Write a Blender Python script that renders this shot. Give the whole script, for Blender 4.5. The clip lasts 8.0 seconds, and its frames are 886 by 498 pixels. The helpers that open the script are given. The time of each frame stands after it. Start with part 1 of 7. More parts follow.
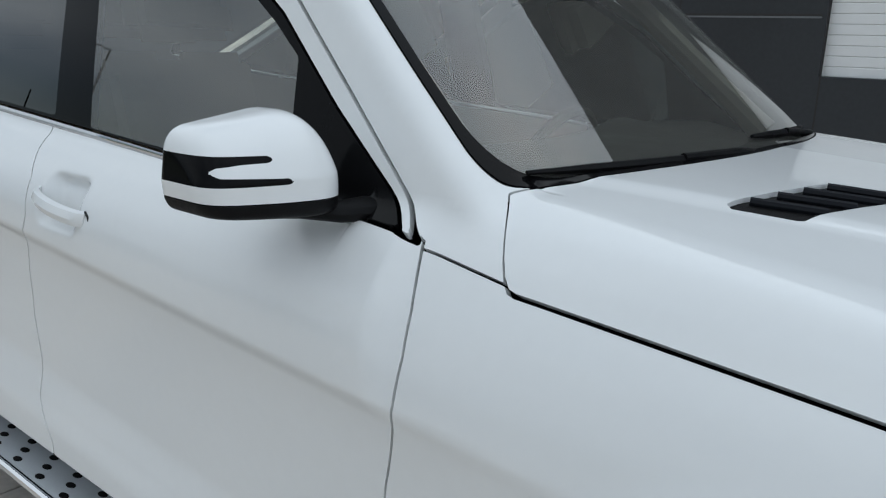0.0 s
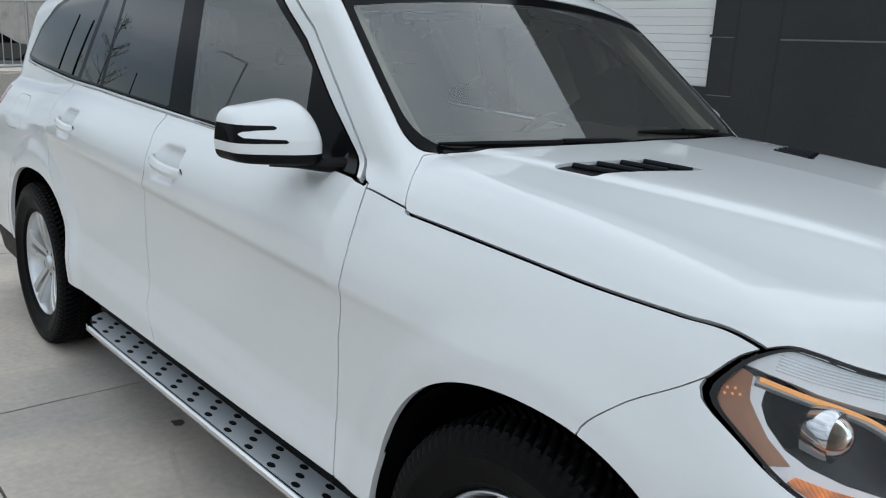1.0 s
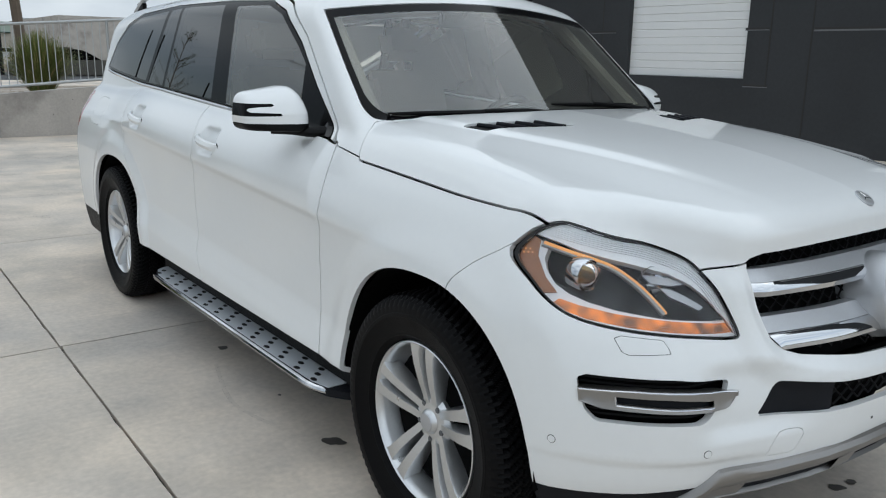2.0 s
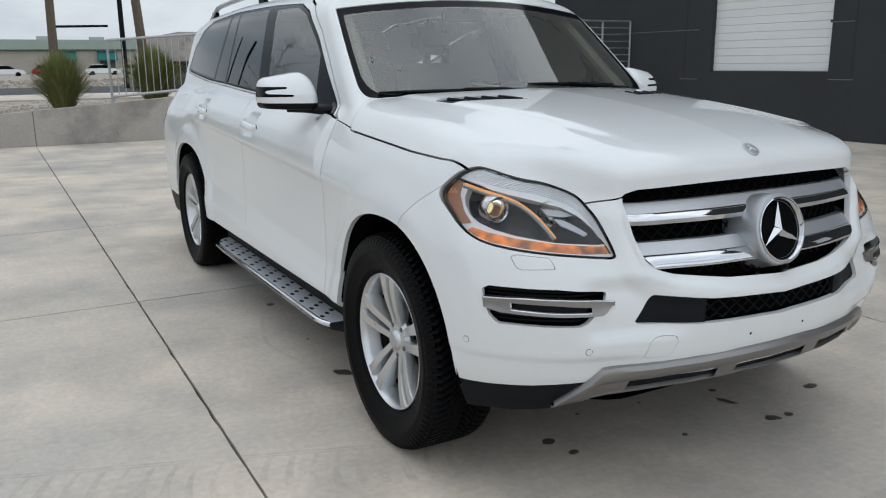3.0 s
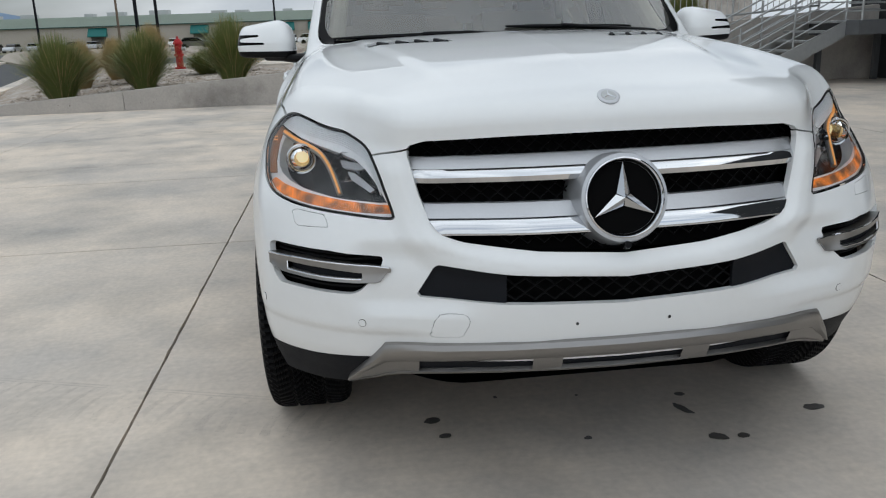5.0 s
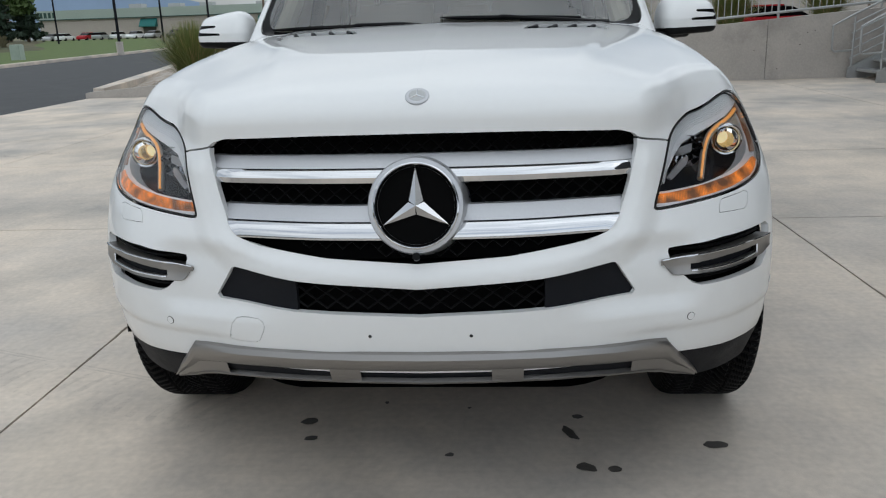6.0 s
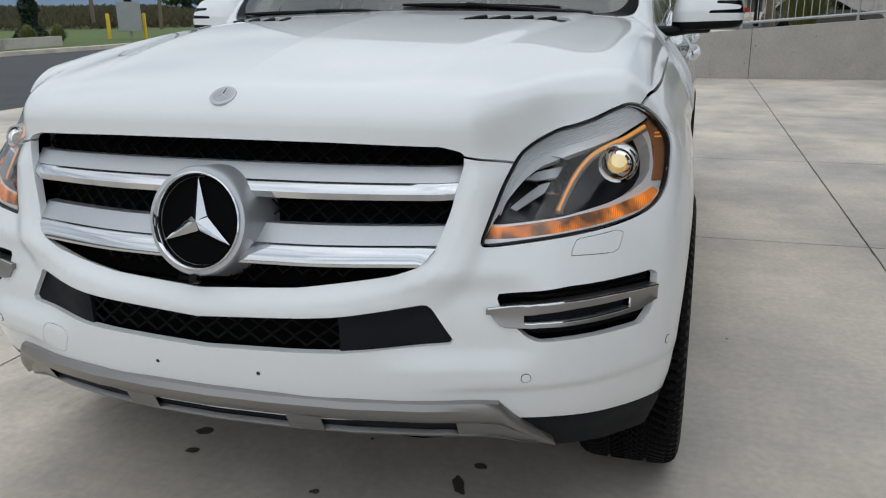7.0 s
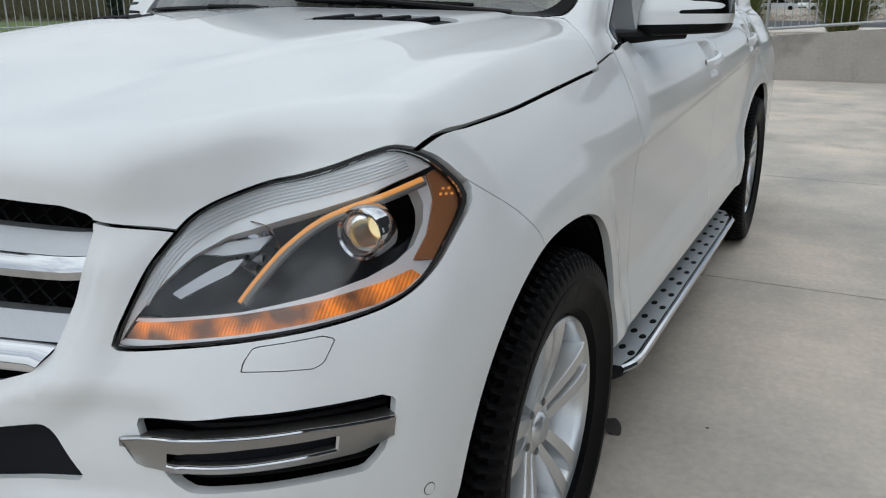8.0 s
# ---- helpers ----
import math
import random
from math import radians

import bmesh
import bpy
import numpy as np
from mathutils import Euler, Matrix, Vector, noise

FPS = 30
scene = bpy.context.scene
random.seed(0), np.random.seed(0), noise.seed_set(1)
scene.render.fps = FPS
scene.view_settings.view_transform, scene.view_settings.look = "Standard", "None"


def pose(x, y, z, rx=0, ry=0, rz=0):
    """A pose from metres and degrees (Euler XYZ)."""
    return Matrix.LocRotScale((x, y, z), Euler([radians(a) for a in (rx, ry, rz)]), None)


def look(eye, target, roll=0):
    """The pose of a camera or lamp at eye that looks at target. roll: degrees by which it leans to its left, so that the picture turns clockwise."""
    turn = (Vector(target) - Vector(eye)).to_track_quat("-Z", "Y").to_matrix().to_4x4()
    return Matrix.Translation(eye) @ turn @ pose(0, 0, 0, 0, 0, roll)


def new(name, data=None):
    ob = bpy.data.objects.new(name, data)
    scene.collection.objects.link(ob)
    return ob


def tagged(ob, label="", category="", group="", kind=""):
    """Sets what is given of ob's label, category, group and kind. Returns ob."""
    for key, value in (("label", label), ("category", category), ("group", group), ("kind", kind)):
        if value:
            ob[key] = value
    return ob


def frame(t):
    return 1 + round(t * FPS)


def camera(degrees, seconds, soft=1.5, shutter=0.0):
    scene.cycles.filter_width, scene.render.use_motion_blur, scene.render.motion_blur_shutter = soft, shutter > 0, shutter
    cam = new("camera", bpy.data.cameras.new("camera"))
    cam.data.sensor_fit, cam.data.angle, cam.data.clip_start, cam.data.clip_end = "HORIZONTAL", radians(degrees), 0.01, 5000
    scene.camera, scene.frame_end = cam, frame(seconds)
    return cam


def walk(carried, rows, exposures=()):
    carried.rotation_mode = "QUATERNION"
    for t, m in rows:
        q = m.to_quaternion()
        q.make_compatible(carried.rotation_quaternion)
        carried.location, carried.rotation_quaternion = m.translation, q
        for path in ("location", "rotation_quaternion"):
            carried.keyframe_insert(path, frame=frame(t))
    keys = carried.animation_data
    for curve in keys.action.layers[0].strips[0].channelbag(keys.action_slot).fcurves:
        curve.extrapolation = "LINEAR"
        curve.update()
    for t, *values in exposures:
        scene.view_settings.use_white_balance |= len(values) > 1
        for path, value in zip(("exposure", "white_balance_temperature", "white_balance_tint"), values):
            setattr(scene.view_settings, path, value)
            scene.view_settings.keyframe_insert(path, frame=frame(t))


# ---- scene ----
cam = camera(57.73, 8.0, soft=1.15)
# seconds, place, turn: x points to the car's nose, the front axle stands at 0
PATH = [
    (0.0, 0.122, -1.707, 1.420, 75.53, -1.97, 40.14),
    (0.5, 0.489, -1.781, 1.431, 76.56, -3.34, 46.27),
    (1.0, 0.897, -1.957, 1.439, 76.37, -2.91, 48.86),
    (1.5, 1.311, -2.077, 1.447, 76.31, -1.98, 51.32),
    (1.7, 1.494, -2.110, 1.430, 76.35, -1.72, 51.97),
    (1.95, 1.699, -2.156, 1.422, 76.47, -1.15, 53.14),
    (2.25, 1.937, -2.185, 1.408, 76.63, -0.51, 54.84),
    (2.55, 2.160, -2.177, 1.389, 76.79, 0.05, 56.94),
    (2.8, 2.327, -2.138, 1.370, 76.90, 0.42, 59.04),
    (3.0, 2.456, -2.065, 1.346, 76.92, 0.54, 60.87),
    (3.5, 2.671, -1.808, 1.299, 76.73, 0.66, 66.50),
    (4.0, 2.693, -1.453, 1.270, 76.15, 0.84, 72.22),
    (4.2, 2.710, -1.301, 1.271, 75.75, 1.03, 74.53),
    (4.45, 2.710, -1.103, 1.261, 75.40, 1.33, 77.21),
    (4.75, 2.705, -0.859, 1.251, 75.02, 1.69, 80.34),
    (5.05, 2.698, -0.610, 1.244, 74.74, 2.00, 83.42),
    (5.3, 2.689, -0.401, 1.239, 74.56, 2.17, 85.99),
    (5.5, 2.659, -0.238, 1.249, 74.33, 2.16, 88.24),
    (6.0, 2.622, 0.189, 1.238, 74.22, 1.87, 93.70),
    (6.5, 2.450, 0.566, 1.228, 73.75, 1.21, 99.95),
    (7.0, 2.196, 0.918, 1.238, 73.37, 0.73, 106.73),
    (7.5, 1.875, 1.242, 1.259, 73.10, 0.53, 113.18),
    (8.0, 1.432, 1.412, 1.243, 72.98, 0.33, 117.19),
]
walk(cam, [(t, pose(*row)) for t, *row in PATH], [(0.0, -0.25, 6080, 6), (1.0, -0.14, 6110, 6), (1.7, -0.09, 6170, 6), (3.0, -0.11, 6300, 8), (5.5, -0.17, 6380, 8), (7.0, -0.13, 6380, 8), (8.0, -0.10, 6310, 7)])

# ---- sky, sun ----
world = bpy.data.worlds.new("overcast_sky")
scene.world = world
world.use_nodes = True
wn, wl = world.node_tree.nodes, world.node_tree.links
wn.clear()
SUN_UP, SUN_ROUND = radians(56), radians(35)
sky = wn.new("ShaderNodeTexSky")
sky.sky_type, sky.sun_disc, sky.sun_elevation, sky.sun_rotation = "NISHITA", False, SUN_UP, SUN_ROUND
sky.air_density, sky.dust_density = 1.0, 2.0
coord = wn.new("ShaderNodeTexCoord")
lift = wn.new("ShaderNodeMapping")
lift.inputs["Scale"].default_value = (1.0, 1.0, 2.6)
cloud = wn.new("ShaderNodeTexNoise")
cloud.inputs["Scale"].default_value, cloud.inputs["Detail"].default_value, cloud.inputs["Roughness"].default_value = 2.2, 7, 0.55
shade = wn.new("ShaderNodeValToRGB")
shade.color_ramp.elements[0].position, shade.color_ramp.elements[0].color = 0.32, (5.0, 5.8, 6.9, 1)
shade.color_ramp.elements[1].position, shade.color_ramp.elements[1].color = 0.66, (11.4, 11.9, 12.4, 1)
cover = wn.new("ShaderNodeTexNoise")
cover.inputs["Scale"].default_value, cover.inputs["Detail"].default_value = 1.3, 5
cut = wn.new("ShaderNodeMapRange")
cut.inputs["From Min"].default_value, cut.inputs["From Max"].default_value = 0.30, 0.46
mixer = wn.new("ShaderNodeMix")
mixer.data_type = "RGBA"
back = wn.new("ShaderNodeBackground")
back.inputs["Strength"].default_value = 0.10
out = wn.new("ShaderNodeOutputWorld")
wl.new(coord.outputs["Generated"], lift.inputs["Vector"])
wl.new(lift.outputs["Vector"], cloud.inputs["Vector"])
wl.new(lift.outputs["Vector"], cover.inputs["Vector"])
wl.new(cloud.outputs["Fac"], shade.inputs["Fac"])
wl.new(cover.outputs["Fac"], cut.inputs["Value"])
wl.new(cut.outputs["Result"], mixer.inputs["Factor"])
wl.new(sky.outputs["Color"], mixer.inputs["A"])
wl.new(shade.outputs["Color"], mixer.inputs["B"])
# the cloud is lighter round the hidden sun
toward = wn.new("ShaderNodeVectorMath")
toward.operation = "DOT_PRODUCT"
toward.inputs[1].default_value = (math.sin(SUN_ROUND) * 0.42, math.cos(SUN_ROUND) * 0.42, 0.908)
glow = wn.new("ShaderNodeMapRange")
glow.inputs["From Min"].default_value, glow.inputs["From Max"].default_value = -0.42, 1.0
glow.inputs["To Min"].default_value, glow.inputs["To Max"].default_value = 0.62, 1.25
bright = wn.new("ShaderNodeVectorMath")
bright.operation = "SCALE"
wl.new(coord.outputs["Generated"], toward.inputs[0])
wl.new(toward.outputs["Value"], glow.inputs["Value"])
wl.new(glow.outputs["Result"], bright.inputs["Scale"])
wl.new(mixer.outputs["Result"], bright.inputs[0])
wl.new(bright.outputs["Vector"], back.inputs["Color"])
wl.new(back.outputs["Background"], out.inputs["Surface"])

sun = new("sun", bpy.data.lights.new("sun", "SUN"))
sun.data.energy, sun.data.angle, sun.data.color = 0.7, radians(170), (1.0, 0.96, 0.9)
sun.matrix_world = look((8 * math.sin(SUN_ROUND), 8 * math.cos(SUN_ROUND), 8 * math.tan(SUN_UP)), (0, 0, 0))

# ---- materials ----
def mat(name, color, rough=0.6, metal=0.0, coat=0.0, vary=0.12, scale=6.0, bump=0.0, bump_scale=80.0, second=None, mask=(0.45, 0.65), spec=0.5,
        per_piece=0.0, coat_rough=0.03, emit=None, strength=0.0, trans=0.0, ior=1.45, alpha=1.0, rvary=0.1):
    """A Principled surface with grain at two scales; second: a stain colour laid on by a large noise."""
    m = bpy.data.materials.new(name)
    m.use_nodes = True
    nt = m.node_tree
    n, l = nt.nodes, nt.links
    b = n["Principled BSDF"]
    b.inputs["Roughness"].default_value = rough
    b.inputs["Metallic"].default_value = metal
    b.inputs["Coat Weight"].default_value = coat
    b.inputs["Coat Roughness"].default_value = coat_rough
    b.inputs["Specular IOR Level"].default_value = spec
    b.inputs["Transmission Weight"].default_value = trans
    b.inputs["IOR"].default_value = ior
    b.inputs["Base Color"].default_value = (*color, 1)
    if emit:
        b.inputs["Emission Color"].default_value = (*emit, 1)
        b.inputs["Emission Strength"].default_value = strength
    tc = n.new("ShaderNodeTexCoord")
    if vary > 0 or second:
        big = n.new("ShaderNodeTexNoise")
        big.inputs["Scale"].default_value, big.inputs["Detail"].default_value = scale, 6
        fine = n.new("ShaderNodeTexNoise")
        fine.inputs["Scale"].default_value, fine.inputs["Detail"].default_value = scale * 14, 4
        add = n.new("ShaderNodeMath")
        add.operation = "ADD"
        l.new(tc.outputs["Object"], big.inputs["Vector"])
        l.new(tc.outputs["Object"], fine.inputs["Vector"])
        l.new(big.outputs["Fac"], add.inputs[0])
        l.new(fine.outputs["Fac"], add.inputs[1])
        rng = n.new("ShaderNodeMapRange")
        rng.inputs["From Min"].default_value, rng.inputs["From Max"].default_value = 0.6, 1.4
        rng.inputs["To Min"].default_value, rng.inputs["To Max"].default_value = 1 - vary, 1 + vary
        l.new(add.outputs[0], rng.inputs["Value"])
        last = rng.outputs["Result"]
        if per_piece:
            info = n.new("ShaderNodeObjectInfo")
            pr = n.new("ShaderNodeMapRange")
            pr.inputs["To Min"].default_value, pr.inputs["To Max"].default_value = 1 - per_piece, 1 + per_piece
            l.new(info.outputs["Random"], pr.inputs["Value"])
            mul = n.new("ShaderNodeMath")
            mul.operation = "MULTIPLY"
            l.new(last, mul.inputs[0])
            l.new(pr.outputs["Result"], mul.inputs[1])
            last = mul.outputs[0]
        base = n.new("ShaderNodeRGB")
        base.outputs[0].default_value = (*color, 1)
        src = base.outputs[0]
        if second:
            stain = n.new("ShaderNodeTexNoise")
            stain.inputs["Scale"].default_value, stain.inputs["Detail"].default_value = scale * 0.35, 8
            stain.inputs["Roughness"].default_value = 0.62
            l.new(tc.outputs["Object"], stain.inputs["Vector"])
            cutoff = n.new("ShaderNodeMapRange")
            cutoff.inputs["From Min"].default_value, cutoff.inputs["From Max"].default_value = mask
            l.new(stain.outputs["Fac"], cutoff.inputs["Value"])
            mx = n.new("ShaderNodeMix")
            mx.data_type = "RGBA"
            mx.inputs["B"].default_value = (*second, 1)
            l.new(src, mx.inputs["A"])
            l.new(cutoff.outputs["Result"], mx.inputs["Factor"])
            src = mx.outputs["Result"]
        sc = n.new("ShaderNodeVectorMath")
        sc.operation = "SCALE"
        l.new(src, sc.inputs[0])
        l.new(last, sc.inputs["Scale"])
        l.new(sc.outputs[0], b.inputs["Base Color"])
        rr = n.new("ShaderNodeMapRange")
        rr.inputs["From Min"].default_value, rr.inputs["From Max"].default_value = 0.3, 0.7
        rr.inputs["To Min"].default_value, rr.inputs["To Max"].default_value = max(rough * (1 - rvary), 0.0), min(rough * (1 + rvary), 1.0)
        l.new(big.outputs["Fac"], rr.inputs["Value"])
        l.new(rr.outputs["Result"], b.inputs["Roughness"])
    if bump:
        bn = n.new("ShaderNodeTexNoise")
        bn.inputs["Scale"].default_value, bn.inputs["Detail"].default_value = bump_scale, 5
        bp = n.new("ShaderNodeBump")
        bp.inputs["Strength"].default_value, bp.inputs["Distance"].default_value = min(bump, 1.0), 0.004
        l.new(tc.outputs["Object"], bn.inputs["Vector"])
        l.new(bn.outputs["Fac"], bp.inputs["Height"])
        l.new(bp.outputs["Normal"], b.inputs["Normal"])
    return m


def clear_mat(name, tint, gloss=1.0, rough=0.0, ior=1.5, veil=0.0):
    """A thin pane: tinted see-through with a Fresnel sheen and a veil of painted-in glare."""
    m = bpy.data.materials.new(name)
    m.use_nodes = True
    n, l = m.node_tree.nodes, m.node_tree.links
    n.clear()
    o = n.new("ShaderNodeOutputMaterial")
    t = n.new("ShaderNodeBsdfTransparent")
    t.inputs["Color"].default_value = (*tint, 1)
    g = n.new("ShaderNodeBsdfGlossy")
    g.inputs["Color"].default_value = (gloss, gloss, gloss, 1)
    g.inputs["Roughness"].default_value = rough
    f = n.new("ShaderNodeFresnel")
    f.inputs["IOR"].default_value = ior
    x = n.new("ShaderNodeMixShader")
    l.new(f.outputs[0], x.inputs[0])
    l.new(t.outputs[0], x.inputs[1])
    l.new(g.outputs[0], x.inputs[2])
    last = x.outputs[0]
    if veil:
        film, lay = n.new("ShaderNodeBsdfDiffuse"), n.new("ShaderNodeMixShader")
        film.inputs["Color"].default_value = (0.55, 0.54, 0.50, 1)
        lay.inputs[0].default_value = veil
        l.new(last, lay.inputs[1])
        l.new(film.outputs[0], lay.inputs[2])
        last = lay.outputs[0]
    l.new(last, o.inputs["Surface"])
    return m


PAINT = mat("white_paint", (0.775, 0.785, 0.785), 0.42, coat=1.0, vary=0.012, scale=3, coat_rough=0.025, spec=0.25)
PAINT.node_tree.nodes["Principled BSDF"].inputs["Coat IOR"].default_value = 1.43
BLACK_PLASTIC = mat("black_plastic", (0.004, 0.004, 0.0045), 0.5, spec=0.16, vary=0.2, scale=20, bump=0.15, bump_scale=600)
GREY_PLASTIC = mat("dark_grey_plastic", (0.008, 0.009, 0.012), 0.6, spec=0.18, vary=0.15, scale=15, bump=0.15, bump_scale=500)
GLOSS_BLACK = mat("gloss_black", (0.004, 0.004, 0.0045), 0.12, vary=0.1, spec=0.10)
SEAL = mat("rubber_seal", (0.010, 0.010, 0.011), 0.65, vary=0.2, scale=30)
# near-black for underside parts; also stands in for shade inside open recesses
DARK = mat("black_and_shade", (0.0018, 0.0018, 0.002), 0.9, spec=0.1, vary=0.3, scale=8)
CHROME = mat("chrome", (0.63, 0.64, 0.66), 0.06, metal=1.0, vary=0.02, scale=10)
SATIN = mat("satin_silver", (0.50, 0.51, 0.53), 0.40, metal=0.7, vary=0.04, scale=12)
BRUSHED = mat("brushed_skid_metal", (0.30, 0.29, 0.28), 0.34, metal=0.9, vary=0.025, scale=14)
ALLOY = mat("alloy_silver", (0.62, 0.63, 0.64), 0.30, metal=0.9, coat=0.5, vary=0.05, scale=10)
TYRE = mat("tyre_rubber", (0.0045, 0.0045, 0.005), 0.5, spec=0.09, vary=0.25, scale=14, bump=0.1, bump_scale=300)
AMBER = mat("amber_reflector", (0.40, 0.17, 0.075), 0.3, vary=0.06, scale=60, coat=0.5)
AMBER_LIT = mat("amber_lamp", (0.26, 0.13, 0.075), 0.3, vary=0.2, scale=70, emit=(1.0, 0.26, 0.015), strength=0.3, coat=0.3)
an, al = AMBER_LIT.node_tree.nodes, AMBER_LIT.node_tree.links
cells = an.new("ShaderNodeTexWave")
cells.wave_type, cells.bands_direction = "BANDS", "Y"
cells.inputs["Scale"].default_value, cells.inputs["Distortion"].default_value = 75.0, 0.3
spots = an.new("ShaderNodeTexNoise")
spots.inputs["Scale"].default_value = 22.0
ac = an.new("ShaderNodeTexCoord")
am = an.new("ShaderNodeMath")
am.operation = "MULTIPLY"
a2 = an.new("ShaderNodeMapRange")
a2.inputs["From Min"].default_value, a2.inputs["From Max"].default_value, a2.inputs["To Max"].default_value = 0.36, 0.64, 1.1
al.new(ac.outputs["Object"], cells.inputs["Vector"])
al.new(ac.outputs["Object"], spots.inputs["Vector"])
al.new(spots.outputs["Fac"], a2.inputs["Value"])
a3 = an.new("ShaderNodeMapRange")
a3.inputs["To Min"].default_value, a3.inputs["To Max"].default_value = 0.45, 1.0
al.new(cells.outputs["Fac"], a3.inputs["Value"])
al.new(a3.outputs["Result"], am.inputs[0])
al.new(a2.outputs["Result"], am.inputs[1])
al.new(am.outputs[0], an["Principled BSDF"].inputs["Emission Strength"])
LED = mat("led_strip", (0.60, 0.38, 0.20), 0.3, vary=0, emit=(1.0, 0.36, 0.04), strength=0.5)
BULB = mat("lit_bulb", (0.9, 0.8, 0.6), 0.3, vary=0, emit=(1.0, 0.83, 0.50), strength=0.9)
GILT = mat("lit_reflector", (0.62, 0.52, 0.34), 0.16, metal=1.0, vary=0.05, scale=60)
DOME = clear_mat("projector_glass", (0.88, 0.86, 0.80), 1.0, 0.0, 1.5)
RED = mat("red_lamp", (0.35, 0.01, 0.012), 0.15, coat=1.0, vary=0.1, scale=40)
# a pale diffuse layer puts glare and cabin brightness into these panes
GLASS = clear_mat("windscreen_glass", (0.80, 0.85, 0.82), 1.0, 0.0, 1.95, 0.07)
TINTED = clear_mat("privacy_glass", (0.10, 0.105, 0.11), 1.0, 0.0, 1.85)
SIDE_GLASS = clear_mat("door_glass", (0.74, 0.82, 0.78), 1.0, 0.0, 2.0, 0.13)
LENS = clear_mat("headlamp_cover", (0.97, 0.975, 0.98), 1.0, 0.0, 1.4)
LEATHER = mat("beige_leather", (0.52, 0.46, 0.37), 0.55, vary=0.1, scale=8, bump=0.3, bump_scale=400)
DASH = mat("dash_vinyl", (0.085, 0.08, 0.07), 0.6, vary=0.15, scale=10, bump=0.3, bump_scale=500)
CONCRETE = mat("light_concrete", (0.632, 0.557, 0.48), 0.75, vary=0.15, scale=2.6, bump=0.22, bump_scale=260, second=(0.41, 0.375, 0.335), mask=(0.44, 0.70), per_piece=0.035)
cn, cl = CONCRETE.node_tree.nodes, CONCRETE.node_tree.links
c_co, c_map, c_streak, c_rng, c_mul = (cn.new(k) for k in ("ShaderNodeTexCoord", "ShaderNodeMapping", "ShaderNodeTexNoise", "ShaderNodeMapRange", "ShaderNodeVectorMath"))
c_map.inputs["Scale"].default_value, c_map.inputs["Rotation"].default_value = (45.0, 1.6, 1.0), (0, 0, 0.12)
c_streak.inputs["Scale"].default_value, c_streak.inputs["Detail"].default_value = 1.0, 6
c_rng.inputs["From Min"].default_value, c_rng.inputs["From Max"].default_value = 0.3, 0.7
c_rng.inputs["To Min"].default_value, c_rng.inputs["To Max"].default_value = 0.972, 1.028
c_mul.operation = "SCALE"
c_old = cn["Principled BSDF"].inputs["Base Color"].links[0].from_socket
cl.new(c_co.outputs["Object"], c_map.inputs["Vector"])
cl.new(c_map.outputs["Vector"], c_streak.inputs["Vector"])
cl.new(c_streak.outputs["Fac"], c_rng.inputs["Value"])
cl.new(c_old, c_mul.inputs[0])
cl.new(c_rng.outputs["Result"], c_mul.inputs["Scale"])
c_big, c_ramp, c_tint = (cn.new(k) for k in ("ShaderNodeTexNoise", "ShaderNodeValToRGB", "ShaderNodeVectorMath"))
c_big.inputs["Scale"].default_value, c_big.inputs["Detail"].default_value, c_big.inputs["Roughness"].default_value = 0.55, 9, 0.62
c_ramp.color_ramp.elements[0].position, c_ramp.color_ramp.elements[0].color = 0.37, (0.76, 0.785, 0.815, 1)
c_ramp.color_ramp.elements[1].position, c_ramp.color_ramp.elements[1].color = 0.60, (1.07, 1.045, 1.0, 1)
c_tint.operation = "MULTIPLY"
cl.new(c_co.outputs["Object"], c_big.inputs["Vector"])
cl.new(c_big.outputs["Fac"], c_ramp.inputs["Fac"])
cl.new(c_mul.outputs[0], c_tint.inputs[0])
cl.new(c_ramp.outputs["Color"], c_tint.inputs[1])
cl.new(c_tint.outputs[0], cn["Principled BSDF"].inputs["Base Color"])
WALL_CONCRETE = mat("wall_concrete", (0.43, 0.40, 0.365), 0.85, vary=0.14, scale=2.5, bump=0.5, bump_scale=120, second=(0.24, 0.22, 0.20), mask=(0.5, 0.72))
JOINT = mat("joint_filler", (0.035, 0.033, 0.032), 0.9, vary=0.3, scale=20)
ASPHALT = mat("asphalt", (0.055, 0.057, 0.060), 0.85, vary=0.18, scale=1.5, bump=0.5, bump_scale=150)
EARTH = mat("dry_ground", (0.20, 0.17, 0.12), 0.95, vary=0.3, scale=0.8, second=(0.10, 0.12, 0.05), mask=(0.42, 0.6))
LAWN = mat("lawn", (0.085, 0.125, 0.03), 0.95, vary=0.3, scale=1.2)
GRAVEL = mat("gravel_stones", (0.30, 0.25, 0.20), 0.9, vary=0.25, scale=9, bump=0.6, bump_scale=60, second=(0.42, 0.38, 0.34), mask=(0.45, 0.6))
DARK_WALL = mat("charcoal_panel", (0.044, 0.046, 0.049), 0.8, spec=0.25, vary=0.10, scale=1.2, bump=0.25, bump_scale=90, second=(0.037, 0.038, 0.040), mask=(0.45, 0.7))
DOOR_WHITE = mat("white_slats", (0.78, 0.78, 0.77), 0.5, vary=0.03, scale=4)
GALV = mat("galvanised_steel", (0.42, 0.43, 0.43), 0.45, metal=0.7, vary=0.12, scale=14)
OIL = mat("oil_stain", (0.075, 0.068, 0.062), 0.5, vary=0.3, scale=40)
TREAD = mat("tread_plate_silver", (0.62, 0.65, 0.68), 0.42, metal=0.25, vary=0.05, scale=10)
LAMP_SILVER = mat("lamp_silver", (0.93, 0.94, 0.95), 0.32, metal=0.15, vary=0.05, scale=30)
LAMP_BOWL = mat("lamp_bowl", (0.016, 0.018, 0.022), 0.22, vary=0.03, scale=40)
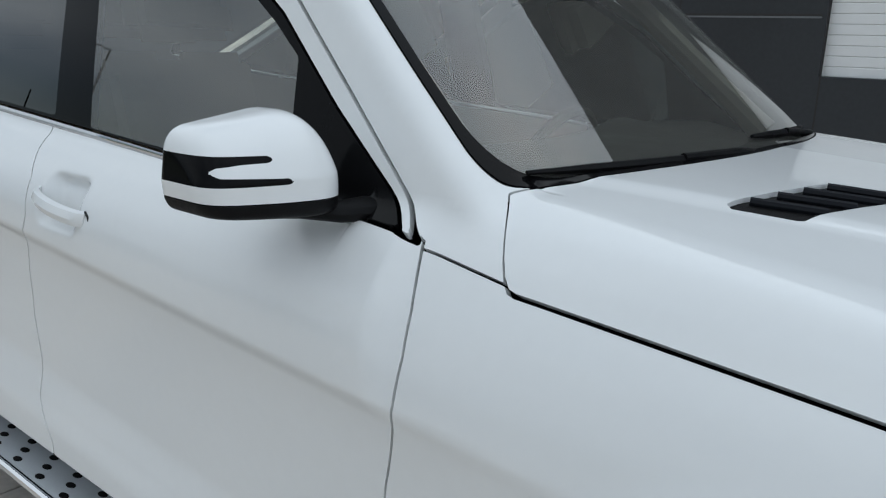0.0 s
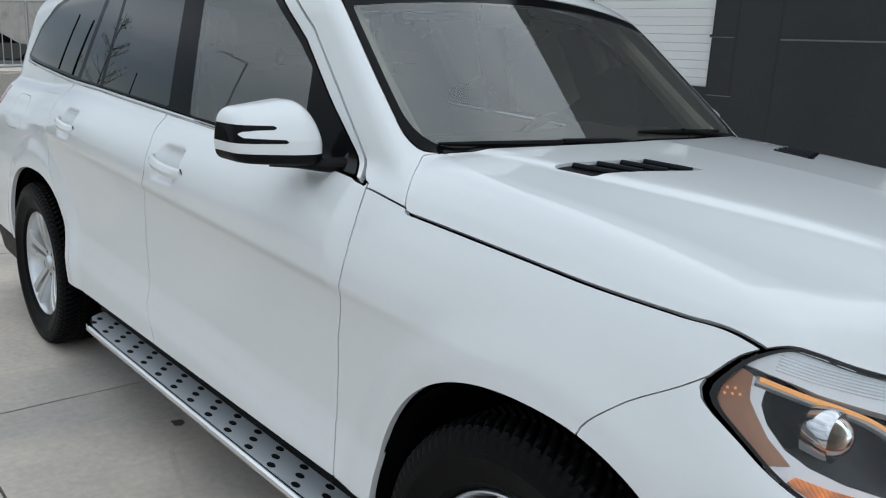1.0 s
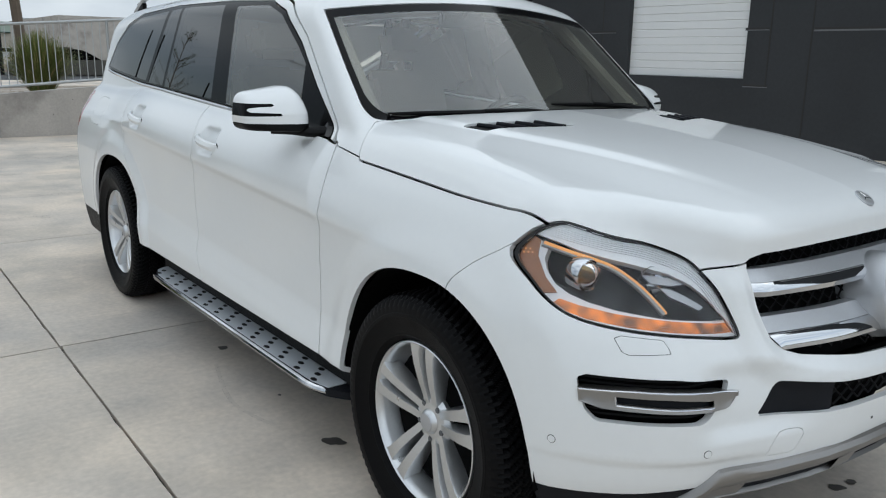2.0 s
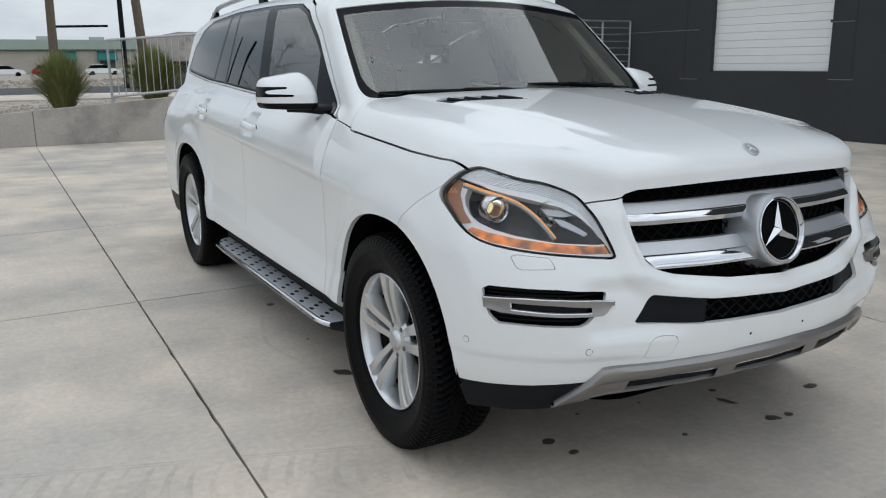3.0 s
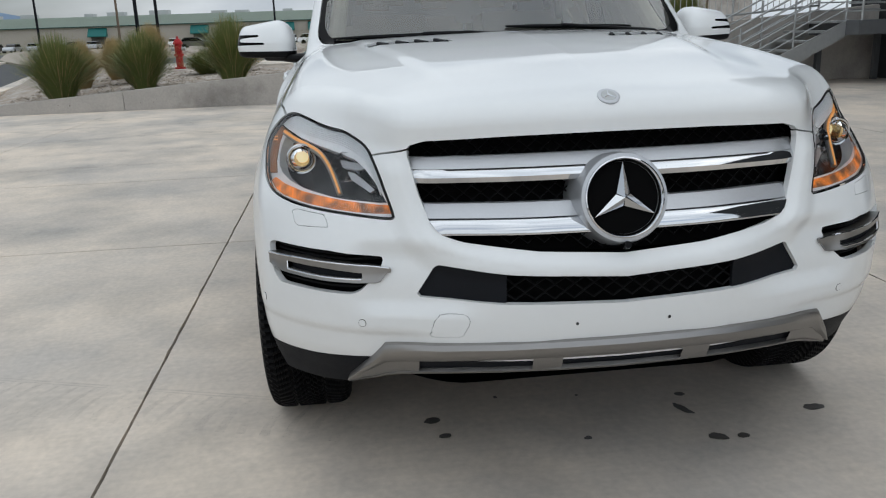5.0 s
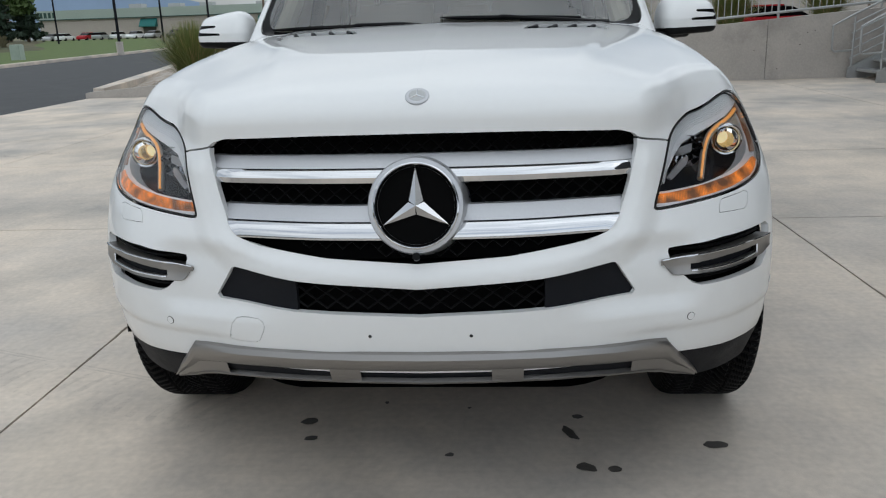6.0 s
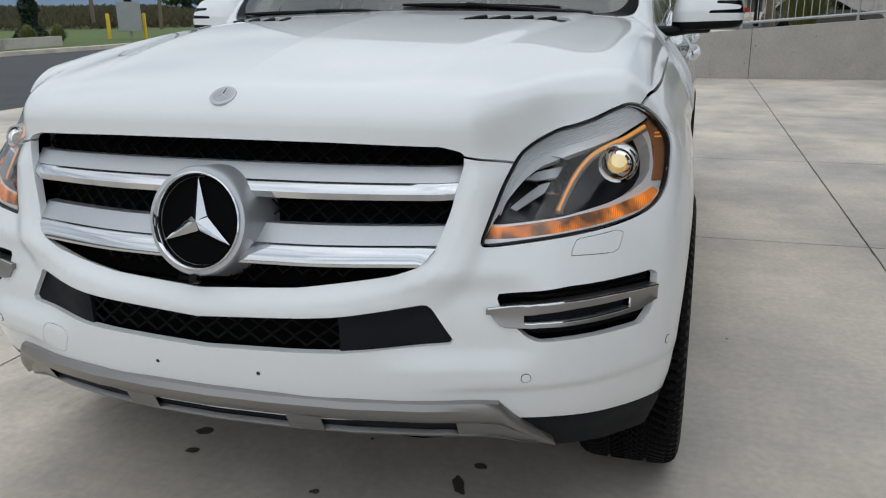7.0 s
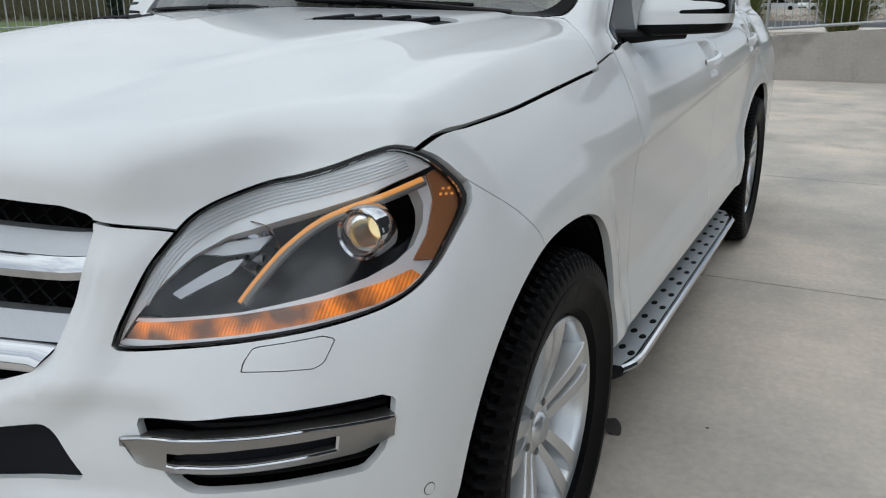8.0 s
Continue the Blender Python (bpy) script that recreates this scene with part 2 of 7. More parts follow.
ROCK = mat("pale_rock", (0.36, 0.32, 0.27), 0.9, vary=0.35, scale=2, second=(0.20, 0.15, 0.12), mask=(0.45, 0.6))
BLADE = mat("grass_blade", (0.155, 0.185, 0.055), 0.7, vary=0.35, scale=3)
BLADE_DRY = mat("dry_blade", (0.40, 0.30, 0.14), 0.8, vary=0.3, scale=3)
FOLIAGE = mat("foliage", (0.05, 0.085, 0.02), 0.8, vary=0.35, scale=1.5)
FOLIAGE_DARK = mat("conifer_foliage", (0.018, 0.035, 0.020), 0.85, vary=0.3, scale=1.5)
SCRUB = mat("scrub_bank", (0.10, 0.085, 0.045), 0.95, vary=0.35, scale=0.4, second=(0.05, 0.06, 0.025), mask=(0.42, 0.6))
SCRUB_DARK = mat("scrub_bush", (0.075, 0.068, 0.035), 0.9, vary=0.4, scale=0.7)
RED_PAINT = mat("red_paint", (0.36, 0.008, 0.014), 0.5, spec=0.3, vary=0.15, scale=8)
TAN = mat("tan_render", (0.42, 0.38, 0.33), 0.85, vary=0.08, scale=0.3)
SAGE = mat("sage_paint", (0.34, 0.40, 0.35), 0.8, vary=0.08, scale=0.3)
GREEN_BAND = mat("green_band", (0.03, 0.07, 0.06), 0.7, vary=0.1, scale=1)
TEAL = mat("teal_awning", (0.015, 0.13, 0.12), 0.7, vary=0.1, scale=1)
WOOD = mat("weathered_wood", (0.15, 0.115, 0.085), 0.9, vary=0.25, scale=5)
CABINET = mat("grey_cabinet", (0.30, 0.31, 0.31), 0.55, vary=0.08, scale=4)
YELLOW = mat("yellow_paint", (0.62, 0.42, 0.02), 0.5, vary=0.1, scale=8)
# pale blue holds the haze of distance, not the hill's own colour
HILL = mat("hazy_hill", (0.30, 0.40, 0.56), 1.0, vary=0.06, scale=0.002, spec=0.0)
STEEL_DARK = mat("weathered_steel", (0.13, 0.135, 0.14), 0.5, metal=0.4, vary=0.15, scale=8)
# pale tone for the highlight painted along the wall grooves
GROOVE_LIGHT = mat("groove_highlight", (0.15, 0.155, 0.16), 0.7, vary=0.1, scale=4)
PRINT = bpy.data.materials.new("rubber_film")
PRINT.use_nodes = True
pn, pl = PRINT.node_tree.nodes, PRINT.node_tree.links
pn.clear()
p_out, p_mix, p_clear, p_dark, p_noise, p_cut, p_co = (pn.new(k) for k in ("ShaderNodeOutputMaterial", "ShaderNodeMixShader", "ShaderNodeBsdfTransparent", "ShaderNodeBsdfDiffuse", "ShaderNodeTexNoise", "ShaderNodeMapRange", "ShaderNodeTexCoord"))
p_dark.inputs["Color"].default_value = (0.10, 0.095, 0.09, 1)
p_noise.inputs["Scale"].default_value, p_noise.inputs["Detail"].default_value = 5.0, 8
p_cut.inputs["From Min"].default_value, p_cut.inputs["From Max"].default_value, p_cut.inputs["To Max"].default_value = 0.35, 0.75, 0.16
pl.new(p_co.outputs["Object"], p_noise.inputs["Vector"])
pl.new(p_noise.outputs["Fac"], p_cut.inputs["Value"])
pl.new(p_cut.outputs["Result"], p_mix.inputs[0])
pl.new(p_clear.outputs[0], p_mix.inputs[1])
pl.new(p_dark.outputs[0], p_mix.inputs[2])
pl.new(p_mix.outputs[0], p_out.inputs["Surface"])

# ---- building blocks ----
def mesh_of(name, bm, material, smooth=False):
    me = bpy.data.meshes.new(name)
    bm.to_mesh(me)
    bm.free()
    me.materials.append(material)
    if smooth:
        me.polygons.foreach_set("use_smooth", [True] * len(me.polygons))
    return me


def part(name, bm, material, parent=None, label="", smooth=False):
    ob = new(name, mesh_of(name, bm, material, smooth))
    ob.parent = parent
    return tagged(ob, label)


def thing(name, label, category, at=(0, 0, 0), turn=0.0, group="", kind=""):
    ob = new(name)
    ob.empty_display_size = 0.1
    ob.matrix_world = pose(*at, 0, 0, turn)
    return tagged(ob, label, category, group, kind)


def box(bm, lo, hi, bevel=0.0):
    v = [bm.verts.new((x, y, z)) for x in (lo[0], hi[0]) for y in (lo[1], hi[1]) for z in (lo[2], hi[2])]
    fs = [bm.faces.new([v[i] for i in f]) for f in ((0, 1, 3, 2), (4, 6, 7, 5), (0, 4, 5, 1), (2, 3, 7, 6), (0, 2, 6, 4), (1, 5, 7, 3))]
    if bevel:
        bmesh.ops.bevel(bm, geom=list({e for f in fs for e in f.edges}), offset=bevel, segments=2, affect="EDGES")
    return bm


def tube(bm, pts, r, sides=8, cap=True):
    """A round bar along a line of points; r may be a list."""
    pts = [Vector(p) for p in pts]
    rs = r if isinstance(r, (list, tuple)) else [r] * len(pts)
    rings = []
    ref = None
    for i, p in enumerate(pts):
        d = (pts[min(i + 1, len(pts) - 1)] - pts[max(i - 1, 0)]).normalized()
        if ref is None:
            ref = Vector((0, 0, 1)) if abs(d.z) < 0.9 else Vector((1, 0, 0))
        u = d.cross(ref).normalized()
        ref = u.cross(d).normalized()
        rings.append([bm.verts.new(p + rs[i] * (math.cos(a) * u + math.sin(a) * ref)) for a in [2 * math.pi * k / sides for k in range(sides)]])
    for a, b in zip(rings, rings[1:]):
        for k in range(sides):
            bm.faces.new((a[k], a[(k + 1) % sides], b[(k + 1) % sides], b[k]))
    if cap:
        bm.faces.new(rings[0][::-1])
        bm.faces.new(rings[-1])
    return bm


def lathe(bm, profile, n=48, axis="y"):
    """Turn a profile of (radius, along) about an axis through the origin."""
    rings = []
    for r, a in profile:
        ring = []
        for k in range(n):
            t = 2 * math.pi * k / n
            c, s = r * math.cos(t), r * math.sin(t)
            ring.append(bm.verts.new((c, a, s) if axis == "y" else (a, c, s) if axis == "x" else (c, s, a)))
        rings.append(ring)
    for a, b in zip(rings, rings[1:]):
        for k in range(n):
            bm.faces.new((a[k], a[(k + 1) % n], b[(k + 1) % n], b[k]))
    return bm


def prism(bm, outline, lo, hi, axis="z"):
    """An outline of two coordinates, stretched along an axis."""
    def at(p, h):
        return (p[0], p[1], h) if axis == "z" else (p[0], h, p[1]) if axis == "y" else (h, p[0], p[1])
    a = [bm.verts.new(at(p, lo)) for p in outline]
    b = [bm.verts.new(at(p, hi)) for p in outline]
    bm.faces.new(a[::-1])
    bm.faces.new(b)
    for i in range(len(a)):
        j = (i + 1) % len(a)
        bm.faces.new((a[i], a[j], b[j], b[i]))
    bmesh.ops.recalc_face_normals(bm, faces=bm.faces)
    return bm


# ---- ground ----
WALL_X = -13.1


def wall_top(y):
    return 0.70 + 0.074 * y


bm = bmesh.new()
box(bm, (-2500, -2500, -0.6), (2500, 2500, -0.06))
ground = part("ground", bm, EARTH)
tagged(ground, "dry grassy earth reaching to the far horizon", "ground", kind="structure")

bm = bmesh.new()
box(bm, (-13.2, -7.95, -0.05), (32, 10.3, -0.02))
base = part("pavement", bm, JOINT)
tagged(base, "light concrete yard of large cast slabs with dark joints", "pavement", kind="structure")
bm = bmesh.new()
FAR_EDGE = [(40, -19.4), (-23, -19.6), (-31, -20.2), (-36.5, -20.9), (-41, -21.4), (-46, -21.9), (-55, -23.0), (-61, -24.8), (-75, -30.0), (-118, -50)]
prism(bm, [(40, -8), (-13.4, -8), (-29, -12), (-41, -15.2), (-55, -19), (-62, -22.3), (-75, -27.5), (-118, -46)] + FAR_EDGE[::-1], -0.05, -0.012)
tagged(part("road", bm, ASPHALT), "dark asphalt road bending away past the lawn", "road", kind="structure")

# ---- dark building with dock doors ----
BY = 10.35
wall_n = thing("wall_north", "charcoal tilt-up concrete wall with grooved panels and dock doors", "wall", kind="structure")
DOCKS = [(-9.10, -6.50), (-3.23, -0.60), (3.4, 6.05)]
bm = bmesh.new()
edges = [-14.15] + [e for d in DOCKS for e in d] + [9.0]
for i in range(0, len(edges), 2):
    box(bm, (edges[i], BY, -0.3), (edges[i + 1], BY + 0.35, 12.5))
for a, b in DOCKS:
    box(bm, (a, BY, -0.3), (b, BY + 0.35, 1.13))
    box(bm, (a, BY, 3.95), (b, BY + 0.35, 12.5))
box(bm, (-14.15, BY + 0.36, -0.3), (9.0, BY + 14, 12.3))
part("wall", bm, DARK_WALL, wall_n)
for a, b in DOCKS:
    door = thing("dock_door", "closed white slatted overhead dock door in the dark wall", "door", (a, BY + 0.12, 1.13), group="dock doors", kind="structure")
    n = 20
    h = 2.82 / n
    for k in range(n):
        bm = bmesh.new()
        prism(bm, [(-0.006, k * h), (-0.016, k * h + 0.010), (-0.016, k * h + h - 0.012), (-0.006, k * h + h - 0.002), (0.03, k * h + h - 0.002), (0.03, k * h)], 0, b - a, "x")
        part("slat", bm, DOOR_WHITE, door)


# ---- body surface as one smooth implicit form: positive inside ----
def lerp(x, *pairs):
    """Smooth curve through a few (x, value) pairs."""
    xs = np.array([p[0] for p in pairs], float)
    ys = np.array([p[1] for p in pairs], float)
    h = np.diff(xs)
    s = np.diff(ys) / h
    m = np.empty(len(xs))
    m[0], m[-1] = s[0], s[-1]
    same = s[:-1] * s[1:] > 0
    w1, w2 = 2 * h[1:] + h[:-1], h[1:] + 2 * h[:-1]
    m[1:-1] = np.where(same, (w1 + w2) / (w1 / np.where(same, s[:-1], 1) + w2 / np.where(same, s[1:], 1)), 0)
    x = np.clip(x, xs[0], xs[-1])
    i = np.clip(np.searchsorted(xs, x, "right") - 1, 0, len(h) - 1)
    u = (x - xs[i]) / h[i]
    return (ys[i] * (1 + 2 * u) * (1 - u) ** 2 + h[i] * m[i] * u * (1 - u) ** 2
            + ys[i + 1] * u * u * (3 - 2 * u) + h[i] * m[i + 1] * u * u * (u - 1))


def step(a, b, x):
    u = np.clip((x - a) / (b - a), 0, 1)
    return u * u * (3 - 2 * u)


def smin(a, b, k):
    h = np.maximum(k - np.abs(a - b), 0) / k
    return np.minimum(a, b) - h * h * k / 4


def smax(a, b, k):
    return -smin(-a, -b, k)


FRONT_WHEEL, REAR_WHEEL, HUB_Z = 0.0, -3.075, 0.385


def nose_x(z):
    return lerp(z, (0.20, 0.70), (0.35, 0.80), (0.45, 0.862), (0.53, 0.880), (0.62, 0.886), (0.70, 0.874), (0.80, 0.832),
                (0.90, 0.792), (0.985, 0.759), (1.03, 0.757), (1.06, 0.750), (1.09, 0.728), (1.14, 0.62))


def nose_drop(ay, z):
    low = lerp(ay, (0, 0), (0.2, 0.010), (0.43, 0.056), (0.55, 0.092), (0.65, 0.124), (0.75, 0.18), (0.83, 0.255), (0.88, 0.318),
               (0.912, 0.37), (0.94, 0.45), (1.0, 0.75))
    high = lerp(ay, (0, 0), (0.2, 0.003), (0.4, 0.014), (0.516, 0.038), (0.6, 0.125), (0.663, 0.215), (0.75, 0.290), (0.805, 0.335),
                (0.842, 0.385), (0.886, 0.46), (0.94, 0.60), (1.0, 0.8))
    w = step(0.78, 1.04, z)
    scoop = 0.021 * step(0.30, 0.46, ay) * step(0.70, 0.60, ay) * step(0.545, 0.60, z) * step(0.755, 0.70, z)
    lip = 0.012 * step(0.40, 0.60, ay) * step(0.520, 0.49, z)
    lean = lerp(z, (0.90, 0.0), (0.985, 0.007), (1.03, 0.026), (1.06, 0.040), (1.09, 0.048), (1.14, 0.03)) * step(0.44, 0.76, ay)
    return low * (1 - w) + high * w + scoop + lip + lean


def hood_z(x, ay):
    c = lerp(x, (-0.75, 1.240), (-0.5, 1.234), (-0.2, 1.2175), (0.1, 1.192), (0.4, 1.154), (0.55, 1.128), (0.65, 1.105), (0.72, 1.078), (0.8, 1.035))
    d = lerp(ay, (0, 0), (0.3, -0.007), (0.55, -0.017), (0.70, -0.023), (0.776, -0.040), (0.82, -0.080), (0.85, -0.122), (0.90, -0.20), (1.0, -0.42))
    d = d - lerp(x, (-0.7, 0.0), (-0.4, 0.003), (-0.2, 0.006), (0.07, 0.012), (0.30, 0.019), (0.45, 0.021), (0.6, 0.016)) * step(0.42, 0.70, ay) * step(0.90, 0.72, ay)
    edge = lerp(x, (-0.6, 0.66), (-0.2, 0.60), (0.3, 0.50), (0.75, 0.42))
    dome = (0.009 * step(0.13, -0.10, ay - edge) + 0.007 * step(0.035, -0.02, ay - edge + 0.06) * step(0.70, 0.30, x)) - 0.010
    return c + d + dome


def side_y(x, z):
    w = lerp(x, (-4.2, 0.915), (-3.6, 0.935), (-3.0, 0.943), (-2.0, 0.942), (-0.6, 0.940), (0.0, 0.938), (0.35, 0.938), (0.7, 0.925))
    crease = 0.905 - 0.052 * (x + 0.6)
    fade = step(0.12, -0.68, x) * step(-3.4, -2.4, x)
    up = z - crease
    low = lerp(up, (-0.60, -0.004), (-0.50, -0.006), (-0.43, -0.020), (-0.35, -0.034), (-0.25, -0.034), (-0.12, -0.028), (-0.035, -0.016), (0.0, -0.003), (0.1, 0.0))
    belt = lerp(x, (-4.2, 1.31), (-3.8, 1.295), (-3.0, 1.235), (-1.9, 1.187), (-0.65, 1.175))
    high = lerp(up / (belt - crease), (-0.1, -0.002), (0.0, -0.003), (0.2, -0.008), (0.45, -0.026), (0.7, -0.066), (0.85, -0.100), (1.0, -0.152), (1.3, -0.27))
    p = np.where(up < 0, low, high)
    q = lerp(z, (0.25, -0.050), (0.40, -0.022), (0.60, -0.006), (0.80, -0.004), (0.92, -0.016), (1.02, -0.042), (1.08, -0.075), (1.16, -0.125), (1.25, -0.25))
    y = w + p * fade + q * (1 - fade)
    for xc in (FRONT_WHEEL, REAR_WHEEL):
        r = np.sqrt((x - xc) ** 2 + (z - HUB_Z) ** 2)
        y = y + 0.016 * step(0.60, 0.50, r) * step(0.25, 0.5, z)
    y = y - 0.13 * step(0.408, 0.350, z) * step(-0.40, -0.47, x) * step(-2.72, -2.62, x)
    for xh, zh in ((-1.625, 1.050), (-2.645, 1.083)):
        y = y - 0.034 * np.exp(-((x - xh) / 0.075) ** 6 - ((z - zh) / 0.050) ** 6)
    return y


def glass_x(z, ay):
    return -0.44 - 1.235 * (z - 1.229) - 0.165 * (ay / 0.744) ** 2 - 0.25 * np.maximum(z - 1.5, 0) ** 2


def cabin_y(x, z):
    return 0.7460 -0.2239 * (z - 1.4) -0.0633 * (z - 1.4) ** 2 - 0.012 * np.maximum(-2.2 - x, 0) ** 2


def roof_z(x, ay):
    return lerp(x, (-4.2, 1.56), (-3.9, 1.675), (-3.3, 1.74), (-2.4, 1.76), (-1.7, 1.742), (-1.2, 1.712), (-0.8, 1.665)) - 0.075 * (ay / 0.65) ** 2


def body(p):
    x, ay, z = p[:, 0], np.abs(p[:, 1]), p[:, 2]
    e = 0.01
    slope = (nose_drop(ay + e, z) - nose_drop(ay - e, z)) / (2 * e)
    front = (nose_x(z) - nose_drop(ay, z) - x) / np.sqrt(1 + slope ** 2)
    m = (x > 0.55) & (x < 1.0) & (z > 0.60) & (z < 0.97) & (ay < 0.66)
    if m.any():
        away = poly_sd(ay[m], z[m], GRILLE)
        front[m] += 0.013 * step(0.0, 0.035, away) * step(0.10, 0.05, away) * step(0.97, 0.90, z[m]) * step(0.62, 0.67, z[m])
    belt = lerp(x, (-4.2, 1.31), (-3.8, 1.295), (-3.0, 1.235), (-1.9, 1.187), (-0.65, 1.155))
    fall = (hood_z(x, ay + e) - hood_z(x, ay - e)) / (2 * e)
    hood = (hood_z(x, ay) - z) / np.sqrt(1.03 + fall ** 2) + 0.5 * step(-0.58, -0.85, x) ** 2 * step(0.68, 0.79, ay)
    top = np.where(x < -0.40, np.minimum(hood, belt + 0.4 * (0.80 - ay) - z + step(-0.80, -0.66, x) * step(0.68, 0.79, ay)), hood)
    side = side_y(x, z) - ay
    rear = x + 4.20 - 0.10 * step(0.9, 1.3, z) - 0.05 * (ay / 0.9) ** 4
    lower = smin(smin(top, side, 0.05), front, 0.04)
    lower = smin(lower, rear, 0.16)
    lower = smin(lower, z - 0.235, 0.03)
    wind = (glass_x(z, ay) - x) * 0.63
    cab = smin(smin(cabin_y(x, z) - ay, roof_z(x, ay) - z, 0.085), wind, 0.03)
    cab = smin(cab, (x + 4.14 - 0.5 * (z - 1.3)) * 0.85 - 0.06 * (ay / 0.7) ** 4, 0.16)
    cab = np.minimum(cab, (z - 1.0) * 3)
    return smax(lower, cab, 0.022)


def slope_of(f, p, e=0.003):
    g = np.empty_like(p)
    for i in range(3):
        d = np.zeros(3)
        d[i] = e
        g[:, i] = (f(p + d) - f(p - d)) / (2 * e)
    return g


def nets(f, lo, hi, h):
    """The surface f = 0 as a mesh of quads on a grid of step h, drawn onto the surface."""
    lo = np.array(lo, float)
    n = np.ceil((np.array(hi) - lo) / h).astype(int) + 1
    ax = [lo[i] + h * np.arange(n[i]) for i in range(3)]
    # coarse pass first, then only the blocks near the surface
    F = np.empty(n, np.float32)
    cs = 6
    cidx = [np.unique(np.append(np.arange(0, n[i], cs), n[i] - 1)) for i in range(3)]
    G = np.stack(np.meshgrid(*[ax[i][cidx[i]] for i in range(3)], indexing="ij"), -1).reshape(-1, 3)
    FC = f(G).reshape([len(c) for c in cidx])
    up = FC
    for i in range(3):
        near = np.clip(np.round(np.arange(n[i]) / cs).astype(int), 0, len(cidx[i]) - 1)
        up = np.take(up, near, axis=i)
    F[:] = up
    close = np.argwhere(np.abs(up) < h * cs * 1.7)
    for k in range(0, len(close), 400000):
        c = close[k:k + 400000]
        F[c[:, 0], c[:, 1], c[:, 2]] = f(lo + h * c)
    S = F > 0
    acc = np.zeros(tuple(n - 1) + (3,))
    cnt = np.zeros(tuple(n - 1))
    base = np.stack(np.meshgrid(*[ax[i] for i in range(3)], indexing="ij"), -1)
    crossings = []
    for i in range(3):
        a = [slice(None)] * 3
        b = [slice(None)] * 3
        a[i], b[i] = slice(0, -1), slice(1, None)
        cross = S[tuple(a)] != S[tuple(b)]
        idx = np.argwhere(cross)
        fa, fb = F[tuple(a)][cross], F[tuple(b)][cross]
        p = lo + h * idx
        p[:, i] += h * fa / (fa - fb)
        crossings.append((i, idx, fa > 0))
        j, k = (i + 1) % 3, (i + 2) % 3
        for dj in (0, -1):
            for dk in (0, -1):
                q = idx.copy()
                q[:, j] += dj
                q[:, k] += dk
                ok = np.all((q >= 0) & (q < n - 1), axis=1)
                np.add.at(acc, tuple(q[ok].T), p[ok])
                np.add.at(cnt, tuple(q[ok].T), 1)
    del base
    ids = -np.ones(tuple(n - 1), int)
    cells = np.argwhere(cnt > 0)
    ids[tuple(cells.T)] = np.arange(len(cells))
    V = acc[tuple(cells.T)] / cnt[tuple(cells.T)][:, None]
    tris = []
    for i, idx, inside in crossings:
        j, k = (i + 1) % 3, (i + 2) % 3
        quad = []
        ok = np.ones(len(idx), bool)
        for dj, dk in ((-1, -1), (0, -1), (0, 0), (-1, 0)):
            q = idx.copy()
            q[:, j] += dj
            q[:, k] += dk
            good = np.all((q >= 0) & (q < n - 1), axis=1)
            ok &= good
            quad.append(np.where(good, ids[tuple(np.clip(q, 0, n - 2).T)], -1))
        quad = np.stack(quad, 1)
        quad[~inside] = quad[~inside][:, ::-1]
        quad = quad[ok]
        tris += [quad[:, [0, 1, 2]], quad[:, [0, 2, 3]]]
    T = np.concatenate(tris)
    for _ in range(3):
        g = slope_of(f, V)
        V = V - np.clip(f(V) / np.maximum((g * g).sum(1), 0.2), -h, h)[:, None] * g
    return V, T


def clip(V, T, g):
    """The part of a mesh where g(V) < 0, cut cleanly."""
    d = g(V)
    d = np.where(np.abs(d) < 1e-7, -1e-7, d)
    s = d < 0
    c = s[T].sum(1)
    keep = [T[c == 3]]
    newv, lut = [], {}
    E = []
    for want in (1, 2):
        t = T[c == want]
        st = s[t]
        odd = np.argmax(st, 1) if want == 1 else np.argmin(st, 1)
        r = np.arange(len(t))
        E.append((want, t[r, odd], t[r, (odd + 1) % 3], t[r, (odd + 2) % 3]))
    pairs = np.concatenate([np.stack([e[1], e[2]], 1) for e in E] + [np.stack([e[1], e[3]], 1) for e in E])
    pairs = np.sort(pairs, 1)
    uniq, inv = np.unique(pairs, axis=0, return_inverse=True)
    inv = inv.reshape(-1)
    a, b = uniq[:, 0], uniq[:, 1]
    w = d[a] / (d[a] - d[b])
    W = np.concatenate([V, V[a] + w[:, None] * (V[b] - V[a])])
    inv = inv + len(V)
    n1, n2 = len(E[0][1]), len(E[1][1])
    ab1, ab2, ac1, ac2 = inv[:n1], inv[n1:n1 + n2], inv[n1 + n2:2 * n1 + n2], inv[2 * n1 + n2:]
    keep.append(np.stack([E[0][1], ab1, ac1], 1))
    keep.append(np.stack([ab2, E[1][2], E[1][3]], 1))
    keep.append(np.stack([ab2, E[1][3], ac2], 1))
    T = np.concatenate(keep)
    used = np.unique(T)
    back_to = np.zeros(len(W), int)
    back_to[used] = np.arange(len(used))
    return W[used], back_to[T]


